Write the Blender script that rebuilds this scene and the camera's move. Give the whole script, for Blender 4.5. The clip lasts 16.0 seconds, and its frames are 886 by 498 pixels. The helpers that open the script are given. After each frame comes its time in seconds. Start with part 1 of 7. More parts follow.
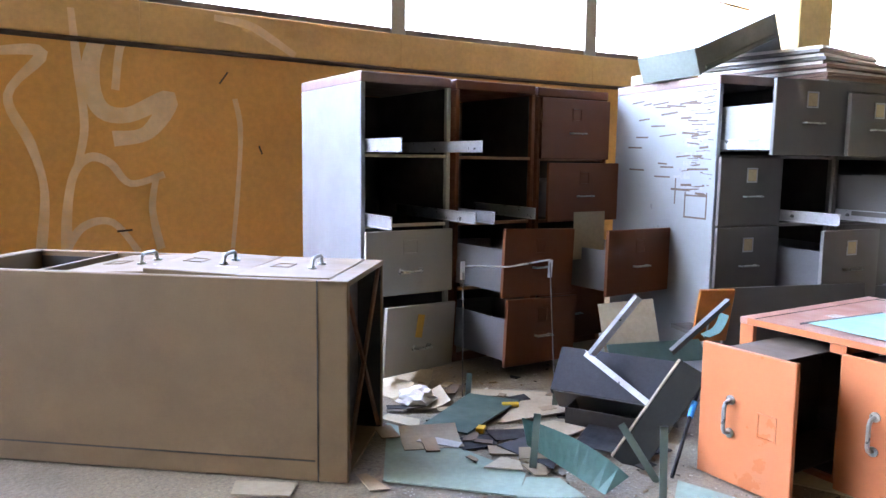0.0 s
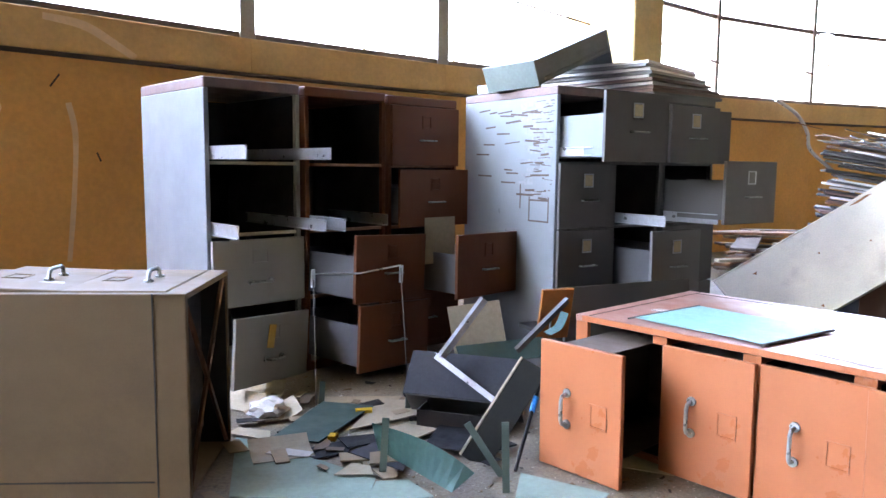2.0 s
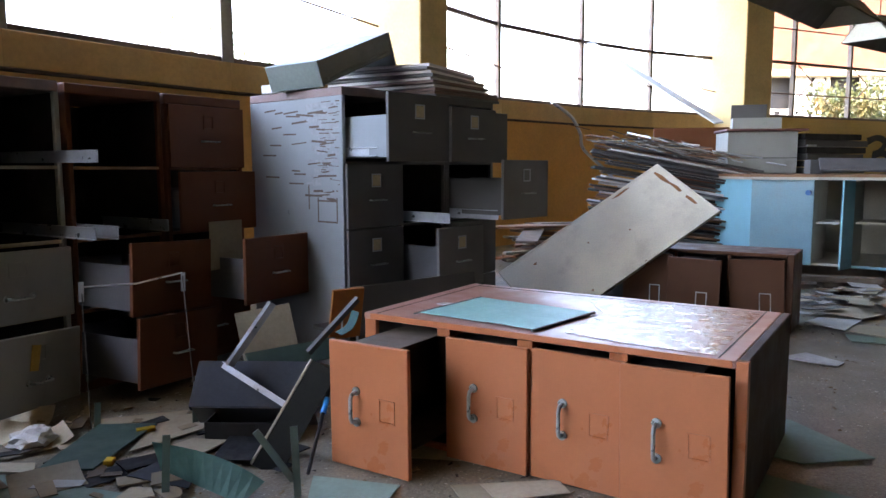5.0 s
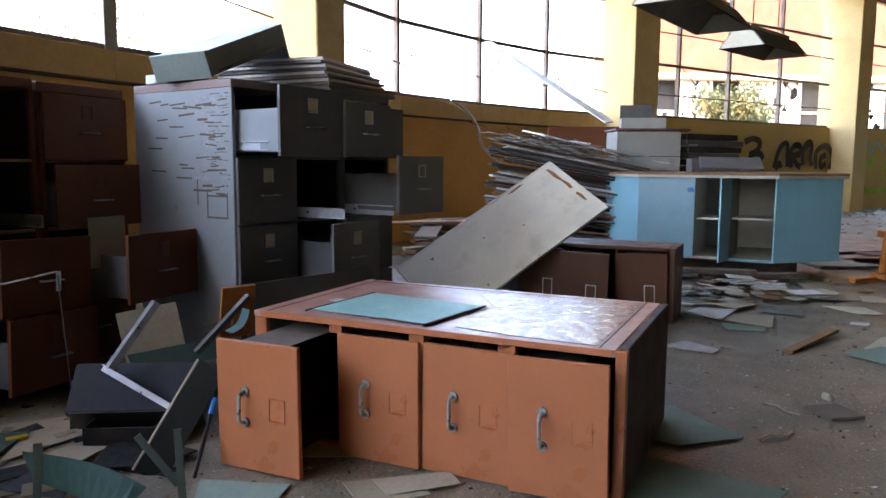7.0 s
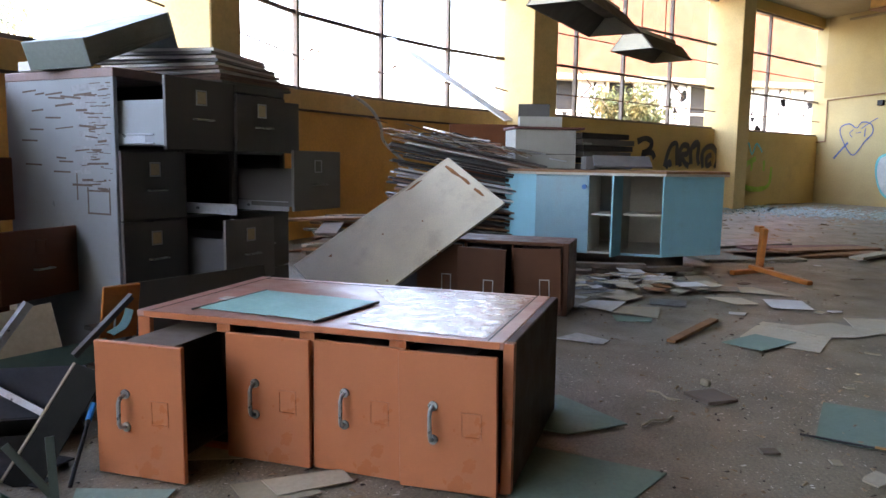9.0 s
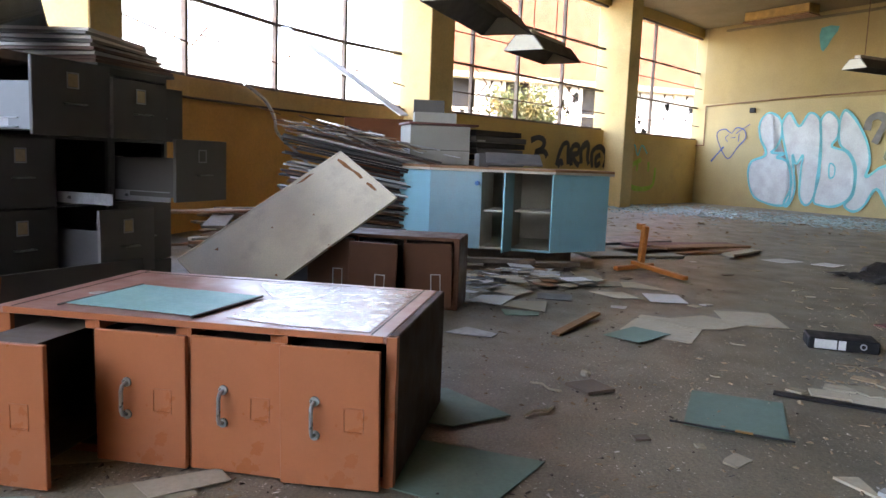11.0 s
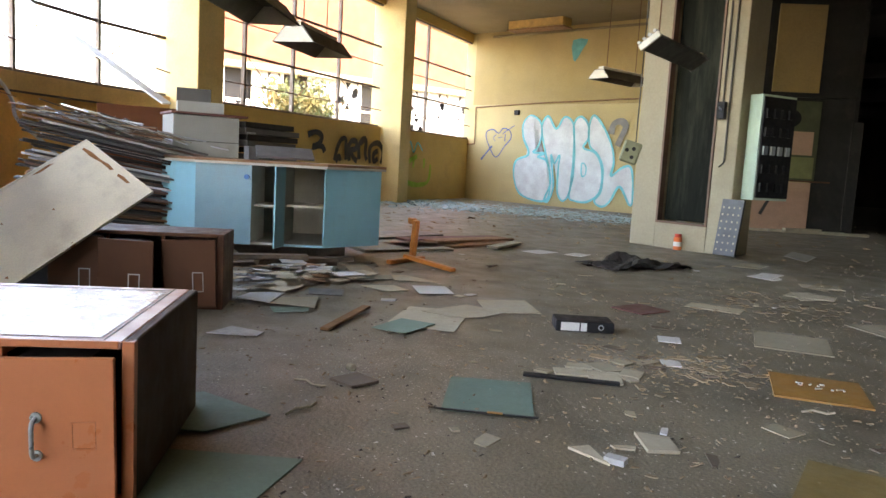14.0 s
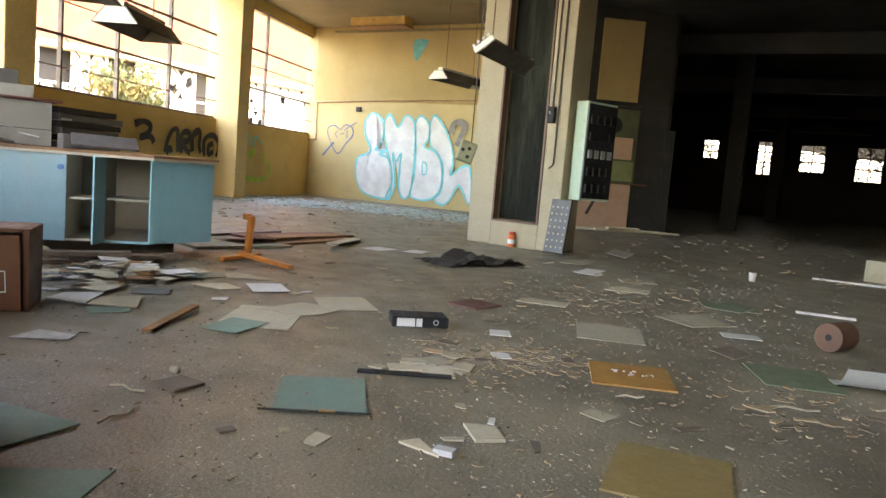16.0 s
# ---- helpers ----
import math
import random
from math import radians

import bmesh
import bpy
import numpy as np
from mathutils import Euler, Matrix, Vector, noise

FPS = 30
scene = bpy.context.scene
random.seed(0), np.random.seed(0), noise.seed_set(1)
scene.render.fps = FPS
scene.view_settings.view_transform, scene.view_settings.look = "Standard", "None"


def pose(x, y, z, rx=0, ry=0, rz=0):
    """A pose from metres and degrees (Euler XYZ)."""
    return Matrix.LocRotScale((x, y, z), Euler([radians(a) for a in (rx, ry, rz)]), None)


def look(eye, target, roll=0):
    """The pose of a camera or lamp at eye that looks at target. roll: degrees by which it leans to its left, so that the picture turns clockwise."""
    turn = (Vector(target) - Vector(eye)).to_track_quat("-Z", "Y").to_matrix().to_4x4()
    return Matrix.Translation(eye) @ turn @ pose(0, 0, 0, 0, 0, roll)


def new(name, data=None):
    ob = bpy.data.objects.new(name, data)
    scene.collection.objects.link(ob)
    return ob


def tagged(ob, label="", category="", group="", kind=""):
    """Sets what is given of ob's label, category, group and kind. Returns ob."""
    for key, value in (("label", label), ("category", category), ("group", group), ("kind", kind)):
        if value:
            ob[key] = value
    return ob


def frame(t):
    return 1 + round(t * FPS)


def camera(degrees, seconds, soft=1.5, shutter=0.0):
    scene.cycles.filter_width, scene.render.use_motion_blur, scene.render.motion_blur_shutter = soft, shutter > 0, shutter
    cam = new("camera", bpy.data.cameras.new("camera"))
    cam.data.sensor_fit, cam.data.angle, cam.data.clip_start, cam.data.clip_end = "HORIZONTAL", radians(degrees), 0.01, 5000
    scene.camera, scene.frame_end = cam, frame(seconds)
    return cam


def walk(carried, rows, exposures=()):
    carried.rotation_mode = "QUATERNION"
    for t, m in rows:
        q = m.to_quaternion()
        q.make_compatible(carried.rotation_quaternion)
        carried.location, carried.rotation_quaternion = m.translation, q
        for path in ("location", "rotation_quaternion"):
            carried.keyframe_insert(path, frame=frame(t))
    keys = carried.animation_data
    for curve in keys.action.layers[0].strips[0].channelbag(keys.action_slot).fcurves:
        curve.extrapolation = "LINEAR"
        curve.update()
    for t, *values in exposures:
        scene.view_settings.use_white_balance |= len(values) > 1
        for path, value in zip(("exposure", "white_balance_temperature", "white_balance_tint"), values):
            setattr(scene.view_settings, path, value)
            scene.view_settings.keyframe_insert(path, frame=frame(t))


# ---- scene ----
cam = camera(62.3, 16.0, 1.5)
METRES, EYE, TURN = 0.42, 0.95, -42.0
ROWS = [
    (0.0, 0.0, 0.0, 0.0, 0.09, -6.92, -0.76),
    (0.5, 0.038, -0.0178, 0.0015, -2.04, -6.78, -0.48),
    (1.0, 0.0838, -0.0337, 0.002, -4.71, -6.7, -0.3),
    (1.5, 0.1178, -0.0493, 0.0175, -7.22, -6.48, -0.49),
    (2.0, 0.1672, -0.0673, 0.0173, -10.26, -6.37, -0.57),
    (2.5, 0.2018, -0.066, 0.0208, -14.0, -6.19, -0.34),
    (3.0, 0.2216, -0.07, 0.0261, -16.44, -6.21, -0.05),
    (3.5, 0.2571, -0.093, 0.0231, -19.13, -5.99, -0.12),
    (4.0, 0.28, -0.1113, 0.0232, -21.72, -5.94, 0.17),
    (6.5, 0.3736, -0.1738, 0.0224, -30.8, -6.7, -0.48),
    (7.0, 0.3925, -0.1898, 0.0197, -33.08, -6.61, -0.36),
    (7.5, 0.4112, -0.2111, 0.0126, -34.92, -6.67, -0.37),
    (8.0, 0.4344, -0.2276, 0.0121, -36.59, -6.72, -0.54),
    (8.5, 0.4514, -0.2421, 0.012, -38.6, -6.77, -0.78),
    (9.0, 0.4825, -0.2577, 0.0116, -40.37, -6.79, -0.85),
    (11.5, 0.5831, -0.3444, 0.0046, -50.19, -7.01, -2.44),
    (12.0, 0.6193, -0.3701, 0.009, -52.3, -7.04, -2.49),
    (12.5, 0.6528, -0.3942, 0.0074, -55.19, -6.95, -2.6),
    (13.0, 0.6746, -0.4209, 0.0065, -58.38, -6.83, -2.86),
    (13.5, 0.695, -0.4474, 0.0009, -61.73, -6.66, -3.16),
    (14.0, 0.7179, -0.4761, -0.0004, -65.0, -6.51, -3.28),
    (14.5, 0.7309, -0.5112, -0.0003, -68.34, -6.29, -3.51),
    (15.0, 0.7484, -0.5327, -0.0054, -71.59, -6.15, -3.86),
    (15.5, 0.7719, -0.5534, -0.0051, -74.48, -6.03, -4.16),
    (16.0, 0.776, -0.5627, -0.01, -77.15, -5.87, -4.65),
]
EXPOSURES = [(0.0, 6.5, 6750, 20), (1.5, 6.3, 6750, 19), (3.0, 5.68, 6800, 18), (4.0, 5.12, 6900, 18), (8.0, 4.6, 7200, 18), (11.5, 4.62, 7650, 19), (14.0, 4.87, 8300, 17), (16.0, 5.15, 8900, 16)]
walk(cam, [(t, pose(0, 0, EYE, 0, 0, TURN) @ pose(METRES * x, METRES * y, METRES * z, 90 + pitch, roll, yaw))
           for t, x, y, z, yaw, pitch, roll in ROWS], EXPOSURES)

# ---- daylight ----
world = bpy.data.worlds.new("sky")
scene.world = world
world.use_nodes = True
wn = world.node_tree
sky = wn.nodes.new("ShaderNodeTexSky")
sky.sky_type = "NISHITA"
sky.sun_disc = False
sky.sun_elevation, sky.sun_rotation = radians(57), radians(247)
sky.air_density, sky.dust_density = 1.0, 3.0
wn.nodes["Background"].inputs[1].default_value = 0.15
wn.links.new(sky.outputs[0], wn.nodes["Background"].inputs[0])
sun_data = bpy.data.lights.new("sun", "SUN")
sun_data.energy, sun_data.angle, sun_data.color = 0.6, radians(12), (1.0, 0.95, 0.87)
sun = new("sun", sun_data)
sun.matrix_world = look((-24, -10, 40), (0, 0, 0))


# ---- materials ----
def mat(name, col, rough=0.55, metal=0.0, var=0.25, scale=5.0, bump=0.08, fine=60.0, dirt=(0.08, 0.06, 0.045), amount=0.25, spots=2.2, each=0.0, spec=0.5, speck=0.18, stretch=None):
    """A worn surface: base colour with soft blotches, a dirt layer with ragged edges, fine grain and relief."""
    m = bpy.data.materials.new(name)
    m.use_nodes = True
    nt = m.node_tree
    nd, ln = nt.nodes, nt.links
    bsdf = nd["Principled BSDF"]
    tc = nd.new("ShaderNodeTexCoord")
    where = tc.outputs["Object"]
    if stretch:
        squeeze = nd.new("ShaderNodeMapping")
        squeeze.inputs["Scale"].default_value = stretch
        ln.new(where, squeeze.inputs[0])
        where = squeeze.outputs[0]

    def tex(s, detail, r=0.6):
        n = nd.new("ShaderNodeTexNoise")
        n.inputs["Scale"].default_value, n.inputs["Detail"].default_value, n.inputs["Roughness"].default_value = s, detail, r
        ln.new(where, n.inputs["Vector"])
        return n.outputs["Fac"]

    def ramp(fac, a, b, ca, cb):
        n = nd.new("ShaderNodeValToRGB")
        n.color_ramp.elements[0].position, n.color_ramp.elements[1].position = a, b
        n.color_ramp.elements[0].color, n.color_ramp.elements[1].color = (*ca, 1), (*cb, 1)
        ln.new(fac, n.inputs[0])
        return n.outputs[0]

    def mix(fac, a, b, kind="MIX"):
        n = nd.new("ShaderNodeMix")
        n.data_type, n.blend_type = "RGBA", kind
        for sock, v in ((n.inputs[0], fac), (n.inputs[6], a), (n.inputs[7], b)):
            if isinstance(v, (int, float)):
                sock.default_value = v
            elif isinstance(v, tuple):
                sock.default_value = (*v, 1)
            else:
                ln.new(v, sock)
        return n.outputs[2]

    base = ramp(tex(scale, 4), 0.3, 0.72, tuple(c * (1 - var) for c in col), tuple(min(1, c * (1 + var * 0.6)) for c in col))
    if each:
        info = nd.new("ShaderNodeObjectInfo")
        one = ramp(info.outputs["Random"], 0.0, 1.0, (1 - each,) * 3, (1, 1, 1))
        base = mix(1.0, base, one, "MULTIPLY")
    mask = ramp(tex(spots, 8, 0.7), 0.62 - 0.35 * amount, 0.80 - 0.25 * amount, (0, 0, 0), (1, 1, 1))
    grain = ramp(tex(fine, 3), 0.35, 0.65, (1 - speck,) * 3, (1, 1, 1))
    soft = nd.new("ShaderNodeMath")
    soft.operation = "MULTIPLY"
    ln.new(mask, soft.inputs[0])
    soft.inputs[1].default_value = 0.25 + 0.6 * amount
    base = mix(soft.outputs[0], base, dirt)
    base = mix(0.6, base, grain, "MULTIPLY")
    ln.new(base, bsdf.inputs["Base Color"])
    rr = ramp(tex(scale * 2.3, 5), 0.3, 0.7, (max(0.05, rough - 0.12),) * 3, (min(1, rough + 0.15),) * 3)
    ln.new(rr, bsdf.inputs["Roughness"])
    bsdf.inputs["Metallic"].default_value = metal
    bsdf.inputs["Specular IOR Level"].default_value = spec
    if bump:
        b = nd.new("ShaderNodeBump")
        b.inputs["Strength"].default_value, b.inputs["Distance"].default_value = bump, 0.01
        ln.new(tex(fine * 0.5, 5), b.inputs["Height"])
        ln.new(b.outputs[0], bsdf.inputs["Normal"])
    return m


M_FLOOR = mat("dusty concrete floor", (0.262, 0.223, 0.150), 0.50, 0, 0.5, 1.6, 0.5, 90, (0.115, 0.09, 0.06), 0.5, 0.8, speck=0.6)


def speckle(material, scale, low, high, colour, patch):
    """Fine pale grit in drifting patches, laid over a material's base colour."""
    nt = material.node_tree
    nd, ln = nt.nodes, nt.links
    sock = nd["Principled BSDF"].inputs["Base Color"]
    base = sock.links[0].from_socket
    tc = nd.new("ShaderNodeTexCoord")

    def dots(size, a, b):
        n, r = nd.new("ShaderNodeTexNoise"), nd.new("ShaderNodeMapRange")
        n.inputs["Scale"].default_value, n.inputs["Detail"].default_value = size, 3
        r.inputs["From Min"].default_value, r.inputs["From Max"].default_value = a, b
        ln.new(tc.outputs["Object"], n.inputs["Vector"])
        ln.new(n.outputs["Fac"], r.inputs["Value"])
        return r.outputs["Result"]

    both = nd.new("ShaderNodeMath")
    both.operation = "MULTIPLY"
    ln.new(dots(scale, low, high), both.inputs[0])
    ln.new(dots(patch, 0.46, 0.70), both.inputs[1])
    m = nd.new("ShaderNodeMix")
    m.data_type = "RGBA"
    ln.new(both.outputs[0], m.inputs[0])
    ln.new(base, m.inputs[6])
    m.inputs[7].default_value = (*colour, 1)
    ln.new(m.outputs[2], sock)


speckle(M_FLOOR, 75.0, 0.63, 0.72, (0.42, 0.39, 0.33), 1.7)
speckle(M_FLOOR, 38.0, 0.62, 0.70, (0.085, 0.07, 0.05), 2.6)
speckle(M_FLOOR, 150.0, 0.64, 0.72, (0.52, 0.49, 0.43), 2.1)
M_ORANGE_WALL = mat("ochre painted wall", (0.72, 0.38, 0.105), 0.7, 0, 0.18, 0.8, 0.12, 30, (0.22, 0.12, 0.05), 0.22, 1.3)
M_YELLOW_WALL = mat("cream yellow painted wall", (0.50, 0.39, 0.18), 0.75, 0, 0.12, 0.6, 0.1, 30, (0.42, 0.30, 0.14), 0.25, 0.9)
M_DEEPYELLOW = mat("deep yellow painted wall", (0.60, 0.41, 0.14), 0.75, 0, 0.15, 0.6, 0.1, 30, (0.35, 0.23, 0.1), 0.28, 0.9)
M_CREAM = mat("cream column paint", (0.37, 0.315, 0.21), 0.7, 0, 0.12, 1.2, 0.1, 30, (0.25, 0.18, 0.11), 0.25, 2.0)
M_COLUMN = mat("ochre cream column paint", (0.70, 0.52, 0.235), 0.75, 0, 0.12, 0.9, 0.1, 30, (0.40, 0.27, 0.12), 0.25, 1.5)
M_DUN = mat("dark wall that cuts bounce", (0.075, 0.06, 0.042), 0.8, 0, 0.2, 0.7)
M_CEIL = mat("stained ceiling", (0.20, 0.15, 0.07), 0.8, 0, 0.15, 0.4, 0.05, 20, (0.3, 0.22, 0.12), 0.3, 0.5)
# Near-black colour stands for the hall's lack of light.
M_DARKWALL = mat("hall wall with shade in the colour", (0.022, 0.020, 0.016), 0.85, 0, 0.4, 0.5, 0.05, 20)
M_TAN = mat("tan enamel steel", (0.168, 0.113, 0.056), 0.55, 0, 0.2, 2.2, 0.03, 120, (0.10, 0.065, 0.038), 0.32, 3.0, spec=0.3, speck=0.05)
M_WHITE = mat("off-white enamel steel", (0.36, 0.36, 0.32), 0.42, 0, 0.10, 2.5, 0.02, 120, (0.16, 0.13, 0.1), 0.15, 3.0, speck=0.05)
M_BROWN = mat("red-brown enamel steel", (0.150, 0.051, 0.019), 0.5, 0, 0.18, 3, 0.02, 120, (0.08, 0.035, 0.02), 0.2, 3, spec=0.22, speck=0.05)
M_CHOC = mat("chocolate brown enamel steel", (0.105, 0.042, 0.018), 0.45, 0, 0.18, 3, 0.02, 120, (0.05, 0.025, 0.015), 0.2, 3, spec=0.22, speck=0.05)
M_TERRA = mat("terracotta enamel steel", (0.475, 0.160, 0.064), 0.34, 0, 0.12, 3, 0.015, 140, (0.26, 0.10, 0.05), 0.12, 4, spec=0.35, speck=0.05)
M_PINKTOP = mat("dusty terracotta cabinet side", (0.42, 0.215, 0.16), 0.38, 0, 0.08, 4, 0.02, 25, (0.38, 0.26, 0.21), 0.1, 5, spec=0.5, speck=0.06)
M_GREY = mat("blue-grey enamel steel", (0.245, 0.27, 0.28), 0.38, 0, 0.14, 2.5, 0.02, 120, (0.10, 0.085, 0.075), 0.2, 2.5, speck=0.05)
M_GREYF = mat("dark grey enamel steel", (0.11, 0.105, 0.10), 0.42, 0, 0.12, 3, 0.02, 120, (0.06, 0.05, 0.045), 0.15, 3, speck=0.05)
M_INSIDE = mat("dark steel and inner shade", (0.045, 0.04, 0.036), 0.6, 0.3, 0.3, 4)
M_GREENM = mat("green-grey steel sheet", (0.11, 0.15, 0.125), 0.42, 0.1, 0.2, 4, 0.03, 90, (0.05, 0.045, 0.04), 0.3, 4)
M_ZINC = mat("zinc runner steel", (0.55, 0.57, 0.60), 0.35, 0.7, 0.12, 6, 0.02, 120, (0.2, 0.16, 0.13), 0.25, 9)
M_CHROME = mat("dull nickel handle", (0.42, 0.46, 0.44), 0.32, 0.6, 0.2, 20, 0.02, 150, (0.12, 0.14, 0.12), 0.3, 30)
M_BLUE = mat("sky blue laminate", (0.235, 0.50, 0.575), 0.4, 0, 0.08, 2, 0.02, 100, (0.22, 0.24, 0.22), 0.22, 3, speck=0.05)
M_CARCASS = mat("off-white melamine", (0.50, 0.455, 0.36), 0.5, 0, 0.1, 3, 0.02, 100, (0.25, 0.19, 0.13), 0.25, 4)
M_WOOD = mat("brown chipboard edge", (0.27, 0.13, 0.055), 0.6, 0, 0.3, 8, 0.1, 80, (0.1, 0.05, 0.03), 0.3, 5)
M_ORWOOD = mat("orange varnished wood", (0.44, 0.145, 0.027), 0.4, 0, 0.2, 8, 0.05, 80)
M_GREENCARD = mat("green card folder", (0.20, 0.305, 0.235), 0.75, 0, 0.15, 3, 0.05, 60, (0.12, 0.14, 0.12), 0.3, 4, 0.3)
M_BLUECARD = mat("pale turquoise card", (0.27, 0.51, 0.46), 0.6, 0, 0.1, 3, 0.03, 60, (0.3, 0.36, 0.34), 0.15, 3)
M_CARD = mat("buff cardboard", (0.53, 0.465, 0.33), 0.85, 0, 0.15, 4, 0.08, 60, (0.27, 0.2, 0.12), 0.3, 5, 0.28)
M_PAPER = mat("dirty white paper", (0.72, 0.71, 0.67), 0.85, 0, 0.08, 5, 0.05, 60, (0.42, 0.36, 0.28), 0.25, 4, 0.3)
M_SCRAP = mat("weathered brown scrap", (0.38, 0.30, 0.195), 0.85, 0, 0.2, 6, 0.08, 60, (0.16, 0.11, 0.065), 0.3, 5, 0.4)
M_GREYCARD = mat("grey-green card", (0.36, 0.315, 0.215), 0.85, 0, 0.15, 4, 0.04, 50, (0.14, 0.12, 0.1), 0.3, 4)
M_TUBE = mat("lamp reflector enamel", (0.74, 0.70, 0.56), 0.5, 0, 0.1, 3, 0.02, 80, (0.35, 0.28, 0.17), 0.25, 4)
M_FRAME = mat("rusty window frame", (0.19, 0.15, 0.115), 0.6, 0.1, 0.25, 6, 0.08, 60, (0.2, 0.08, 0.04), 0.35, 5)
# Pale grey puts the bright window's flare into the posts' colour.
M_POST = mat("window post greyed by flare", (0.36, 0.36, 0.32), 0.6, 0, 0.2, 5, 0.05, 60, (0.2, 0.14, 0.09), 0.3, 5)
M_BLACK = mat("black plastic", (0.016, 0.016, 0.017), 0.6, 0, 0.2, 8, spec=0.25)
M_RUST = mat("rusty iron", (0.16, 0.075, 0.04), 0.7, 0.3, 0.35, 8, 0.15, 60)


# ---- building helpers ----
def box(sx, sy, sz, x=0.0, y=0.0, z=0.0, bevel=0.002, turn=None, bm=None):
    """A box from its low corner (x, y, z), or turned about its own centre; joined to bm."""
    bm = bm or bmesh.new()
    m = Matrix.Translation((x + sx / 2, y + sy / 2, z + sz / 2))
    if turn is not None:
        m = m @ turn
    made = bmesh.ops.create_cube(bm, size=1.0, matrix=m @ Matrix.Diagonal((sx, sy, sz, 1)))
    if bevel and min(sx, sy, sz) > bevel * 2.5:
        edges = list({e for v in made["verts"] for e in v.link_edges})
        bmesh.ops.bevel(bm, geom=edges, offset=bevel, segments=1, affect="EDGES")
    return bm


def rod(a, b, r, sides=8, bm=None):
    bm = bm or bmesh.new()
    a, b = Vector(a), Vector(b)
    m = Matrix.Translation((a + b) / 2) @ (b - a).to_track_quat("Z", "Y").to_matrix().to_4x4()
    bmesh.ops.create_cone(bm, cap_ends=True, segments=sides, radius1=r, radius2=r, depth=(b - a).length, matrix=m)
    return bm


def path_rod(points, r, sides=8, bm=None):
    bm = bm or bmesh.new()
    for a, b in zip(points, points[1:]):
        rod(a, b, r, sides, bm)
    for p in points[1:-1]:
        bmesh.ops.create_uvsphere(bm, u_segments=sides, v_segments=4, radius=r, matrix=Matrix.Translation(p))
    return bm


def prism(outline, y0, y1, bm=None):
    """An outline in x and z, drawn out along y."""
    bm = bm or bmesh.new()
    a = [bm.verts.new((x, y0, z)) for x, z in outline]
    b = [bm.verts.new((x, y1, z)) for x, z in outline]
    n = len(a)
    bm.faces.new(a)
    bm.faces.new(b[::-1])
    for i in range(n):
        bm.faces.new((a[i], b[i], b[(i + 1) % n], a[(i + 1) % n]))
    bmesh.ops.recalc_face_normals(bm, faces=bm.faces[:])
    return bm


def mesh_of(name, bm, material):
    me = bpy.data.meshes.new(name)
    bm.to_mesh(me)
    bm.free()
    me.materials.append(material)
    return me


def part(name, bm, material, parent, label="", m=None):
    ob = new(name, mesh_of(name, bm, material))
    ob.parent = parent
    if m is not None:
        ob.matrix_basis = m
    return tagged(ob, label)


def thing(name, m, label, category, group="", kind=""):
    ob = new(name)
    ob.empty_display_size = 0.1
    ob.matrix_basis = m
    return tagged(ob, label, category, group, kind)


def solid(name, bm, material, m, label, category, group="", kind=""):
    ob = new(name, mesh_of(name, bm, material))
    ob.matrix_basis = m
    return tagged(ob, label, category, group, kind)


def axes(origin, x, y, z):
    m = Matrix((Vector(x).normalized(), Vector(y).normalized(), Vector(z).normalized())).transposed().to_4x4()
    m.translation = origin
    return m


def sheet_between(o, a, b, thick):
    """The pose and size of a board with corners o, a and b (the corner o between the others)."""
    o, a, b = Vector(o), Vector(a), Vector(b)
    u, n = (a - o), (a - o).cross(b - o).normalized()
    v = n.cross(u).normalized()
    return axes(o, u, v, n), u.length, (b - o).dot(v), thick


def board(name, o, a, b, thick, material, label, category, bevel=0.002, group=""):
    m, w, h, t = sheet_between(o, a, b, thick)
    return solid(name, box(w, h, t, bevel=bevel), material, m, label, category, group)


# ---- the place ----
SILL, HEAD, CEILING = 1.78, 4.62, 4.86
ground = solid("ground", box(900, 900, 0.3, -450, -450, -0.52, 0), M_FLOOR, pose(0, 0, 0), "dull asphalt yard that runs to the horizon", "ground", kind="structure")


def run(a, b):
    """The pose at a with x along the wall to b and y outwards, and the length."""
    d = Vector((b[0] - a[0], b[1] - a[1], 0))
    return pose(a[0], a[1], 0, 0, 0, math.degrees(math.atan2(d.y, d.x))), d.length


# Strip left of x = 0.8 is unseen, run on to light the cabinets.
NODES_1 = [(-12.0, 4.4), (-9.6, 4.45), (-7.0, 4.45), (-4.4, 4.42), (-1.8, 4.36), (0.2, 4.25), (1.5, 4.14), (3.15, 3.95), (4.83, 3.63), (6.42, 3.17)]
NODES_2 = [(6.80, 3.06), (8.68, 2.66), (10.28, 1.99), (11.6, 1.23), (12.65, 0.40)]
NODES_3 = [(13.05, -0.15), (13.78, -0.82), (14.9, -1.77), (16.12, -2.85), (17.52, -4.06)]
NODES_4 = [(17.9, -4.45), (19.17, -5.66), (21.3, -7.6)]
BAYS = [NODES_1, NODES_2, NODES_3, NODES_4]


def window_wall(name, nodes, material, label):
    bm = bmesh.new()
    for a, b in zip(nodes, nodes[1:]):
        m, n = run(a, b)
        piece = box(n + 0.03, 0.3, SILL, -0.015, 0, 0, 0)
        box(n + 0.03, 0.3, CEILING + 0.3 - HEAD, -0.015, 0, HEAD, 0, bm=piece)
        piece.transform(m)
        me = bpy.data.meshes.new("piece")
        piece.to_mesh(me)
        bm.from_mesh(me)
        piece.free()
        bpy.data.meshes.remove(me)
    return solid(name, bm, material, pose(0, 0, 0), label, "wall", kind="structure")


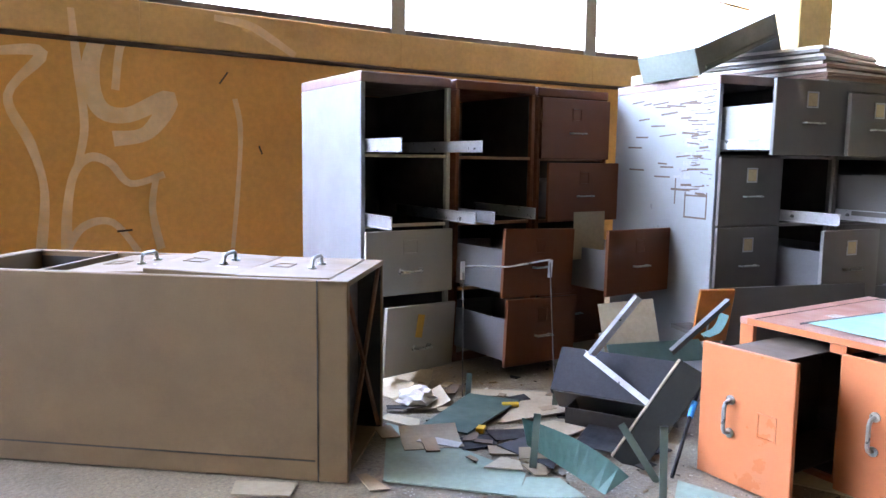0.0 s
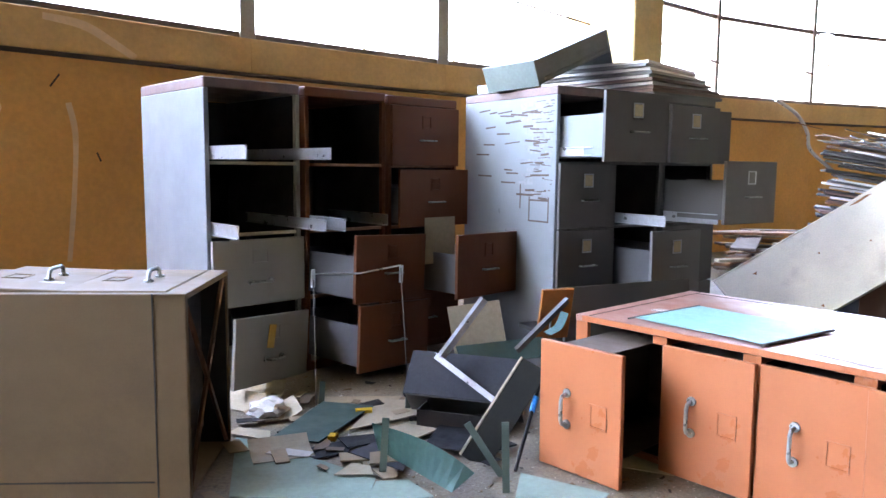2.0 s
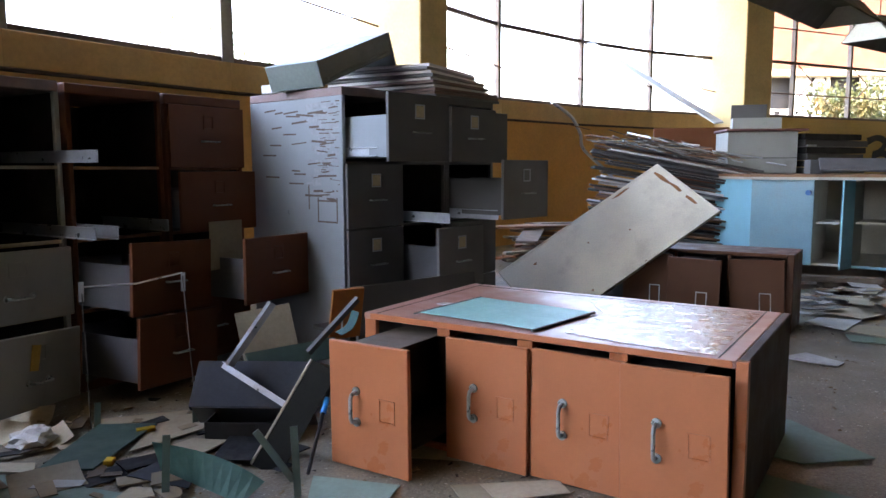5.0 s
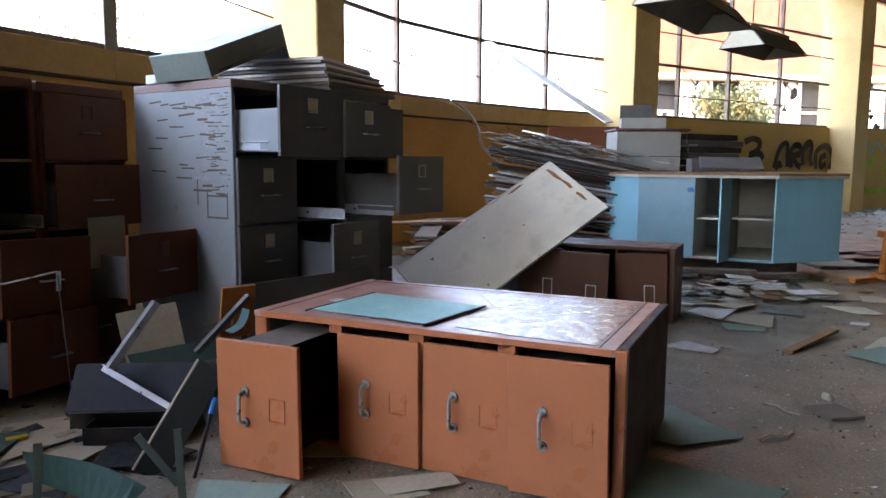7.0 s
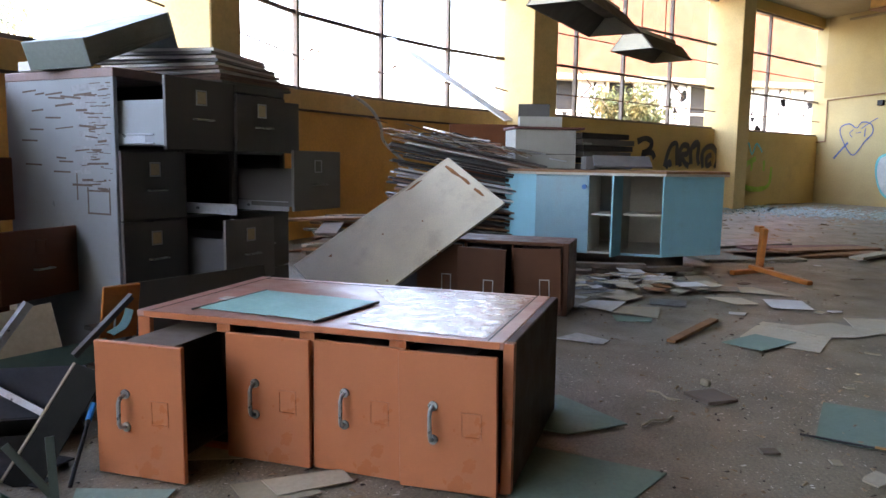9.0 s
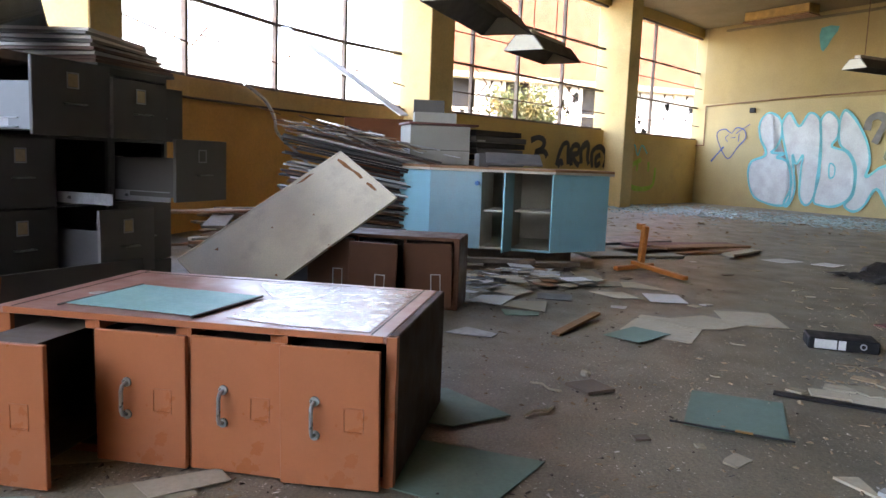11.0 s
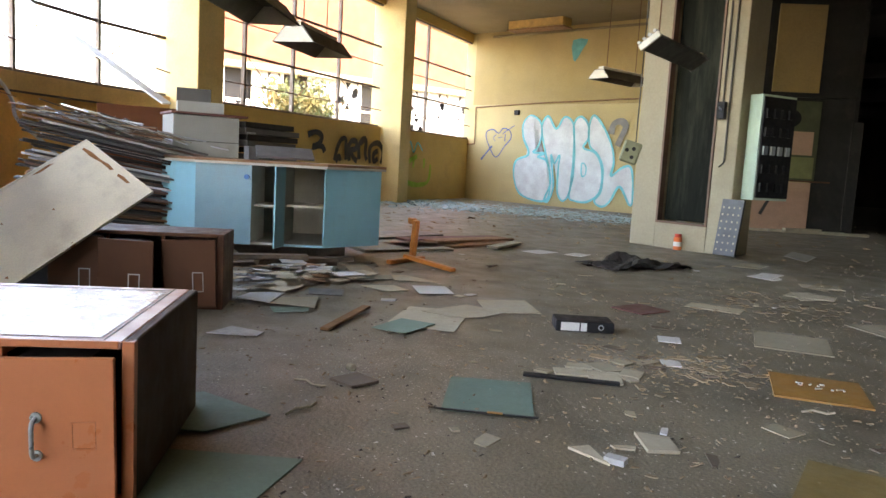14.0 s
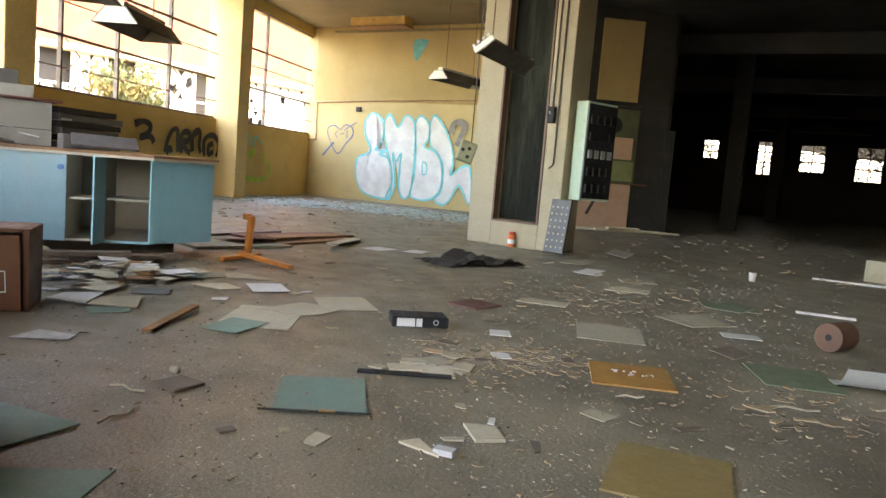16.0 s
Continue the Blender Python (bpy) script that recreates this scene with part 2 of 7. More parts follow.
window_wall("wall_window_1", NODES_1, M_ORANGE_WALL, "ochre painted wall under a long window strip")
window_wall("wall_window_2", NODES_2, M_ORANGE_WALL, "ochre painted wall under steel windows")
window_wall("wall_window_3", NODES_3, M_DEEPYELLOW, "yellow wall with black graffiti under steel windows")
window_wall("wall_window_4", NODES_4, M_DEEPYELLOW, "yellow wall with green and teal graffiti")

# Paler paint below the sill, with the window's glare put into its colour.
M_BAND = mat("pale ochre band with glare", (0.70, 0.455, 0.19), 0.7, 0, 0.15, 0.9, 0.1, 30, (0.35, 0.2, 0.09), 0.28, 1.5)
for nodes in (NODES_1[3:], NODES_2):
    for a, b in zip(nodes, nodes[1:]):
        m, n = run(a, b)
        solid("trim", box(n, 0.05, SILL - 1.562, 0, -0.006, 1.562, 0.002), M_BAND, m, "paler ochre band under the sill, window glare in its colour", "trim", kind="structure")

M_GLASS = bpy.data.materials.new("dusty window glass")
M_GLASS.use_nodes = True
gn = M_GLASS.node_tree
gn.nodes.remove(gn.nodes["Principled BSDF"])
g_clear, g_dust, g_mix = gn.nodes.new("ShaderNodeBsdfTransparent"), gn.nodes.new("ShaderNodeBsdfTranslucent"), gn.nodes.new("ShaderNodeMixShader")
g_dust.inputs[0].default_value = (0.85, 0.86, 0.84, 1)
g_noise = gn.nodes.new("ShaderNodeTexNoise")
g_noise.inputs["Scale"].default_value, g_noise.inputs["Detail"].default_value = 1.8, 6
g_ramp = gn.nodes.new("ShaderNodeValToRGB")
g_ramp.color_ramp.elements[0].position, g_ramp.color_ramp.elements[1].position = 0.35, 0.75
g_ramp.color_ramp.elements[0].color, g_ramp.color_ramp.elements[1].color = (0.02, 0.02, 0.02, 1), (0.10, 0.10, 0.10, 1)
gn.links.new(g_noise.outputs[0], g_ramp.inputs[0])
gn.links.new(g_ramp.outputs[0], g_mix.inputs[0])
gn.links.new(g_clear.outputs[0], g_mix.inputs[1])
gn.links.new(g_dust.outputs[0], g_mix.inputs[2])
gn.links.new(g_mix.outputs[0], gn.nodes["Material Output"].inputs[0])

TRANSOMS = (2.68, 3.64)


M_CLEAR = bpy.data.materials.new("clear window glass")
M_CLEAR.use_nodes = True
cn = M_CLEAR.node_tree
cn.nodes.remove(cn.nodes["Principled BSDF"])
c_clear, c_gloss, c_mix = cn.nodes.new("ShaderNodeBsdfTransparent"), cn.nodes.new("ShaderNodeBsdfGlossy"), cn.nodes.new("ShaderNodeMixShader")
c_gloss.inputs["Roughness"].default_value = 0.05
c_mix.inputs[0].default_value = 0.04
cn.links.new(c_clear.outputs[0], c_mix.inputs[1])
cn.links.new(c_gloss.outputs[0], c_mix.inputs[2])
cn.links.new(c_mix.outputs[0], cn.nodes["Material Output"].inputs[0])


def window(number, a, b, post, glass, skip=()):
    """A steel window between two posts, with its panes in three rows."""
    m, n = run(a, b)
    w = thing("window_%d" % number, m, "rusty steel window with dusty blown-out panes", "window", kind="structure")
    part("post", box(post, 0.08, HEAD - SILL, -post / 2, 0.03, SILL, 0.004), M_POST if post > 0.1 else M_FRAME, w)
    part("bottom_rail", box(n - post, 0.06, 0.045, post / 2, 0.04, SILL, 0.003), M_FRAME, w)
    part("top_rail", box(n - post, 0.06, 0.045, post / 2, 0.04, HEAD - 0.045, 0.003), M_FRAME, w)
    levels = [SILL + 0.045, *TRANSOMS, HEAD - 0.045]
    for z in TRANSOMS:
        part("transom", box(n - post, 0.05, 0.045, post / 2, 0.045, z - 0.022, 0.003), M_FRAME, w)
    for row, (z0, z1) in enumerate(zip(levels, levels[1:])):
        if row in skip:
            continue
        p = part("pane", box(n - post, 0.005, z1 - z0, post / 2, 0.068, z0, 0), glass, w)
        p.visible_shadow = False
    return w


count = 0
for bay, nodes in enumerate(BAYS):
    for a, b in zip(nodes, nodes[1:]):
        count += 1
        window(count, a, b, 0.11 if bay == 0 else 0.05, M_GLASS if bay < 2 else M_CLEAR, (0,) if bay == 3 else ())


def column(name, base, angle, wide, deep, material, label):
    """A concrete column; base is where its first flank meets the window line."""
    return solid(name, box(wide, deep + 0.3, CEILING, 0, -deep, 0, 0.012), material, pose(base[0], base[1], 0, 0, 0, angle), label, "column", kind="structure")


column("column_1", (6.42, 3.17), -18, 0.39, 0.55, M_COLUMN, "cream and ochre painted concrete column between windows")
column("column_2", (12.66, 0.39), -39, 0.62, 0.55, M_COLUMN, "cream and ochre painted concrete column between windows")
column("column_3", (17.53, -4.07), -43, 0.50, 0.55, M_COLUMN, "cream and ochre painted concrete column between windows")


def wall(name, a, b, z0, z1, thick, material, label):
    m, n = run(a, b)
    return solid(name, box(n, thick, z1 - z0, 0, 0, z0, 0), material, m, label, "wall", kind="structure")


wall("wall_far", (21.45, -7.45), (12.6, -13.0), 0, CEILING, 0.3, M_YELLOW_WALL, "yellow wall with large turquoise graffiti letters")
def slab(points, z0, z1):
    bm = bmesh.new()
    lo = [bm.verts.new((x, y, z0)) for x, y in points]
    hi = [bm.verts.new((x, y, z1)) for x, y in points]
    bm.faces.new(lo)
    bm.faces.new(hi)
    for i in range(len(lo)):
        j = (i + 1) % len(lo)
        bm.faces.new((lo[i], lo[j], hi[j], hi[i]))
    bmesh.ops.triangulate(bm, faces=bm.faces[:])
    bmesh.ops.recalc_face_normals(bm, faces=bm.faces[:])
    return bm


EAVES = [n for nodes in BAYS for n in nodes]
ROOM = [(x, y + 0.12) for x, y in EAVES] + [(21.6, -8.0), (13.2, -13.3), (36.0, -32.5), (36.0, -68.0), (-12.3, -68.0)]
ceiling = solid("ceiling", slab(ROOM, CEILING, CEILING + 0.25), M_CEIL, pose(0, 0, 0), "stained cream plaster ceiling", "ceiling", kind="structure")
# Dark sheet under the hall ceiling puts its shade into colour.
shaded = solid("ceiling_hall", slab([(7.85, -6.75), (12.95, -10.85), (13.2, -13.3), (35.9, -32.6), (35.9, -67.9), (-11.9, -67.9), (-11.9, -24.0), (2.0, -9.5)], CEILING - 0.02, CEILING - 0.004), M_DARKWALL, pose(0, 0, 0), "ceiling of the unlit hall, shade put into its colour", "ceiling", kind="structure")
# Unseen walls close the place; dark colours cut bounce and keep the hall dim.
wall("wall_back", (-12.0, -68.0), (-12.0, -8.0), 0, CEILING, 0.3, M_DARKWALL, "unseen wall added to close the hall, painted dark")
wall("wall_behind", (-12.0, -8.0), (-12.0, 4.6), 0, CEILING, 0.3, M_DUN, "unseen wall added to close the room, dark to cut bounce")
wall("wall_rear", (-12.0, -8.0), (-2.2, -6.2), 0, CEILING, 0.2, M_DUN, "unseen partition added to keep light out of the hall")
floor = solid("floor", slab(ROOM, -0.2, 0.0), M_FLOOR, pose(0, 0, 0), "grey concrete floor strewn with dust and plaster crumbs", "floor", kind="structure")


# ---- filing cabinets ----
def bow_handle(wide, out, r, parent, x, z, name="handle", label="dull nickel bow handle"):
    bm = path_rod([(x - wide / 2, 0, z), (x - wide / 2 + 0.006, -out * 0.8, z), (x - wide / 2 + 0.02, -out, z), (x + wide / 2 - 0.02, -out, z), (x + wide / 2 - 0.006, -out * 0.8, z), (x + wide / 2, 0, z)], r)
    for s in (-1, 1):
        rod((x + s * wide / 2, 0.002, z), (x + s * wide / 2, -0.006, z), r * 2.3, 12, bm)
    return part(name, bm, M_CHROME, parent, label)


def flat_pull(wide, parent, x, z):
    bm = box(wide, 0.022, 0.006, x - wide / 2, -0.03, z, 0.002)
    for s in (-1, 1):
        box(0.010, 0.026, 0.008, x + s * (wide / 2 - 0.008) - 0.005, -0.024, z - 0.001, 0.001, bm=bm)
    return part("handle", bm, M_CHROME, parent, "flat dull metal pull")


def label_holder(parent, x, z, w, h, material, card=None):
    bm = bmesh.new()
    def ring(a, b, y):
        return [bm.verts.new((x + sx * a, y, z + sz * b)) for sx, sz in ((-1, -1), (1, -1), (1, 1), (-1, 1))]
    rings = [ring(w / 2, h / 2, 0.001), ring(w / 2, h / 2, -0.0025), ring(w / 2 - 0.005, h / 2 - 0.005, -0.0025), ring(w / 2 - 0.006, h / 2 - 0.006, 0.001)]
    for p, q in zip(rings, rings[1:]):
        for k in range(4):
            bm.faces.new((p[k], p[(k + 1) % 4], q[(k + 1) % 4], q[k]))
    bmesh.ops.recalc_face_normals(bm, faces=bm.faces[:])
    part("label_holder", bm, material, parent)
    if card:
        part("label_card", box(w - 0.012, 0.002, h - 0.014, x - w / 2 + 0.006, -0.002, z - h / 2 + 0.007, 0), card, parent, "yellowed blank label card")


def open_tray(w, d, h, t, x=0.0, y=0.0, z=0.0):
    """An open sheet-metal tray as one shell."""
    bm = bmesh.new()
    def ring(i, zz):
        return [bm.verts.new((x + a, y + b, z + zz)) for a, b in ((i, i), (w - i, i), (w - i, d - i), (i, d - i))]
    o0, o1, i1, i0 = ring(0, 0), ring(0, h), ring(t, h), ring(t, t)
    bm.faces.new(o0)
    bm.faces.new(i0)
    for p, q in ((o0, o1), (o1, i1), (i1, i0)):
        for k in range(4):
            bm.faces.new((p[k], p[(k + 1) % 4], q[(k + 1) % 4], q[k]))
    bmesh.ops.recalc_face_normals(bm, faces=bm.faces[:])
    return bm


def drawer(cab, w, d, z0, z1, out, paint, inner, style, turn=None, x0=0.006, x1=None, body=True, holder=None, card=None):
    """A drawer of a cabinet, pulled out by out metres; the front is its own piece."""
    x1 = w - 0.006 if x1 is None else x1
    wide, high = x1 - x0, z1 - z0 - 0.008
    m = Matrix.Translation((x0, -out, z0 + 0.004))
    if turn is not None:
        m = m @ turn
    if body:
        bm = open_tray(wide - 0.05, d - 0.09, high * 0.62, 0.003, 0.025, 0.0, 0.02)
    else:
        bm = box(wide - 0.06, 0.01, high * 0.3, 0.03, 0.0, 0.02, 0)
    tray = part("drawer", bm, inner, cab, m=m)
    front = part("front", box(wide, 0.018, high, 0, -0.018, 0, 0.0025), paint, tray)
    shift = Matrix.Translation((0, -0.018, 0))
    before = set(tray.children)
    if style == "bow":
        bow_handle(0.10, 0.032, 0.0062, tray, wide * 0.5, high * 0.36)
        label_holder(tray, wide * 0.5, high * 0.74, 0.075, 0.062, holder or paint, card)
    elif style == "flat":
        flat_pull(0.10, tray, wide * 0.5, high * 0.42)
        label_holder(tray, wide * 0.5, high * 0.74, 0.06, 0.065, holder or paint, card)
    elif style == "slot":
        label_holder(tray, wide * 0.62, high * 0.66, 0.12, 0.065, holder or paint, card)
    for o in set(tray.children) - before:
        o.matrix_basis = shift
    return tray


def runner(cab, x, y0, y1, z, high=0.055):
    c = [(0.010, 0), (0.010, high), (-0.004, high), (-0.004, high - 0.004), (0.006, high - 0.004), (0.006, 0.004), (-0.004, 0.004), (-0.004, 0)]
    bm = prism([(x + a, z + b) for a, b in c], y0, y1)
    return part("runner", bm, M_ZINC, cab, "bare zinc drawer runner")


def cabinet(m, w, d, h, paint, label, top=0.045, plinth=0.04, bottom=True, back=True, rail_paint=None, left_paint=None, top_paint=None, edge=0.022, count=4):
    cab = thing("filing_cabinet", m, label, "filing cabinet", "filing cabinets")
    t = edge
    part("side_panel", box(t, d, h - top, 0, 0, 0, 0.003), left_paint or paint, cab)
    part("side_panel", box(t, d, h - top, w - t, 0, 0, 0.003), paint, cab)
    # Near-black sheets put the shade inside the cabinet into colour.
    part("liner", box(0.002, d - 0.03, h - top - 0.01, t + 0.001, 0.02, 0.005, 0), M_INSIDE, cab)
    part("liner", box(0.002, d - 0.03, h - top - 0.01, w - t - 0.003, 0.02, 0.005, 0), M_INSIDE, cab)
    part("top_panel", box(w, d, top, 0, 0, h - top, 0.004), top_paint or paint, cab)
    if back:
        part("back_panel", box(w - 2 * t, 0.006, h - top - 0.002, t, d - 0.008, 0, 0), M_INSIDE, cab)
    if bottom:
        part("plinth", box(w - 2 * t, 0.02, plinth, t, 0.004, 0, 0.002), paint, cab)
    pitch = (h - top - plinth) / count
    levels = []
    for i in range(count):
        z1 = h - top - i * pitch
        levels.append((z1 - pitch, z1))
        if i < count - 1:
            part("cross_rail", box(w - 2 * t, 0.03, 0.014, t, 0.003, z1 - pitch - 0.007, 0.001), rail_paint or paint, cab)
    return cab, levels


def turn_about(y=0.0, x=0.0, z=0.0):
    return pose(0, 0, 0, x, y, z)


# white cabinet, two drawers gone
# Bluish side tone puts the window's light into the off-white cabinet's paint.
M_GREYS = mat("off-white steel, bluish window light", (0.235, 0.255, 0.275), 0.4, 0, 0.14, 2.5, 0.02, 120, (0.12, 0.10, 0.09), 0.2, 2.5, speck=0.05)
M_GREYD = mat("dull grey drawer steel", (0.105, 0.108, 0.115), 0.45, 0, 0.2, 3, 0.02, 120, (0.08, 0.07, 0.06), 0.3, 3)
M_RUSTTOP = mat("rust-edged grey steel", (0.25, 0.17, 0.15), 0.5, 0, 0.3, 6, 0.05, 90, (0.13, 0.05, 0.03), 0.4, 6)
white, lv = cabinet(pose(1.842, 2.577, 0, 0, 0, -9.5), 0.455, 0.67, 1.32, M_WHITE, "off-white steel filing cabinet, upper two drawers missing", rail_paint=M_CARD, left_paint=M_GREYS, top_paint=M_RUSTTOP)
runner(white, 0.024, -0.30, 0.45, lv[0][0] + 0.014)
runner(white, 0.419, -0.29, 0.45, lv[0][0] + 0.018, 0.05)
runner(white, 0.024, -0.22, 0.45, lv[1][0] + 0.004)
runner(white, 0.419, -0.25, 0.45, lv[1][0] + 0.018, 0.05)
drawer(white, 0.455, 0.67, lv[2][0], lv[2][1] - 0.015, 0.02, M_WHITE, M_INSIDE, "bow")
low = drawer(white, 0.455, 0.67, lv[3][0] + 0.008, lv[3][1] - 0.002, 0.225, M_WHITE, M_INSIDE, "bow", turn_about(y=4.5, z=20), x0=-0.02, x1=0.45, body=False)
part("tag", box(0.045, 0.002, 0.10, 0.19, -0.024, 0.15, 0, turn_about(y=8)), mat("yellow paper tag", (0.65, 0.40, 0.08), 0.8), low, "torn yellow paper tag")

# two brown cabinets
brown_a, lv = cabinet(pose(2.302, 2.48, 0, 0, 0, -10), 0.46, 0.62, 1.315, M_BROWN, "red-brown steel filing cabinet with missing and pulled-out drawers", rail_paint=M_WOOD)
runner(brown_a, 0.024, -0.27, 0.45, lv[1][0] + 0.02)
runner(brown_a, 0.42, -0.06, 0.45, lv[1][0] + 0.015)
drawer(brown_a, 0.46, 0.62, lv[2][0] + 0.012, lv[2][1] + 0.012, 0.335, M_BROWN, M_GREYD, "flat", turn_about(y=2.5, z=6), x0=0.02)
drawer(brown_a, 0.46, 0.62, lv[3][0] + 0.02, lv[3][1] + 0.014, 0.362, M_BROWN, M_GREYD, "flat", turn_about(y=2.5, z=6), x0=0.02)
brown_b, lv = cabinet(pose(2.77, 2.395, 0, 0, 0, -10), 0.465, 0.62, 1.31, M_BROWN, "red-brown steel filing cabinet with one drawer pulled far out", rail_paint=M_WOOD)
drawer(brown_b, 0.465, 0.62, *lv[0], 0.006, M_BROWN, M_GREYD, "flat")
drawer(brown_b, 0.465, 0.62, lv[1][0], lv[1][1] - 0.01, 0.07, M_BROWN, M_GREYD, "flat", turn_about(z=-1.5))
drawer(brown_b, 0.465, 0.62, *lv[2], 0.47, M_BROWN, M_GREYD, "flat", turn_about(y=0.5, z=4), x0=0.02)
drawer(brown_b, 0.465, 0.62, *lv[3], 0.02, M_BROWN, M_GREYD, "flat")

# three grey cabinets
M_LABEL = mat("yellowed label card", (0.62, 0.52, 0.33), 0.8)
DIR = radians(-19.5)


def grey_at(u):
    return pose(3.045 + u * math.cos(DIR), 1.605 + u * math.sin(DIR), 0, 0, 0, -19.5)


def grey(u, w, label, **more):
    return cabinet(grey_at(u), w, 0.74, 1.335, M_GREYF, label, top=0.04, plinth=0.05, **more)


# Lighter grey for pulled-out fronts puts the daylight on them into colour.
M_GREYL = mat("mid grey enamel steel", (0.19, 0.185, 0.18), 0.42, 0, 0.15, 3, 0.02, 120, (0.08, 0.07, 0.06), 0.2, 3, speck=0.05)
# Side is painted paler than the fronts: window light in the colour.
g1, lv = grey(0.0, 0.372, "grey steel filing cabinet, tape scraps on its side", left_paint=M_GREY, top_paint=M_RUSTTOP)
drawer(g1, 0.372, 0.74, *lv[0], 0.285, M_GREYF, M_GREY, "flat", turn_about(z=-2), holder=M_ZINC, card=M_LABEL, x1=0.388)
for k in (1, 2):
    drawer(g1, 0.372, 0.74, *lv[k], 0.008, M_GREYF, M_INSIDE, "flat", holder=M_ZINC, card=M_LABEL)
drawer(g1, 0.372, 0.74, *lv[3], 0.008, M_GREYF, M_INSIDE, "flat", holder=M_ZINC, card=M_LABEL)
runner(g1, 0.03, -0.20, 0.4, lv[0][0] + 0.03, 0.04)
g2, lv = grey(0.375, 0.35, "dark grey steel filing cabinet with a missing drawer")
drawer(g2, 0.35, 0.74, lv[0][0], lv[0][1] - 0.045, 0.32, M_GREYF, M_INSIDE, "flat", holder=M_ZINC, card=M_LABEL)
runner(g2, 0.03, -0.30, 0.4, lv[1][0] + 0.02, 0.05)
drawer(g2, 0.35, 0.74, *lv[2], 0.24, M_GREYL, M_GREYD, "flat", turn_about(y=-0.5, z=-1), holder=M_ZINC, card=M_LABEL)
drawer(g2, 0.35, 0.74, *lv[3], 0.01, M_GREYF, M_INSIDE, "flat", holder=M_ZINC, card=M_LABEL)
g3, lv = grey(0.728, 0.40, "dark grey steel filing cabinet with drawers hanging out")
drawer(g3, 0.40, 0.74, lv[0][0], lv[0][1] - 0.03, 0.07, M_GREYF, M_INSIDE, "flat", turn_about(z=-3), holder=M_ZINC, card=M_LABEL)
drawer(g3, 0.40, 0.74, lv[1][0] + 0.02, lv[1][1] + 0.02, 0.36, M_GREYL, M_GREYF, "flat", turn_about(z=-1), holder=M_ZINC)
runner(g3, 0.03, -0.32, 0.4, lv[1][0] + 0.02, 0.05)
drawer(g3, 0.40, 0.74, *lv[2], 0.01, M_GREYF, M_INSIDE, "flat", holder=M_ZINC)
drawer(g3, 0.40, 0.74, *lv[3], 0.01, M_GREYF, M_INSIDE, "flat", holder=M_ZINC)

# tan cabinet on its back
tan, lv = cabinet(axes((1.17, 1.70, 0.605), (0.762, 0.647, 0), (0, 0, -1), (-0.647, 0.762, 0)), 0.47, 0.60, 1.32, M_TAN, "tan steel filing cabinet lying on its back", plinth=0.085, bottom=False, back=False)
part("base_edge", box(0.47, 0.018, 0.085, 0, 0.0, 0.0, 0.002), M_TAN, tan)
part("back_panel", box(0.43, 0.006, 1.25, 0.02, 0.59, 0.01, 0), M_TAN, tan)
part("seam", box(0.003, 0.6, 0.004, -0.002, 0.0, 0.088, 0), M_INSIDE, tan)
part("seam", box(0.003, 0.004, 1.2, -0.002, 0.535, 0.1, 0), M_INSIDE, tan)
for (ax, ay), (bx, by) in (((0.025, 0.02), (0.445, 0.58)), ((0.445, 0.02), (0.025, 0.58))):
    part("brace", rod((ax, ay, 0.012), (bx, by, 0.012), 0.008, 6), M_RUST, tan, "rusty steel cross brace")
# Near-black sheet stands for the dark inside behind the braces.
part("inner_panel", box(0.42, 0.56, 0.004, 0.025, 0.02, 0.10, 0), M_INSIDE, tan)
drawer(tan, 0.47, 0.60, lv[1][0] - 0.06, lv[1][1] - 0.06, -0.012, M_TAN, M_INSIDE, "bow", turn_about(x=-3), x0=0.024, x1=0.446)
drawer(tan, 0.47, 0.60, lv[2][0] - 0.045, lv[2][1] - 0.045, -0.014, M_TAN, M_INSIDE, "bow", turn_about(x=2.5, y=-2), x0=0.028, x1=0.442)
drawer(tan, 0.47, 0.60, lv[3][0] - 0.03, lv[3][1] - 0.03, -0.014, M_TAN, M_INSIDE, "bow", x0=0.024, x1=0.446)

# terracotta cabinet on its side
M_DUSTBROWN = mat("dusty brown drawer steel", (0.13, 0.10, 0.072), 0.6, 0, 0.25, 5, 0.03, 90, (0.05, 0.04, 0.03), 0.35, 4)
# End panel is much darker and browner than the terracotta sides.
orange, lv = cabinet(axes((2.335, 1.115, 0.448), (0, 0, -1), (0.984, -0.178, 0), (-0.178, -0.984, 0)), 0.448, 0.78, 1.29, M_TERRA, "terracotta steel filing cabinet lying on its side, drawers loose", top=0.03, plinth=0.05, left_paint=M_PINKTOP, top_paint=mat("dark brown steel end", (0.075, 0.034, 0.018), 0.75, 0, 0.35, 4, 0.05, 60, (0.03, 0.025, 0.02), 0.4, 4))
for i, (out, tilt, shift) in enumerate(((0.040, -1.0, 0.0), (0.012, 0.5, 0.016), (0.026, 0.0, 0.016))):
    drawer(orange, 0.448, 0.68, lv[i][0] + shift, lv[i][1] + shift, out, M_TERRA, M_INSIDE, "bow", turn_about(z=0.6, y=tilt), x0=0.036, x1=0.442)
drawer(orange, 0.448, 0.68, 0.065, 0.383, 0.25, M_TERRA, M_DUSTBROWN, "bow", turn_about(y=-0.5), x0=0.036, x1=0.444)
for z in (0.05, 1.21):
    part("seam", box(0.002, 0.76, 0.004, -0.0012, 0.01, z, 0), M_INSIDE, orange)
part("seam", box(0.002, 0.004, 1.16, -0.0012, 0.73, 0.052, 0), M_INSIDE, orange)
for i in range(1, 4):
    part("runner_bracket", box(0.03, 0.10, 0.05, 0.024, 0.02, lv[i][1] - 0.055, 0.002), M_TERRA, orange, "bent runner bracket")
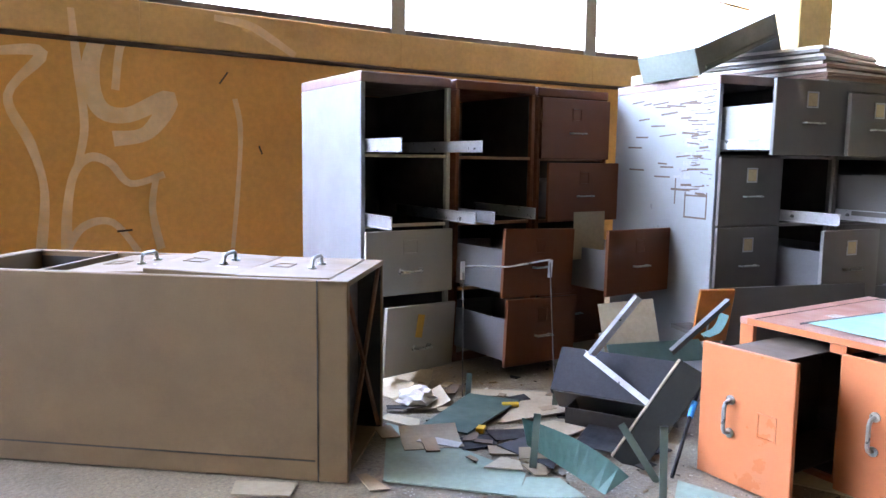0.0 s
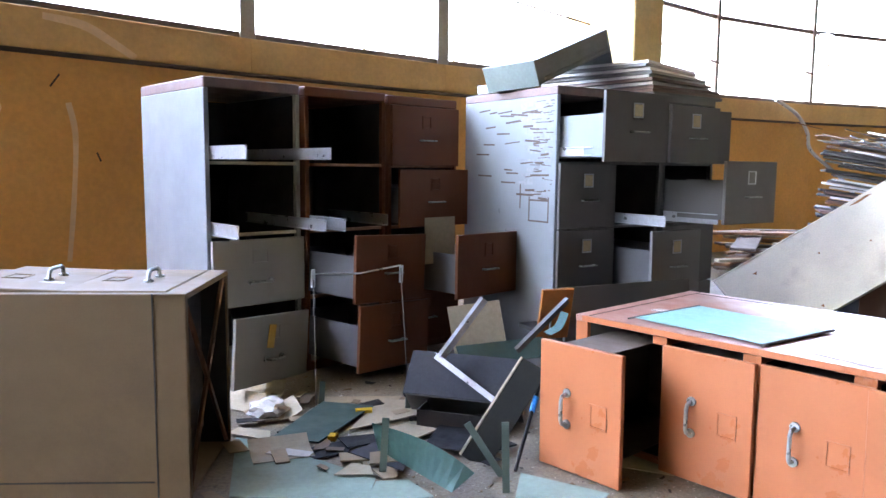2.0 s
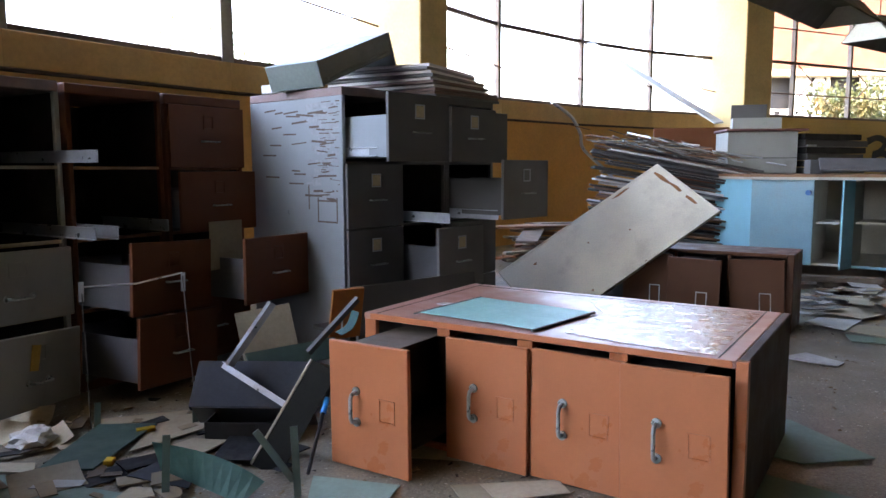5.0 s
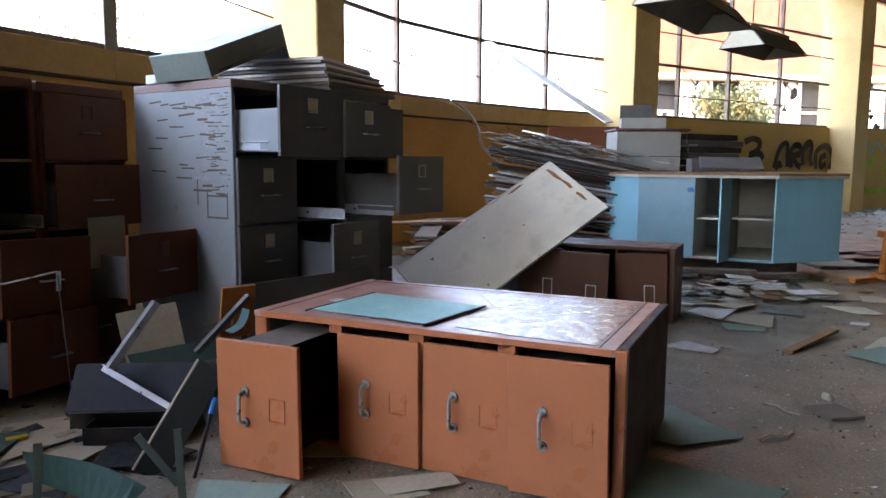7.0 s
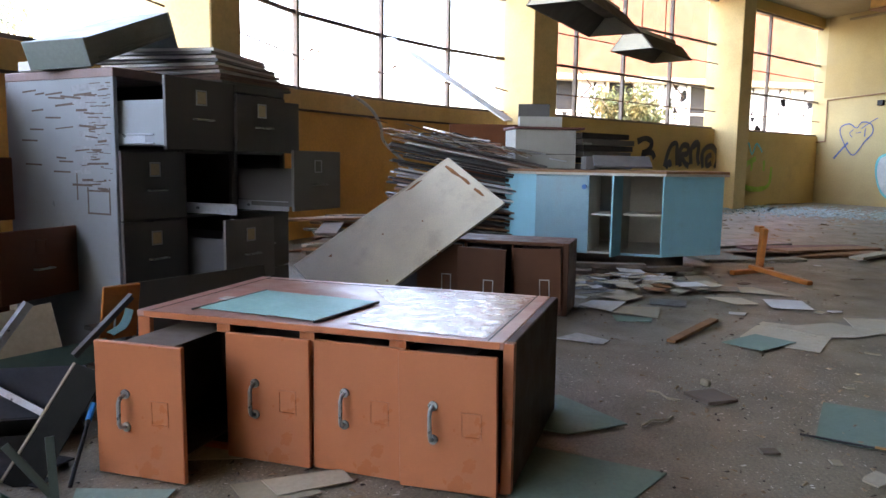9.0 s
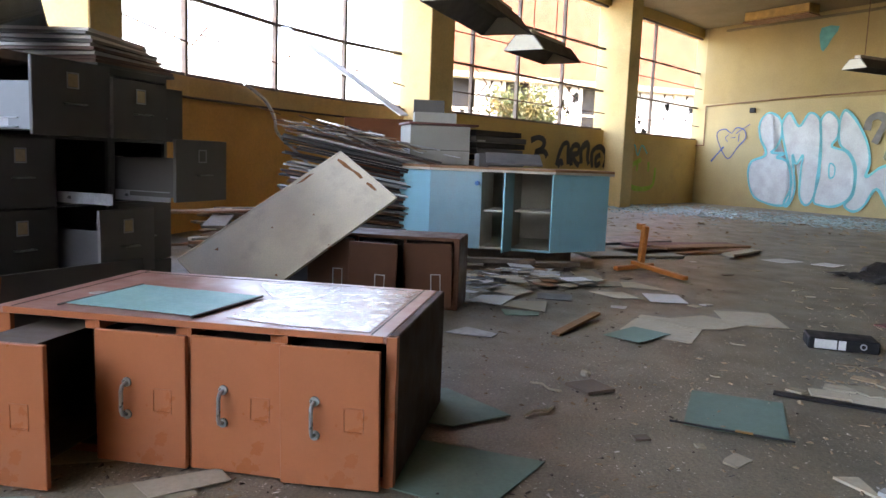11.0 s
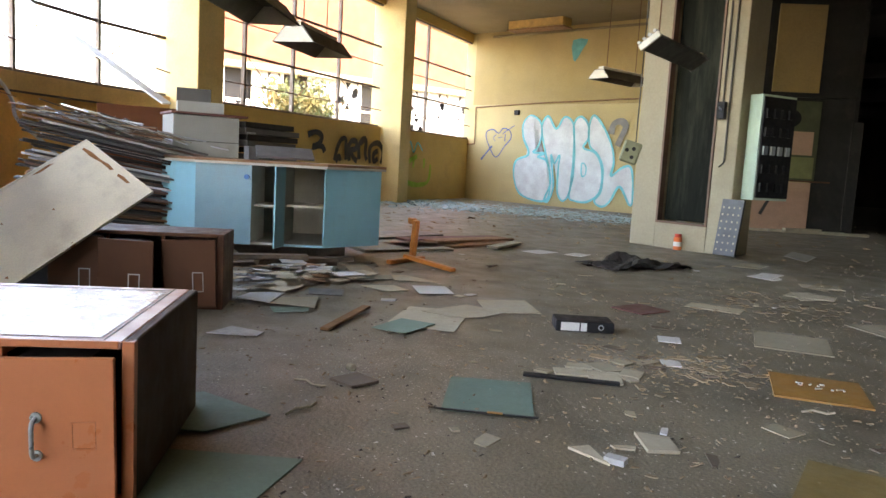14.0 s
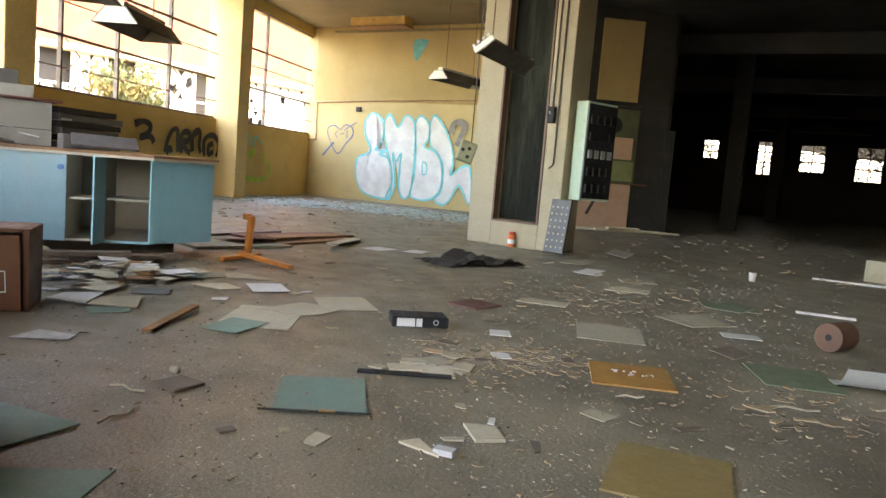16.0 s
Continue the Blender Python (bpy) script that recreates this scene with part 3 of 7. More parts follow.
part("lip", box(0.020, 0.01, 1.22, 0.0, -0.003, 0.03, 0.001), M_TERRA, orange)
part("end_lip", box(0.448, 0.03, 0.032, 0.0, -0.004, 1.260, 0.002), M_TERRA, orange)

# smaller brown cabinet on its side
brown_c, lv = cabinet(axes((4.90, 0.93, 0.46), (0, 0, -1), (0.985, -0.174, 0), (-0.174, -0.985, 0)), 0.46, 0.38, 1.35, M_CHOC, "chocolate brown steel cabinet lying on its side behind the pale panel", top=0.04, plinth=0.05)
drawer(brown_c, 0.46, 0.38, *lv[0], 0.03, M_CHOC, M_INSIDE, "slot", turn_about(z=2, y=-2), x0=0.04, x1=0.45, holder=M_ZINC)
drawer(brown_c, 0.46, 0.38, *lv[1], 0.16, M_CHOC, M_INSIDE, "slot", turn_about(z=1, y=1.5), x0=0.03, x1=0.44, holder=M_ZINC)
drawer(brown_c, 0.46, 0.38, *lv[2], 0.04, M_CHOC, M_INSIDE, "slot", x0=0.03, x1=0.44, holder=M_ZINC)

# pale steel panel leaning on it
M_PANEL = mat("chipped pale enamel panel", (0.85, 0.78, 0.61), 0.45, 0, 0.14, 2.5, 0.03, 110, (0.36, 0.27, 0.18), 0.3, 3.0)
pm, pw, ph, pt = sheet_between((4.47, 1.31, 0.295), (5.09, 0.42, 0.985), (4.20, 0.91, 0.0), 0.03)
panel = thing("pale_sheet", pm, "pale steel cabinet panel with chipped paint, leaning on a fallen cabinet", "sheet")
part("sheet", box(pw, ph, 0.016, 0, 0, 0, 0.003), M_PANEL, panel)
for (sx, sy, x, y) in ((pw, 0.012, 0, 0.0), (pw, 0.012, 0, ph - 0.012), (0.012, ph - 0.028, 0, 0.014), (0.012, ph - 0.028, pw - 0.012, 0.014)):
    part("rim", box(sx, sy, 0.022, x, y, -0.003, 0.002), M_PANEL, panel)

M_RUSTCHIP = mat("bare rusty chip", (0.36, 0.15, 0.045), 0.8, 0, 0.3, 20, 0.1, 90)
for pts in ([(1.212, 0.05), (1.228, 0.045), (1.238, 0.10), (1.235, 0.18), (1.245, 0.24), (1.236, 0.29), (1.218, 0.28), (1.222, 0.20), (1.208, 0.13)], [(1.215, 0.34), (1.232, 0.33), (1.240, 0.37), (1.232, 0.43), (1.218, 0.42)], [(0.88, 0.028), (1.0, 0.022), (1.03, 0.034), (0.93, 0.042)], [(0.70, 0.56), (0.73, 0.545), (0.735, 0.575), (0.70, 0.58)], [(0.35, 0.50), (0.37, 0.50), (0.36, 0.52)], [(0.2, 0.1), (0.23, 0.1), (0.215, 0.12)], [(0.55, 0.2), (0.565, 0.2), (0.56, 0.215)], [(0.8, 0.3), (0.815, 0.295), (0.81, 0.312)]):
    bm = bmesh.new()
    bm.faces.new([bm.verts.new((x, y, -0.0008)) for x, y in pts])
    bmesh.ops.recalc_face_normals(bm, faces=bm.faces[:])
    part("rust_chip", bm, M_RUSTCHIP, panel, "bare rusty chip in the paint")

# ---- counter of blue units ----
M_TEALDOOR = mat("faded teal laminate", (0.22, 0.38, 0.42), 0.4, 0, 0.15, 3, 0.02, 100, (0.22, 0.21, 0.18), 0.35, 3)
PLAN = [(7.42, 0.14), (6.95, -0.17), (6.69, -1.28), (7.02, -1.86), (7.75, -1.95), (7.95, -0.05)]
Z0, Z1 = 0.145, 0.855
counter = thing("counter", pose(0, 0, 0), "sky blue counter unit with open shelves and brown-edged top", "counter")


def edge_panel(name, a, b, z0, z1, thick, material, parent, label=""):
    m, n = run(a, b)
    return part(name, box(n, thick, z1 - z0, 0, 0, z0, 0.002), material, parent, label, m)


def ngon(points, z0, z1):
    bm = bmesh.new()
    lo = [bm.verts.new((x, y, z0)) for x, y in points]
    hi = [bm.verts.new((x, y, z1)) for x, y in points]
    bm.faces.new(lo)
    bm.faces.new(hi)
    for i in range(len(lo)):
        j = (i + 1) % len(lo)
        bm.faces.new((lo[i], lo[j], hi[j], hi[i]))
    bmesh.ops.recalc_face_normals(bm, faces=bm.faces[:])
    return bm


edge_panel("end_panel", PLAN[0], PLAN[1], Z0, Z1, 0.018, M_BLUE, counter)
edge_panel("end_panel", PLAN[2], PLAN[3], Z0, Z1, 0.018, M_BLUE, counter)
edge_panel("back_panel", PLAN[3], PLAN[4], Z0, Z1, 0.012, M_CARCASS, counter)
edge_panel("back_panel", PLAN[4], PLAN[5], Z0, Z1, 0.012, M_CARCASS, counter)
edge_panel("back_panel", PLAN[5], PLAN[0], Z0, Z1, 0.012, M_CARCASS, counter)
inner_plan = [(7.40, 0.10), (6.98, -0.19), (6.72, -1.27), (7.03, -1.82), (7.72, -1.90), (7.92, -0.07)]
part("floor_board", ngon(inner_plan, Z0, Z0 + 0.018), M_CARCASS, counter)
front_dir = (Vector(PLAN[2]) - Vector(PLAN[1])).normalized()


def along(u, back=0.0):
    n = Vector((-front_dir.y, front_dir.x))
    p = Vector(PLAN[1]) + front_dir * u + n * back
    return (p.x, p.y)


edge_panel("door", along(0.0, -0.001), along(0.49, -0.001), Z0, Z1, 0.016, M_TEALDOOR, counter, "scuffed teal cupboard door")
part("knob", rod((*along(0.45, -0.035), 0.75), (*along(0.45, 0.0), 0.75), 0.022, 14), mat("bright blue knob", (0.04, 0.17, 0.42), 0.35), counter, "bright blue knob")
edge_panel("divider", along(0.76, 0.02), along(0.80, 0.5), Z0 + 0.018, Z1, 0.016, M_CARCASS, counter)
edge_panel("divider", along(0.49, 0.02), along(0.52, 0.5), Z0 + 0.018, Z1, 0.016, M_CARCASS, counter)
edge_panel("open_door", along(0.775, 0.0), along(0.72, -0.2), Z0, Z1, 0.016, M_BLUE, counter, "blue cupboard door standing open")
part("shelf", ngon([along(0.51, 0.04), along(0.755, 0.04), along(0.78, 0.45), along(0.53, 0.45)], 0.49, 0.508), M_CARCASS, counter)
part("shelf", ngon([along(0.80, 0.03), along(1.12, 0.03), along(1.40, 0.45), along(0.83, 0.45)], 0.50, 0.518), M_CARCASS, counter)
part("front_lip", ngon([along(0.79, 0.0), along(1.14, 0.0), along(1.14, 0.016), along(0.79, 0.016)], Z0 - 0.002, Z0 + 0.02), M_BLUE, counter)
TOPPLAN = [(7.42, 0.18), (6.92, -0.16), (6.66, -1.29), (7.0, -1.9), (7.78, -1.99), (7.98, -0.02)]
part("worktop", ngon(TOPPLAN, Z1 + 0.022, 0.90), M_WOOD, counter, "brown worktop edge with peeling strip")
part("worktop_underside", ngon(TOPPLAN, Z1 + 0.0, Z1 + 0.021), M_CARCASS, counter)
M_PALLET = mat("grey old planks", (0.16, 0.12, 0.085), 0.8, 0, 0.3, 6, 0.2, 50)
part("base_plank", box(0.10, 1.3, 0.145, 7.1, -1.55, 0, 0.003), M_PALLET, counter)
part("base_plank", box(0.10, 1.3, 0.145, 7.6, -1.55, 0, 0.003), M_PALLET, counter)

# ---- far column with a tall glazed slot ----
CM, CN = run((9.3, -6.02), (7.96, -6.63))
M_SLOT = mat("grimy slot glass", (0.016, 0.018, 0.014), 0.6, 0, 0.5, 2, 0.02, 40, (0.085, 0.09, 0.062), 0.35, 1.6, spec=0.05, stretch=(3.0, 1.0, 0.35))
M_BROWNFRAME = mat("brown painted slot frame", (0.16, 0.085, 0.05), 0.5)
pier = thing("pier_with_window", CM, "cream concrete pier with a tall grimy window slot", "pier", kind="structure")
part("pier_left", box(0.40, 0.55, CEILING, 0.0, 0.0, 0, 0.01), M_CREAM, pier)
part("pier_right", box(CN - 1.16, 0.55, CEILING, 1.16, 0.0, 0, 0.01), M_CREAM, pier)
part("pier_foot", box(0.76, 0.55, 0.34, 0.40, 0.0, 0, 0.004), M_CREAM, pier)
part("slot_glass", box(0.70, 0.02, CEILING - 0.40, 0.43, 0.16, 0.38, 0), M_SLOT, pier)
for x in (0.40, 1.13):
    part("slot_frame", box(0.03, 0.12, CEILING - 0.34, x, -0.012, 0.34, 0.002), M_BROWNFRAME, pier)
part("slot_frame", box(0.70, 0.12, 0.03, 0.43, -0.012, 0.34, 0.002), M_BROWNFRAME, pier)


# ---- hanging lamps ----
# Dark brown holds the shade of sides turned from the windows, and grime.
M_REFLECTOR = mat("grimy reflector with shade", (0.13, 0.105, 0.07), 0.55, 0, 0.25, 3, 0.02, 80, (0.07, 0.05, 0.03), 0.3, 4)
def strip_lamp(x, y, z, angle, tilt, length, label, drop=True, paint=None):
    paint = paint or M_TUBE
    lamp = thing("strip_lamp", pose(x, y, z, 0, tilt, angle), label, "lamp", "hanging strip lamps")
    outline = [(-0.21, 0.0), (-0.09, 0.145), (0.09, 0.145), (0.21, 0.0), (0.195, 0.0), (0.082, 0.135), (-0.082, 0.135), (-0.195, 0.0)]
    bm = prism(outline, 0, length)
    bm.transform(pose(0, 0, 0, 0, 0, -90))
    part("reflector", bm, M_REFLECTOR, lamp, "grimy reflector, its unlit side painted dark")
    for yy in (0.0, length - 0.004):
        e = prism([(-0.205, 0.0), (-0.088, 0.143), (0.088, 0.143), (0.205, 0.0)], yy, yy + 0.004)
        e.transform(pose(0, 0, 0, 0, 0, -90))
        part("end_plate", e, paint, lamp)
    s = box(length - 0.1, 0.10, 0.05, 0.05, -0.05, 0.146, 0.004)
    part("gear_tray", s, paint, lamp)
    if drop:
        for xx in (0.2, length - 0.2):
            part("hanger", rod((xx, 0, 0.19), (xx, 0, CEILING - z + 0.05), 0.006, 6), M_RUST, lamp, "thin rusty hanger rod")
    return lamp


strip_lamp(6.99, -0.98, 1.98, -32, 0.5, 0.92, "cream enamel strip lamp hanging from rods")
strip_lamp(4.84, -0.28, 1.95, -21, 0, 1.3, "cream enamel strip lamp hanging from rods")
strip_lamp(10.93, -6.2, 2.49, -66, 0, 1.2, "cream enamel strip lamp hanging from rods beyond the pier")

# open lamp with four tube stubs, hanging askew by one rod
M_GEAR = mat("grey-brown lamp gear plate", (0.085, 0.075, 0.06), 0.6, 0, 0.25, 6)
near, far = Vector((5.30, -3.58, 2.03)), Vector((6.05, -4.56, 2.04))
run_x = (far - near).normalized()
wide_y = Vector((-0.435, -0.69, 0.57))
wide_y = (wide_y - run_x * wide_y.dot(run_x)).normalized()
skew = thing("strip_lamp", axes(near, run_x, wide_y, run_x.cross(wide_y)), "dark strip lamp hanging askew with four bare tube stubs", "lamp", "hanging strip lamps")
LONG = (far - near).length
part("body", box(LONG, 0.17, 0.045, 0.0, -0.085, 0.0, 0.004), M_GEAR, skew)
part("end_cap", box(0.03, 0.19, 0.05, -0.03, -0.095, -0.004, 0.004), M_TUBE, skew, "cream end cap")
part("end_cap", box(0.03, 0.19, 0.06, LONG, -0.095, -0.01, 0.004), M_GEAR, skew)
part("gear_plate", box(0.38, 0.09, 0.008, 0.40, -0.05, -0.010, 0.002), M_GREY, skew, "grey gear plate")
for k in range(4):
    part("tube_stub", rod((-0.03, -0.075 + 0.05 * k, -0.02), (0.055, -0.075 + 0.05 * k, -0.02), 0.013, 10), M_PAPER, skew, "white tube stub")
    part("tube_stub", rod((LONG - 0.05, -0.075 + 0.05 * k, -0.02), (LONG, -0.075 + 0.05 * k, -0.02), 0.011, 10), M_CREAM, skew)
solid("lamp_rod", rod(near + Vector((0.12, -0.16, 0.03)), near + Vector((0.12, -0.16, CEILING - near.z + 0.02)), 0.006, 6), M_RUST, pose(0, 0, 0), "thin rusty rod from the ceiling", "rod")


# ---- the dark hall beyond ----
HX, HY, HA = 25.70, -38.63, -146.17
hall_m = pose(HX, HY, 0, 0, 0, HA)


def in_hall(u, v):
    p = hall_m @ Vector((u, v, 0))
    return (p.x, p.y)


far_wall = thing("wall_hall_end", hall_m, "dark end wall of the hall with small windows", "wall", kind="structure")
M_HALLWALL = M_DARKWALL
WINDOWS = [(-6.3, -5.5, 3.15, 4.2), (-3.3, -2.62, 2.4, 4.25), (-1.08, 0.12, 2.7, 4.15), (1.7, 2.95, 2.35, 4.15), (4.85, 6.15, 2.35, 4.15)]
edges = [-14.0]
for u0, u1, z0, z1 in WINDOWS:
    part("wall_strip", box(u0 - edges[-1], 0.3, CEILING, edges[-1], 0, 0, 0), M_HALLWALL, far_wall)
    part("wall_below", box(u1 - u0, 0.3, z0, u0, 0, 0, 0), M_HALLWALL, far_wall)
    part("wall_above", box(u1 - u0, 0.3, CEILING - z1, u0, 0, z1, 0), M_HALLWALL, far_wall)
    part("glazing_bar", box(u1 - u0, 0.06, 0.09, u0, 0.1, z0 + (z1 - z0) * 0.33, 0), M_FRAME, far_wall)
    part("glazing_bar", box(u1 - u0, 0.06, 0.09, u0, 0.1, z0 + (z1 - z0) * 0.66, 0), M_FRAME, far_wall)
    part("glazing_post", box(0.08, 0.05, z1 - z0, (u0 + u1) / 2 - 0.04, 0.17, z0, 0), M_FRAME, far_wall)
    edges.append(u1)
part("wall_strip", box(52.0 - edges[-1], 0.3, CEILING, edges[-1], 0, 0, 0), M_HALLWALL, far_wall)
wall("wall_hall_side", (12.4, -13.1), in_hall(-9.0, 0.2), 0, CEILING, 0.3, M_HALLWALL, "hall side wall, painted dark as the hall is unlit")
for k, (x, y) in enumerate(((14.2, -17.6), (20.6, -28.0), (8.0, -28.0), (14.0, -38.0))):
    solid("hall_column", box(0.45, 0.45, CEILING, -0.22, -0.22, 0, 0.01), M_DARKWALL, pose(x, y, 0, 0, 0, 34), "concrete column painted dark for the unlit hall", "column", kind="structure")
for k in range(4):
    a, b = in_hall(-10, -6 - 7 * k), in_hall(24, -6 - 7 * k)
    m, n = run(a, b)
    solid("hall_beam", box(n, 0.35, 0.5, 0, 0, CEILING - 0.5, 0), M_DARKWALL, m, "concrete roof beam painted dark for the unlit hall", "beam", kind="structure")

# partition next to the pier
M_PINK = mat("faded pink panel", (0.50, 0.30, 0.20), 0.7, 0, 0.15, 2, 0.05, 40, (0.2, 0.13, 0.08), 0.3, 2)
M_SPRAYDARK = mat("dark scrawl", (0.06, 0.05, 0.045), 0.7)
M_OLIVE = mat("olive painted panel", (0.20, 0.21, 0.08), 0.6, 0, 0.2, 3)
pmx, pn = run((12.95, -10.9), (12.15, -12.75))
partition = thing("partition", pmx, "patchy partition with pink and olive panels", "partition", kind="structure")
M_TANWALL = mat("dull tan wall paint", (0.36, 0.25, 0.10), 0.8, 0, 0.15, 0.8, 0.05, 30, (0.25, 0.17, 0.08), 0.25, 1)
M_DKOLIVE = mat("dark olive switchboard", (0.075, 0.085, 0.04), 0.6, 0, 0.25, 3)
part("upper_panel", box(0.92, 0.12, 1.75, 0.34, -0.02, 2.85, 0.003), M_TANWALL, partition, "tan upper wall panel")
part("switchboard", box(0.85, 0.12, 1.62, 0.5, -0.02, 1.06, 0.003), M_DKOLIVE, partition, "dark olive switchboard")
part("dial", rod((0.80, -0.035, 2.32), (0.80, -0.02, 2.32), 0.17, 20), M_BLACK, partition, "round black dial opening")
part("pink_notice", box(0.55, 0.01, 0.48, 0.70, -0.032, 1.58, 0.001), M_PINK, partition, "torn pink notice")
part("shelf_edge", box(1.5, 0.18, 0.03, 0.1, -0.2, 1.03, 0.003), M_RUST, partition)
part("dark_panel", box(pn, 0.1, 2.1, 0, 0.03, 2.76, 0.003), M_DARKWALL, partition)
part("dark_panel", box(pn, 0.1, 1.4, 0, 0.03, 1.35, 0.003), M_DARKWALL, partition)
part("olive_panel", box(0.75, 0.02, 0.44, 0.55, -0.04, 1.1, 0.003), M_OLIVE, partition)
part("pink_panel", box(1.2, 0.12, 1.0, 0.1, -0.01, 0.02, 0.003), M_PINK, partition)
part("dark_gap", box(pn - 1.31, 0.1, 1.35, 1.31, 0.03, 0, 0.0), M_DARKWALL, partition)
# Post and dark panels take the near-black that stands for shade.
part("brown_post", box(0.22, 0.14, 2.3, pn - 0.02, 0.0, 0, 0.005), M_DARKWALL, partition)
part("pink_bar", box(0.06, 0.02, 0.4, 0.4, -0.03, 0.3, 0.002, turn_about(y=25)), M_SPRAYDARK, partition)
for k, (a, b) in enumerate((((12.4, -10.6), (11.9, -12.6)), ((12.2, -11.0), (11.6, -12.9)), ((12.0, -11.2), (11.9, -12.0)))):
    m, n = run(a, b)
    solid("loose_plank", box(n, 0.12, 0.05, 0, 0, 0.0 + 0.05 * (k == 2), 0.004), M_CARD, m, "pale loose timber plank on the floor", "plank", "loose planks")

# ---- pier fittings ----
M_STRIPDK = mat("dark grimy conduit", (0.05, 0.042, 0.032), 0.6)
fuse = thing("fuse_board", pose(7.96, -6.63, 0, 0, 0, -82) @ pose(0.14, -0.0, 0), "pale green steel fuse board with dark breakers", "fuse board")
M_MINT = mat("pale green enamel", (0.42, 0.55, 0.42), 0.5, 0, 0.12, 3, 0.03, 80, (0.2, 0.18, 0.12), 0.25, 3)
part("case", box(0.60, 0.20, 1.32, 0.0, -0.20, 0.74, 0.006), M_MINT, fuse)
part("breaker_panel", box(0.56, 0.02, 1.26, 0.02, -0.221, 0.77, 0.002), M_BLACK, fuse, "black breaker panel")
for r in range(5):
    for c in range(4):
        part("breaker", box(0.07, 0.03, 0.11, 0.05 + c * 0.13, -0.252, 0.85 + r * 0.23, 0.003), M_GREY if r == 2 else M_BLACK, fuse)
for u in (1.235, 1.325):
    solid("conduit", rod((u, -0.02, 1.2 if u > 1.3 else 1.9), (u, -0.02, CEILING), 0.013, 8), M_STRIPDK, CM, "dark steel conduit on the pier", "conduit", "conduits")
switch = thing("switch_box", CM, "dark grey switch box on a conduit", "switch")
part("case", box(0.11, 0.07, 0.22, 1.18, -0.07, 1.74, 0.01), M_BLACK, switch)
part("lever", rod((1.24, -0.07, 1.86), (1.24, -0.11, 1.88), 0.012), M_ZINC, switch)
solid("dangling_cable", path_rod([(1.33, -0.02, 1.25), (1.32, -0.03, 1.18), (1.27, -0.04, 1.13)], 0.010), M_BLACK, CM, "cut black cable end on the pier", "cable")
perf = thing("perforated_crate", pose(7.78, -6.46, 0.0, -12, 0, 208), "grey perforated plastic panel leaning against the pier", "panel")
part("panel", box(0.28, 0.05, 0.72, -0.14, -0.05, 0.02, 0.006), mat("grey plastic", (0.13, 0.135, 0.14), 0.6), perf)
for r in range(7):
    for c in range(4):
        part("hole", box(0.020, 0.004, 0.024, -0.115 + c * 0.068, -0.053, 0.08 + r * 0.09, 0), M_CARD, perf, "pale square hole")
can = thing("spray_can", pose(8.55, -6.30, 0), "small orange and white spray can standing by the pier", "spray can")
part("body", rod((0, 0, 0), (0, 0, 0.17), 0.055, 16), mat("orange can", (0.75, 0.16, 0.04), 0.35), can)
part("band", rod((0, 0, 0.05), (0, 0, 0.11), 0.056, 16), M_PAPER, can, "white label band")
part("cap", rod((0, 0, 0.17), (0, 0, 0.215), 0.045, 16), mat("red cap", (0.55, 0.05, 0.03), 0.4), can)

# ---- wall paint and fittings ----
def catmull(points, closed=False, steps=6):
    pts = [Vector(p) for p in points]
    n = len(pts)
    out = []
    for i in range(n if closed else n - 1):
        p1, p2 = pts[i], pts[(i + 1) % n]
        p0 = pts[i - 1] if closed or i > 0 else p1
        p3 = pts[(i + 2) % n] if closed or i + 2 < n else p2
        for k in range(steps):
            t = k / steps
            out.append(0.5 * (2 * p1 + (p2 - p0) * t + (2 * p0 - 5 * p1 + 4 * p2 - p3) * t * t + (3 * p1 - p0 - 3 * p2 + p3) * t ** 3))
    if not closed:
        out.append(pts[-1])
    return out


def ribbon(points, width, closed=False, place=None):
    """A flat painted stroke along points (u, z) with soft varying width."""
    line = catmull(points, closed)
    bm = bmesh.new()
    rows = []
    n = len(line)
    for i, p in enumerate(line):
        d = (line[(i + 1) % n] - line[i - 1]) if closed or 0 < i < n - 1 else (line[min(i + 1, n - 1)] - line[max(i - 1, 0)])
        d.normalize()
        s = Vector((-d.y, d.x)) * width * (0.42 + 0.16 * noise.noise(Vector((p.x * 3, p.y * 3, 1))))
        rows.append([bm.verts.new(place(*(p + s))), bm.verts.new(place(*(p - s)))])
    for i in range(n if closed else n - 1):
        a, b = rows[i], rows[(i + 1) % n]
        bm.faces.new((a[0], a[1], b[1], b[0]))
    return bm


def fill(points, place, steps=6):
    bm = bmesh.new()
    f = bm.faces.new([bm.verts.new(place(*p)) for p in catmull(points, True, steps)])
    bmesh.ops.triangulate(bm, faces=[f])
    return bm


def paint(name, label, parts, m=None):
    g = thing(name, m if m is not None else pose(0, 0, 0), label, "graffiti", kind="structure")
    for nm, bm, ma in parts:
        part(nm, bm, ma, g)
    return g


FAR = pose(21.3, -7.6, 0, 0, 0, 212)
M_SPRAYW = mat("chalky white spray paint", (0.66, 0.68, 0.65), 0.8, 0, 0.15, 1.5, 0.03, 40, (0.40, 0.34, 0.37), 0.45, 1.6)
M_SPRAYT = mat("turquoise spray paint", (0.16, 0.58, 0.60), 0.7, 0, 0.15, 3)
M_SPRAYK = mat("faded black spray paint", (0.05, 0.045, 0.04), 0.7, 0, 0.2, 3)
M_SPRAYB = mat("dark blue marker", (0.10, 0.14, 0.30), 0.7)
M_SPRAYG = mat("lime spray paint", (0.36, 0.56, 0.06), 0.7, 0, 0.2, 3, 0.03, 40, (0.62, 0.5, 0.2), 0.35, 3)
M_SPRAYGREY = mat("grey spray paint", (0.22, 0.21, 0.18), 0.8)


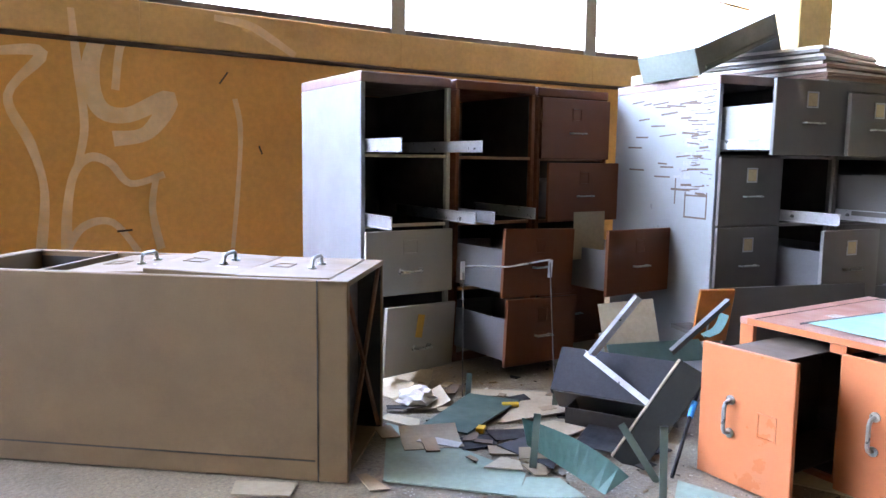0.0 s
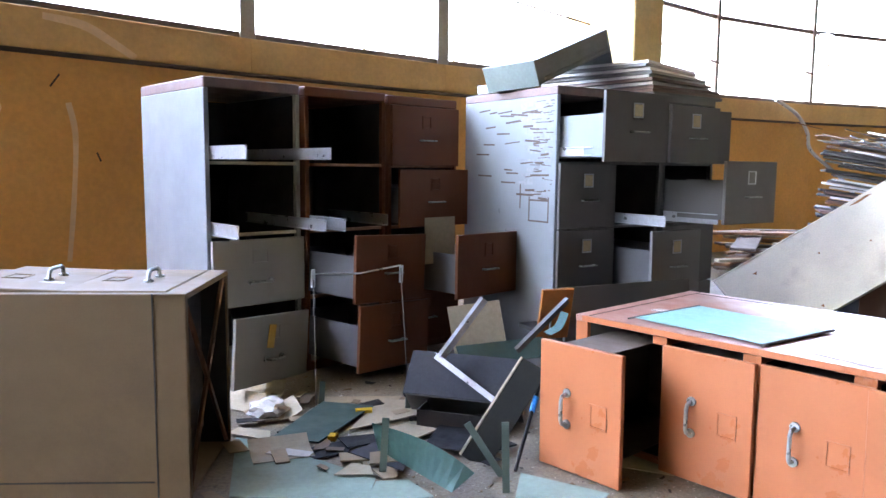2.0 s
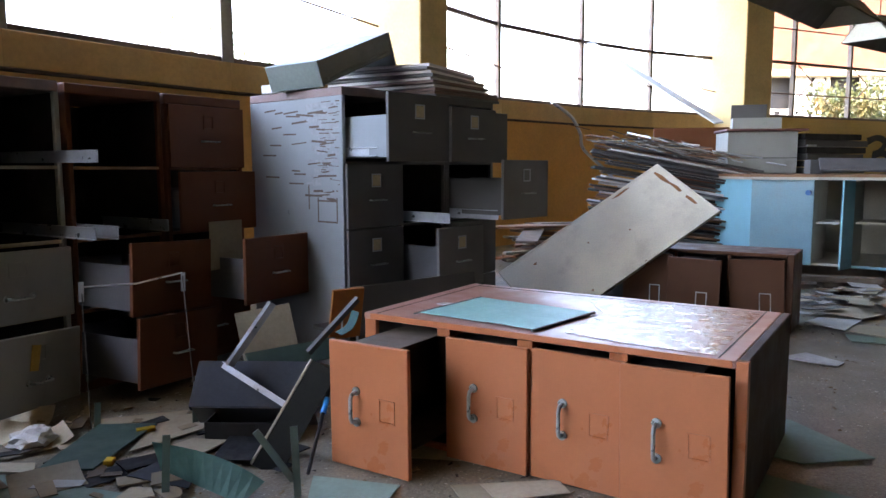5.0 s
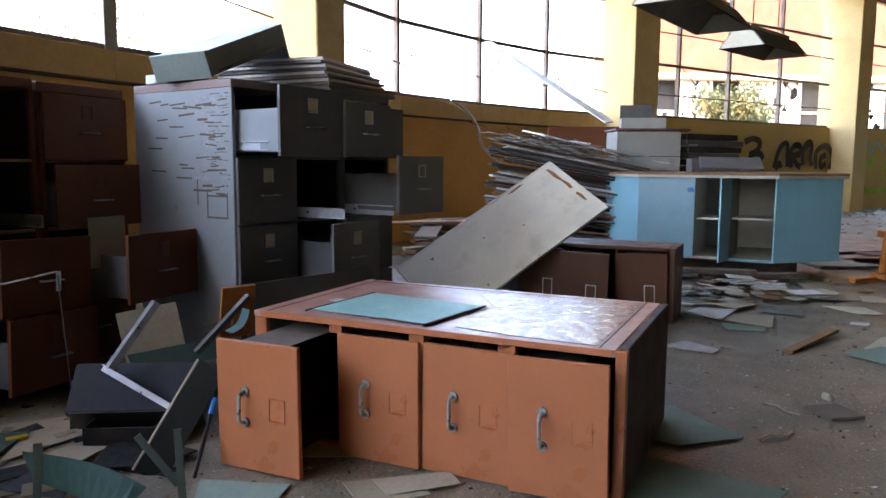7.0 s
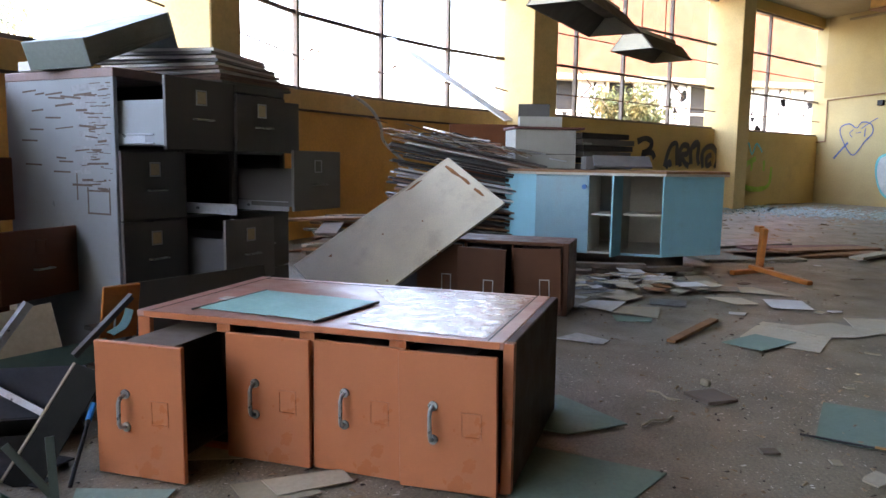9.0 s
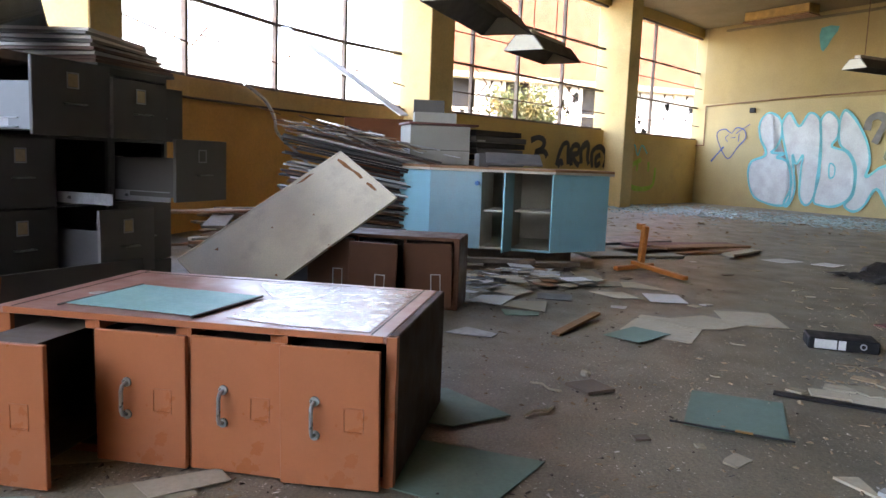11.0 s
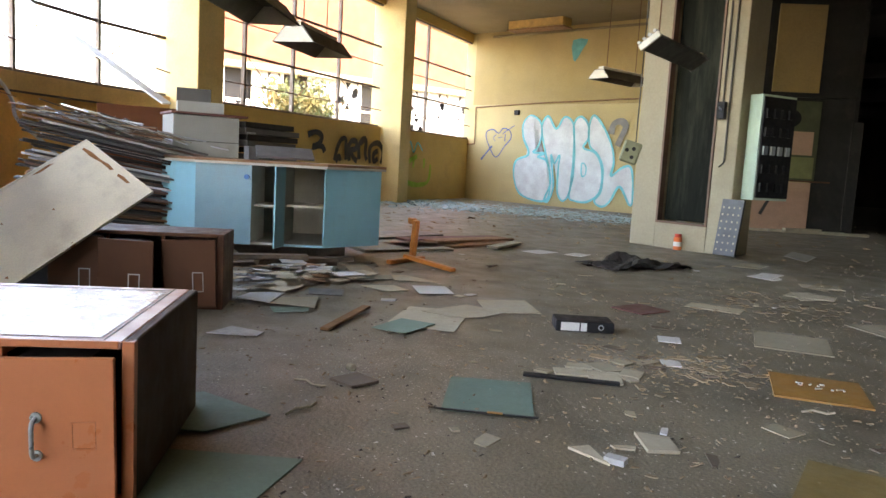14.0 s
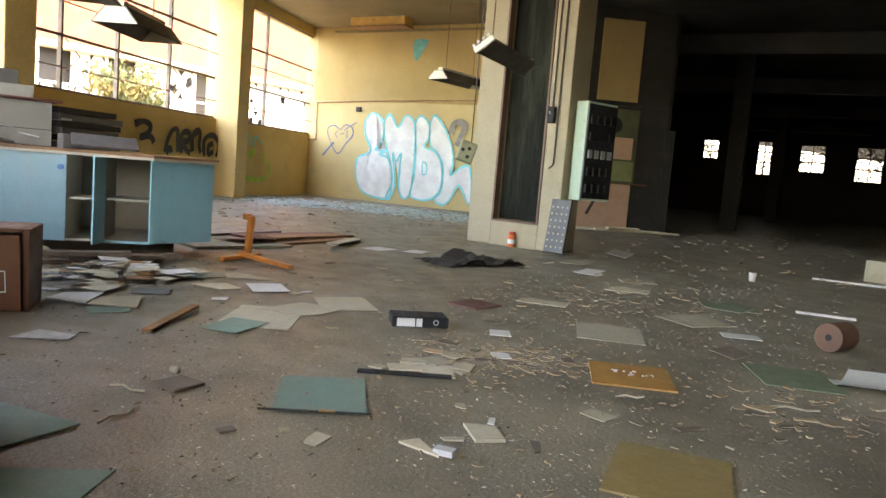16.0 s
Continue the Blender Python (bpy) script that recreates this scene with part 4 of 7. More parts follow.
# the far wall's inner face, at depth v from its plan line
def on_far(depth):
    return lambda u, z: (u, -0.056 - depth, z)


solid("trim", box(8.4, 0.055, CEILING - 2.79, 0.15, -0.0625, 2.79, 0), mat("dull yellow upper wall", (0.38, 0.275, 0.11), 0.8, 0, 0.15, 0.7, 0.08, 30, (0.28, 0.19, 0.08), 0.28, 0.9), FAR, "dull yellow upper part of the wall above the cable", "wall", kind="structure")
LETTERS = {
    "E": [(2.25, 2.48), (2.58, 2.32), (2.67, 1.93), (2.55, 1.59), (2.42, 1.46), (2.79, 1.44), (2.58, 1.34), (2.88, 1.24), (3.02, 0.86), (3.04, 0.32), (2.87, 0.12), (2.4, 0.15), (2.0, 0.33), (1.8, 0.8), (1.86, 1.21), (2.27, 1.41), (2.06, 1.85), (2.02, 2.24)],
    "M": [(2.84, 2.46), (3.12, 2.12), (3.37, 2.44), (3.65, 2.25), (3.72, 1.65), (3.72, 0.9), (3.67, 0.37), (3.48, 0.17), (3.3, 0.42), (3.28, 1.03), (3.29, 1.41), (3.14, 1.18), (3.01, 1.4), (3.16, 0.56), (3.02, 0.14), (2.9, 0.19), (3.06, 0.71), (2.8, 1.55), (2.65, 2.17)],
    "B": [(3.85, 2.45), (4.1, 2.25), (4.14, 1.88), (4.01, 1.63), (4.39, 1.49), (4.61, 1.09), (4.6, 0.5), (4.26, 0.21), (3.86, 0.2), (3.68, 0.32), (3.76, 0.9), (3.74, 1.65), (3.67, 2.22)],
    "L": [(4.26, 2.48), (4.57, 2.18), (4.85, 1.68), (4.94, 1.25), (4.89, 0.93), (5.21, 1.16), (5.45, 1.13), (5.55, 0.43), (5.48, 0.21), (5.16, 0.66), (4.91, 0.26), (4.68, 0.11), (4.46, 0.24), (4.63, 0.51), (4.64, 1.09), (4.47, 1.45), (4.2, 1.69), (4.14, 2.17)],
}
strokes = []
for i, (ch, pts) in enumerate(LETTERS.items()):
    strokes.append(("letter_fill", fill(pts, on_far(0.006 + 0.003 * i)), M_SPRAYW))
    strokes.append(("letter_outline", ribbon(pts, 0.07, True, on_far(0.022)), M_SPRAYT))
hole = [(4.0, 1.21), (4.13, 1.14), (4.13, 0.92), (4.02, 0.89)]
strokes.append(("letter_outline", ribbon(hole, 0.05, True, on_far(0.022)), M_SPRAYT))
paint("bubble_graffiti", "white bubble-letter graffiti with turquoise outline", strokes, FAR)
paint("question_mark_graffiti", "grey question-mark shaped graffiti", [("stroke", ribbon([(4.8, 2.0), (4.85, 2.25), (5.05, 2.33), (5.2, 2.2), (5.1, 1.95), (5.0, 1.7)], 0.2, False, on_far(0.026)), M_SPRAYGREY)], FAR)
heart = [(1.1, 1.28), (0.77, 1.71), (0.71, 1.99), (0.95, 2.08), (1.16, 1.97), (1.31, 2.11), (1.55, 2.05), (1.61, 1.84), (1.4, 1.6)]
paint("heart_graffiti", "small blue drawn heart with an arrow through it", [
    ("outline", ribbon(heart, 0.035, True, on_far(0.008)), M_SPRAYB),
    ("arrow", ribbon([(0.57, 1.19), (0.73, 1.37), (0.95, 1.6)], 0.06, False, on_far(0.008)), M_SPRAYB),
    ("arrow", ribbon([(1.3, 1.95), (1.5, 2.08), (1.72, 2.2)], 0.03, False, on_far(0.008)), M_SPRAYB),
    ("bar", ribbon([(1.08, 1.93), (0.98, 1.84), (1.06, 1.74)], 0.03, False, on_far(0.008)), M_SPRAYB),
    ("bar", ribbon([(1.15, 1.84), (1.24, 1.85), (1.3, 1.86)], 0.03, False, on_far(0.008)), M_SPRAYB),
    ("bar", ribbon([(1.41, 1.95), (1.4, 1.85), (1.4, 1.74)], 0.03, False, on_far(0.008)), M_SPRAYB)], FAR)
paint("teal_patch", "teal paint patch high on the yellow wall", [("patch", fill([(3.45, 4.47), (3.9, 4.46), (3.75, 4.2), (3.55, 3.9), (3.45, 4.1)], on_far(0.014), 2), mat("teal patch", (0.10, 0.35, 0.33), 0.8))], FAR)
solid("wall_cable", path_rod([(-0.2, -0.09, 1.62), (0.30, -0.09, 1.64), (0.28, -0.09, 2.72), (2.5, -0.085, 2.82), (5.5, -0.075, 2.9)], 0.016), M_WOOD, FAR, "brown surface cable on the yellow wall", "cable")
solid("ceiling_pipe", rod((0.8, -0.12, 4.72), (7.0, -0.12, 4.72), 0.035, 8), M_CEIL, FAR, "cream pipe under the ceiling", "pipe")
solid("wall_socket", box(0.16, 0.08, 0.13, 1.68, -0.10, 2.50, 0.01), M_BLACK, FAR, "black socket box on the yellow wall", "socket")
solid("broken_bracket", box(0.5, 0.05, 0.04, -0.35, -0.03, 0.78, 0.003), M_RUST, FAR, "rusty bracket stub on the wall", "bracket")
dangle = thing("hanging_box", pose(6.02, -3.935, 1.165, 0, 0, -118), "pale olive ballast box with dark holes dangling on a cable", "box")
part("case", box(0.16, 0.08, 0.20, -0.08, -0.04, -0.10, 0.015, turn_about(y=16)), mat("pale olive steel", (0.23, 0.23, 0.13), 0.6, 0, 0.2, 5), dangle)
for x, z in ((-0.035, 0.02), (0.025, 0.03), (0.01, -0.045)):
    part("hole", rod((x, -0.043, z), (x, -0.03, z), 0.018, 12), M_BLACK, dangle)
part("cable", rod((0.04, 0.0, 0.08), (0.06, 0.0, CEILING - 1.16), 0.005, 6), M_STRIPDK, dangle)
light_box = thing("ceiling_light", FAR @ pose(2.1, -1.2, CEILING - 0.22), "orange-stained boxed ceiling light", "lamp")
part("body", box(1.7, 0.42, 0.20, 0, 0, 0.02, 0.01), mat("amber stained plastic", (0.50, 0.30, 0.08), 0.5), light_box)
part("rim", box(1.74, 0.46, -0.03, -0.02, -0.02, 0.0, 0.004), M_WOOD, light_box)

W3M, _ = run(NODES_3[0], NODES_3[-1])


def on_w3(depth):
    return lambda u, z: (u, -0.06 - depth, z)


black = [
    [(2.87, 1.41), (3.14, 1.48), (3.36, 1.42), (3.31, 1.28), (3.06, 1.17), (3.38, 1.2), (3.5, 1.09)],
    [(3.88, 0.92), (3.97, 1.18), (4.12, 1.38), (4.3, 1.4), (4.33, 1.19), (4.35, 0.95)],
    [(3.92, 0.9), (4.05, 1.02), (4.11, 0.92)],
    [(4.48, 0.93), (4.42, 1.2), (4.54, 1.37), (4.75, 1.36), (4.73, 1.21), (4.51, 1.16), (4.66, 1.0), (4.81, 0.94)],
    [(4.89, 0.98), (4.86, 1.26), (4.99, 1.43), (5.16, 1.45)],
    [(4.93, 1.34), (5.16, 1.42), (5.15, 1.12), (5.23, 0.97)],
    [(5.38, 0.9), (5.33, 1.19), (5.47, 1.34), (5.74, 1.38), (5.94, 1.25), (5.97, 1.07), (5.88, 0.91)],
    [(5.73, 1.2), (5.54, 1.13), (5.55, 0.95), (5.74, 1.02)]]
paint("black_graffiti", "rounded black graffiti strokes under the windows", [("stroke", ribbon(p, 0.15, False, on_w3(0.003 * i)), M_SPRAYK) for i, p in enumerate(black)], W3M)
W4M, _ = run(NODES_4[0], NODES_4[-1])


def on_w4(u, z):
    return (u, -0.03, z)


paint("green_graffiti", "lime green round face graffiti with teal scrawl", [
    ("ring", ribbon([(1.3, 1.15), (0.7, 0.9), (0.8, 0.5), (1.4, 0.4), (2.0, 0.5), (2.1, 0.95)], 0.14, False, on_w4), M_SPRAYG),
    ("eye", ribbon([(1.1, 1.1), (1.12, 0.95), (1.1, 0.85)], 0.12, False, on_w4), M_SPRAYG),
    ("eye", ribbon([(1.7, 1.1), (1.72, 0.95), (1.7, 0.85)], 0.12, False, on_w4), M_SPRAYG),
    ("scrawl", ribbon([(0.5, 1.5), (0.7, 1.25), (0.9, 1.5), (1.1, 1.25), (1.3, 1.5), (1.6, 1.3)], 0.07, False, on_w4), M_SPRAYT)], W4M)

# ghost strokes on the ochre wall
M_GHOST = mat("washed-out white paint on ochre", (0.80, 0.60, 0.37), 0.75, 0, 0.15, 4, 0.03, 40, (0.62, 0.34, 0.08), 0.45, 5)


def ochre_y(x):
    for (ax, ay), (bx, by) in zip(NODES_1, NODES_1[1:]):
        if ax <= x <= bx:
            return ay + (by - ay) * (x - ax) / (bx - ax)
    return NODES_1[-1][1]


def on_ochre(depth):
    return lambda x, z: (x, ochre_y(x) - 0.0035 - depth, z)


ghosts = [
    ([(0.80, 1.45), (1.02, 1.46), (0.86, 1.24), (0.95, 1.0), (1.0, 0.76), (0.97, 0.45)], 0.055),
    ([(1.5, 1.78), (1.30, 1.58), (1.24, 1.38), (1.28, 1.2), (1.42, 1.17), (1.64, 1.27), (1.52, 1.08), (1.34, 1.04)], 0.10),
    ([(1.66, 1.72), (1.5, 1.66), (1.40, 1.55), (1.36, 1.3)], 0.05),
    ([(1.09, 0.45), (1.1, 0.65), (1.14, 0.85), (1.22, 0.94), (1.32, 0.91), (1.42, 0.80), (1.6, 0.85)], 0.055),
    ([(1.56, 0.85), (1.53, 0.66), (1.57, 0.43)], 0.05),
    ([(1.07, 0.42), (1.17, 0.57), (1.32, 0.59), (1.45, 0.42)], 0.045),
    ([(2.01, 1.29), (2.04, 1.11), (2.02, 0.78), (1.98, 0.41)], 0.035),
    ([(1.9, 1.74), (2.1, 1.72), (2.25, 1.65), (2.39, 1.57)], 0.05),
    ([(1.16, 1.7), (1.18, 1.4), (1.2, 1.1), (1.16, 0.9)], 0.045),
]
paint("ghost_graffiti", "faint washed-out white graffiti on the ochre wall", [("stroke", ribbon(p, w, False, on_ochre(0.0005 * i)), M_GHOST) for i, (p, w) in enumerate(ghosts)])
M_GRIME = mat("grimy cable", (0.07, 0.045, 0.03), 0.8)
for nodes, skip in ((NODES_1, 4), (NODES_2, 0)):
    pts = [(x, y - 0.018, 1.545) for x, y in nodes[skip:]]
    solid("wall_pipe", path_rod(pts, 0.014, 8), M_GRIME, pose(0, 0, 0), "thin dark pipe along the wall below the windows", "pipe")
solid("hose", path_rod([tuple(p) for p in catmull([(9.5, 2.24, 1.80), (9.82, 2.07, 1.64), (9.98, 1.97, 1.42), (10.05, 1.93, 1.2), (10.4, 1.65, 0.88), (10.7, 1.48, 0.6)], False, 5)], 0.022), M_ZINC, pose(0, 0, 0), "grey flexible hose hanging down from the sill", "hose")
for (x0, z0, x1, z1) in ((1.97, 1.44, 1.92, 1.37), (1.34, 0.54, 1.42, 0.545), (2.15, 1.02, 2.17, 0.97)):
    solid("wall_mark", ribbon([(x0, z0), ((x0 + x1) / 2, (z0 + z1) / 2), (x1, z1)], 0.014, False, on_ochre(0.006)), M_GRIME, pose(0, 0, 0), "dark scratch in the ochre paint", "mark", kind="structure")

# window stays and bars
for nodes in (NODES_1[7:], NODES_2):
    for a, b in zip(nodes, nodes[1:]):
        z = 2.16 if nodes is NODES_2 else 2.3
        m, n = run(a, b)
        solid("window_bar", rod((0.1, -0.03, z + 0.12), (n - 0.05, -0.06, z - 0.02), 0.010, 6), M_RUST, m, "thin rusty opening bar across a window", "bar", "window bars")
for nodes in (NODES_3, NODES_4):
    m, n = run(nodes[0], nodes[-1])
    for z in (2.16, 3.2):
        solid("window_bar", rod((0.05, -0.05, z), (n - 0.1, -0.05, z), 0.012, 6), M_RUST, m, "thin rusty opening bar across a window", "bar", "window bars")
for nodes in BAYS[1:]:
    for a in nodes[1:-1]:
        m, n = run(a, (a[0] + 0.7, a[1] - 0.5))
        solid("window_stay", path_rod([(-0.02, -0.03, 2.64), (0.10, -0.22, 2.35), (-0.02, -0.05, 2.1)], 0.010, 6), M_RUST, m, "bent rusty window stay", "window stay", "window stays")

# ---- outside: brick block and tree ----
M_BRICK = mat("sunlit brick", (0.17, 0.058, 0.028), 0.85, 0, 0.25, 1.2, 0.05, 12, (0.28, 0.15, 0.085), 0.3, 0.6)
bt = M_BRICK.node_tree
brick = bt.nodes.new("ShaderNodeTexBrick")
brick.inputs["Color1"].default_value, brick.inputs["Color2"].default_value, brick.inputs["Mortar"].default_value = (1, 1, 1, 1), (0.78, 0.74, 0.7, 1), (0.9, 0.95, 1, 1)
brick.inputs["Scale"].default_value = 4.0
coords = bt.nodes.new("ShaderNodeTexCoord")
spin = bt.nodes.new("ShaderNodeMapping")
spin.inputs["Rotation"].default_value = (radians(90), 0, 0)
bt.links.new(coords.outputs["Object"], spin.inputs[0])
bt.links.new(spin.outputs[0], brick.inputs["Vector"])
mul = bt.nodes.new("ShaderNodeMix")
mul.data_type, mul.blend_type = "RGBA", "MULTIPLY"
mul.inputs[0].default_value = 1.0
src = bt.nodes["Principled BSDF"].inputs["Base Color"].links[0].from_socket
bt.links.new(src, mul.inputs[6])
bt.links.new(brick.outputs[0], mul.inputs[7])
bt.links.new(mul.outputs[2], bt.nodes["Principled BSDF"].inputs["Base Color"])
bm_, bn = run((34.5, -0.5), (44.5, -28.0))
block = thing("brick_building", bm_, "sunlit brick building with broken white windows", "building")
part("lower_wall", box(bn, 0.4, 2.2, 0, 0, -0.2, 0), M_BRICK, block)
part("upper_wall", box(bn, 0.4, 7.5, 0, 0, 5.0, 0), M_BRICK, block)
part("ledge", box(bn, 0.75, 0.25, 0, -0.5, 4.75, 0.01), M_CREAM, block)
# Black sheet stands for the unlit rooms behind the broken panes.
part("inner_dark", box(bn, 0.2, 3.2, 0, 0.5, 1.8, 0), M_BLACK, block)
rng = random.Random(5)
x = 0.0
M_WHITEPANE = mat("white painted glass", (0.42, 0.44, 0.44), 0.35)
while x < bn - 1.4:
    part("window_post", box(0.12, 0.14, 2.75, x, 0.08, 2.0, 0.004), M_TUBE, block)
    part("window_rail", box(1.28, 0.1, 0.08, x + 0.12, 0.1, 3.34, 0.003), M_TUBE, block)
    for z0, z1 in ((2.0, 3.34), (3.42, 4.75)):
        if rng.random() < 0.34:
            continue
        wide, high = 0.62, z1 - z0
        cx, cz, size = x + 0.14 + wide / 2, (z0 + z1) / 2, rng.uniform(0.45, 1.0)
        for side in (0, 1):
            mx = cx + side * (wide + 0.02)
            if rng.random() < 0.45:
                part("broken_pane", box(wide, 0.006, high, mx - wide / 2, 0.13, z0, 0), M_WHITEPANE, block)
                continue
            bm = bmesh.new()
            ox, oz, n = rng.uniform(-0.1, 0.1), rng.uniform(-0.25, 0.25), 14
            outer, inner = [], []
            for k in range(n):
                a = 2 * math.pi * k / n
                c, q = math.cos(a), math.sin(a)
                reach = min(wide / 2 / max(abs(c), 1e-4), high / 2 / max(abs(q), 1e-4))
                r = size * rng.uniform(0.12, 0.36)
                outer.append(bm.verts.new((mx + c * reach, 0.13, cz + q * reach)))
                inner.append(bm.verts.new((mx + ox + c * min(r, reach * 0.6), 0.13, cz + oz + q * min(r, reach * 0.6))))
            for k in range(n):
                bm.faces.new((outer[k], outer[(k + 1) % n], inner[(k + 1) % n], inner[k]))
            part("broken_pane", bm, M_WHITEPANE, block)
    x += 1.4

M_LEAF = mat("autumn leaves", (0.062, 0.078, 0.022), 0.6, 0, 0.4, 2.0, 0.0, 30, (0.35, 0.16, 0.03), 0.35, 1.2)
M_BARK = mat("grey bark", (0.20, 0.16, 0.12), 0.9, 0, 0.3, 5, 0.3, 30)


def tree(x, y, high, spread, leaves, seed):
    r = random.Random(seed)
    t = thing("tree", pose(x, y, -0.2), "small autumn tree with green and orange leaves", "tree", "trees")
    bm = bmesh.new()
    bmesh.ops.create_cone(bm, cap_ends=True, segments=8, radius1=0.11, radius2=0.05, depth=high * 0.7, matrix=Matrix.Translation((0, 0, high * 0.35)))
    tips = []
    for k in range(14):
        a, e = k * 2.4, r.uniform(0.3, 1.1)
        start = Vector((0, 0, high * r.uniform(0.35, 0.68)))
        end = start + Vector((math.cos(a) * math.cos(e), math.sin(a) * math.cos(e), math.sin(e))) * spread * r.uniform(0.55, 1.05)
        rod(start, end, 0.022, 5, bm)
        tips += [end, (start + end * 2) / 3]
    part("trunk", bm, M_BARK, t)
    verts, faces = [], []
    for k in range(leaves):
        c = r.choice(tips) + Vector((r.gauss(0, 1), r.gauss(0, 1), r.gauss(0, 0.8))) * spread * 0.22
        s = r.uniform(0.05, 0.11)
        q = Euler((r.uniform(0, 6), r.uniform(0, 6), r.uniform(0, 6))).to_matrix()
        i = len(verts)
        verts += [c + q @ Vector(v) * s for v in ((-1, 0, 0), (0, -0.5, 0.1), (1, 0, 0), (0, 0.5, 0.1))]
        faces.append((i, i + 1, i + 2, i + 3))
    me = bpy.data.meshes.new("crown")
    me.from_pydata([tuple(v) for v in verts], [], faces)
    me.materials.append(M_LEAF)
    crown = new("crown", me)
    crown.parent = t
    return t


tree(23.5, -2.75, 4.0, 1.15, 2800, 3)
tree(20.0, 16.5, 7.5, 2.3, 2200, 8)
for k, (u, v) in enumerate(((-6.5, 5.0), (-2.2, 6.0), (1.2, 7.0), (4.0, 5.5))):
    tree(*in_hall(u, v), 5.6, 2.3, 1300, 30 + k)


# ---- on and round the cabinets ----
M_STRIPW = mat("white steel shelf edge", (0.66, 0.65, 0.62), 0.4, 0, 0.1, 4, 0.02, 100, (0.25, 0.2, 0.15), 0.2, 5)
M_STRIPB = mat("brown steel shelf edge", (0.20, 0.12, 0.09), 0.5, 0, 0.2, 4)
rng = random.Random(11)
for k in range(10):
    shelf = box(0.60 + rng.uniform(-0.02, 0.02), 0.74 + rng.uniform(-0.03, 0.03), 0.016, 0, 0, 0, 0.002)
    swing = 2 + 1.6 * k + rng.uniform(-2, 2)
    solid("shelf_board", shelf, (M_GREYF, M_STRIPB, M_STRIPB, M_STRIPW, M_STRIPB, M_STRIPW, M_GREYF, M_STRIPW, M_GREYL, M_STRIPW)[k], grey_at(0.66) @ pose(0.03 - 0.006 * k + rng.uniform(-0.015, 0.015), 0.04 + rng.uniform(-0.02, 0.02), 1.337 + k * 0.0175, 0, 0, swing), "loose steel shelf board in a stack on the cabinets", "shelf board", "stacked shelf boards")
M_GREYGREEN = mat("grey-green enamel", (0.20, 0.235, 0.215), 0.45, 0, 0.15, 4)
# upturned drawer leaning across the stack
tipped = thing("steel_tray", grey_at(0.02) @ pose(0.0, 0.15, 1.352, -2, -20.5, 12), "grey-green steel drawer tipped up on the cabinets", "drawer")
part("front", box(0.018, 0.33, 0.125, -0.018, -0.01, -0.005, 0.003), M_GREYGREEN, tipped, "pale drawer front")
tray_bm = open_tray(0.62, 0.31, 0.115, 0.003)
low, high = (Vector([pick(v.co[i] for v in tray_bm.verts) for i in range(3)]) for pick in (min, max))
turn_over = Matrix.Translation((low + high) / 2) @ Matrix.Rotation(math.pi, 4, "X") @ Matrix.Translation(-(low + high) / 2)
bmesh.ops.transform(tray_bm, matrix=turn_over, verts=tray_bm.verts)
part("tray", tray_bm, M_GREYGREEN, tipped)
part("back", box(0.010, 0.325, 0.185, 0.621, -0.007, -0.068, 0.003), M_GREYGREEN, tipped)
part("runner", box(0.56, 0.008, 0.014, 0.04, -0.009, 0.012, 0.002), M_GREYGREEN, tipped)
solid("white_block", box(0.30, 0.16, 0.045, 0, 0, 0, 0.004), M_STRIPW, grey_at(-0.02) @ pose(0.02, 0.46, 1.337, 0, 0, 4), "pale flat box on the back of the cabinet", "box")

# scraps of old tape on the grey side
M_TAPE = mat("old brown tape", (0.11, 0.075, 0.055), 0.7, 0, 0.3, 20)
rng = random.Random(4)
side = grey_at(0.0)
bm = bmesh.new()
for k in range(26):
    y, z = rng.uniform(0.04, 0.28), rng.uniform(0.78, 1.26)
    box(0.0006, rng.uniform(0.03, 0.14), rng.uniform(0.004, 0.011), -0.0012 - k * 0.00002, y, z, 0, turn_about(x=rng.uniform(-6, 6)), bm)
for k in range(12):
    y, z = rng.uniform(0.26, 0.52), rng.uniform(0.86, 1.26)
    box(0.0006, rng.uniform(0.05, 0.12), 0.008, -0.0012 - k * 0.00002, y, z, 0, turn_about(x=rng.uniform(-4, 4)), bm)
for k in range(44):
    y, z = 0.012 + 0.13 * rng.random() ** 1.5, rng.uniform(0.84, 1.27)
    box(0.0006, rng.uniform(0.012, 0.075), rng.uniform(0.002, 0.006), -0.0020 - k * 0.00002, y, z, 0, turn_about(x=rng.uniform(-5, 5)), bm)
for y0, z0, dy, dz in ((0.04, 0.70, 0.15, 0.008), (0.04, 0.80, 0.15, 0.008), (0.04, 0.70, 0.008, 0.12), (0.18, 0.70, 0.008, 0.12), (0.25, 0.76, 0.008, 0.12)):
    box(0.0006, dy, dz, -0.002, y0, z0, 0, bm=bm)
tape = solid("tape_scraps", bm, M_TAPE, side, "torn brown tape scraps on the grey cabinet side", "tape", kind="stuff")
M_TAPEP = mat("pale paper remains", (0.29, 0.30, 0.31), 0.8, 0, 0.2, 15)
bm = bmesh.new()
for k in range(34):
    box(0.0005, rng.uniform(0.05, 0.16), rng.uniform(0.012, 0.03), -0.0008 - k * 0.00002, rng.uniform(0.02, 0.16), rng.uniform(0.8, 1.25), 0, turn_about(x=rng.uniform(-5, 5)), bm)
solid("paper_remains", bm, M_TAPEP, side, "torn paper remains on the grey cabinet side", "paper", kind="stuff")

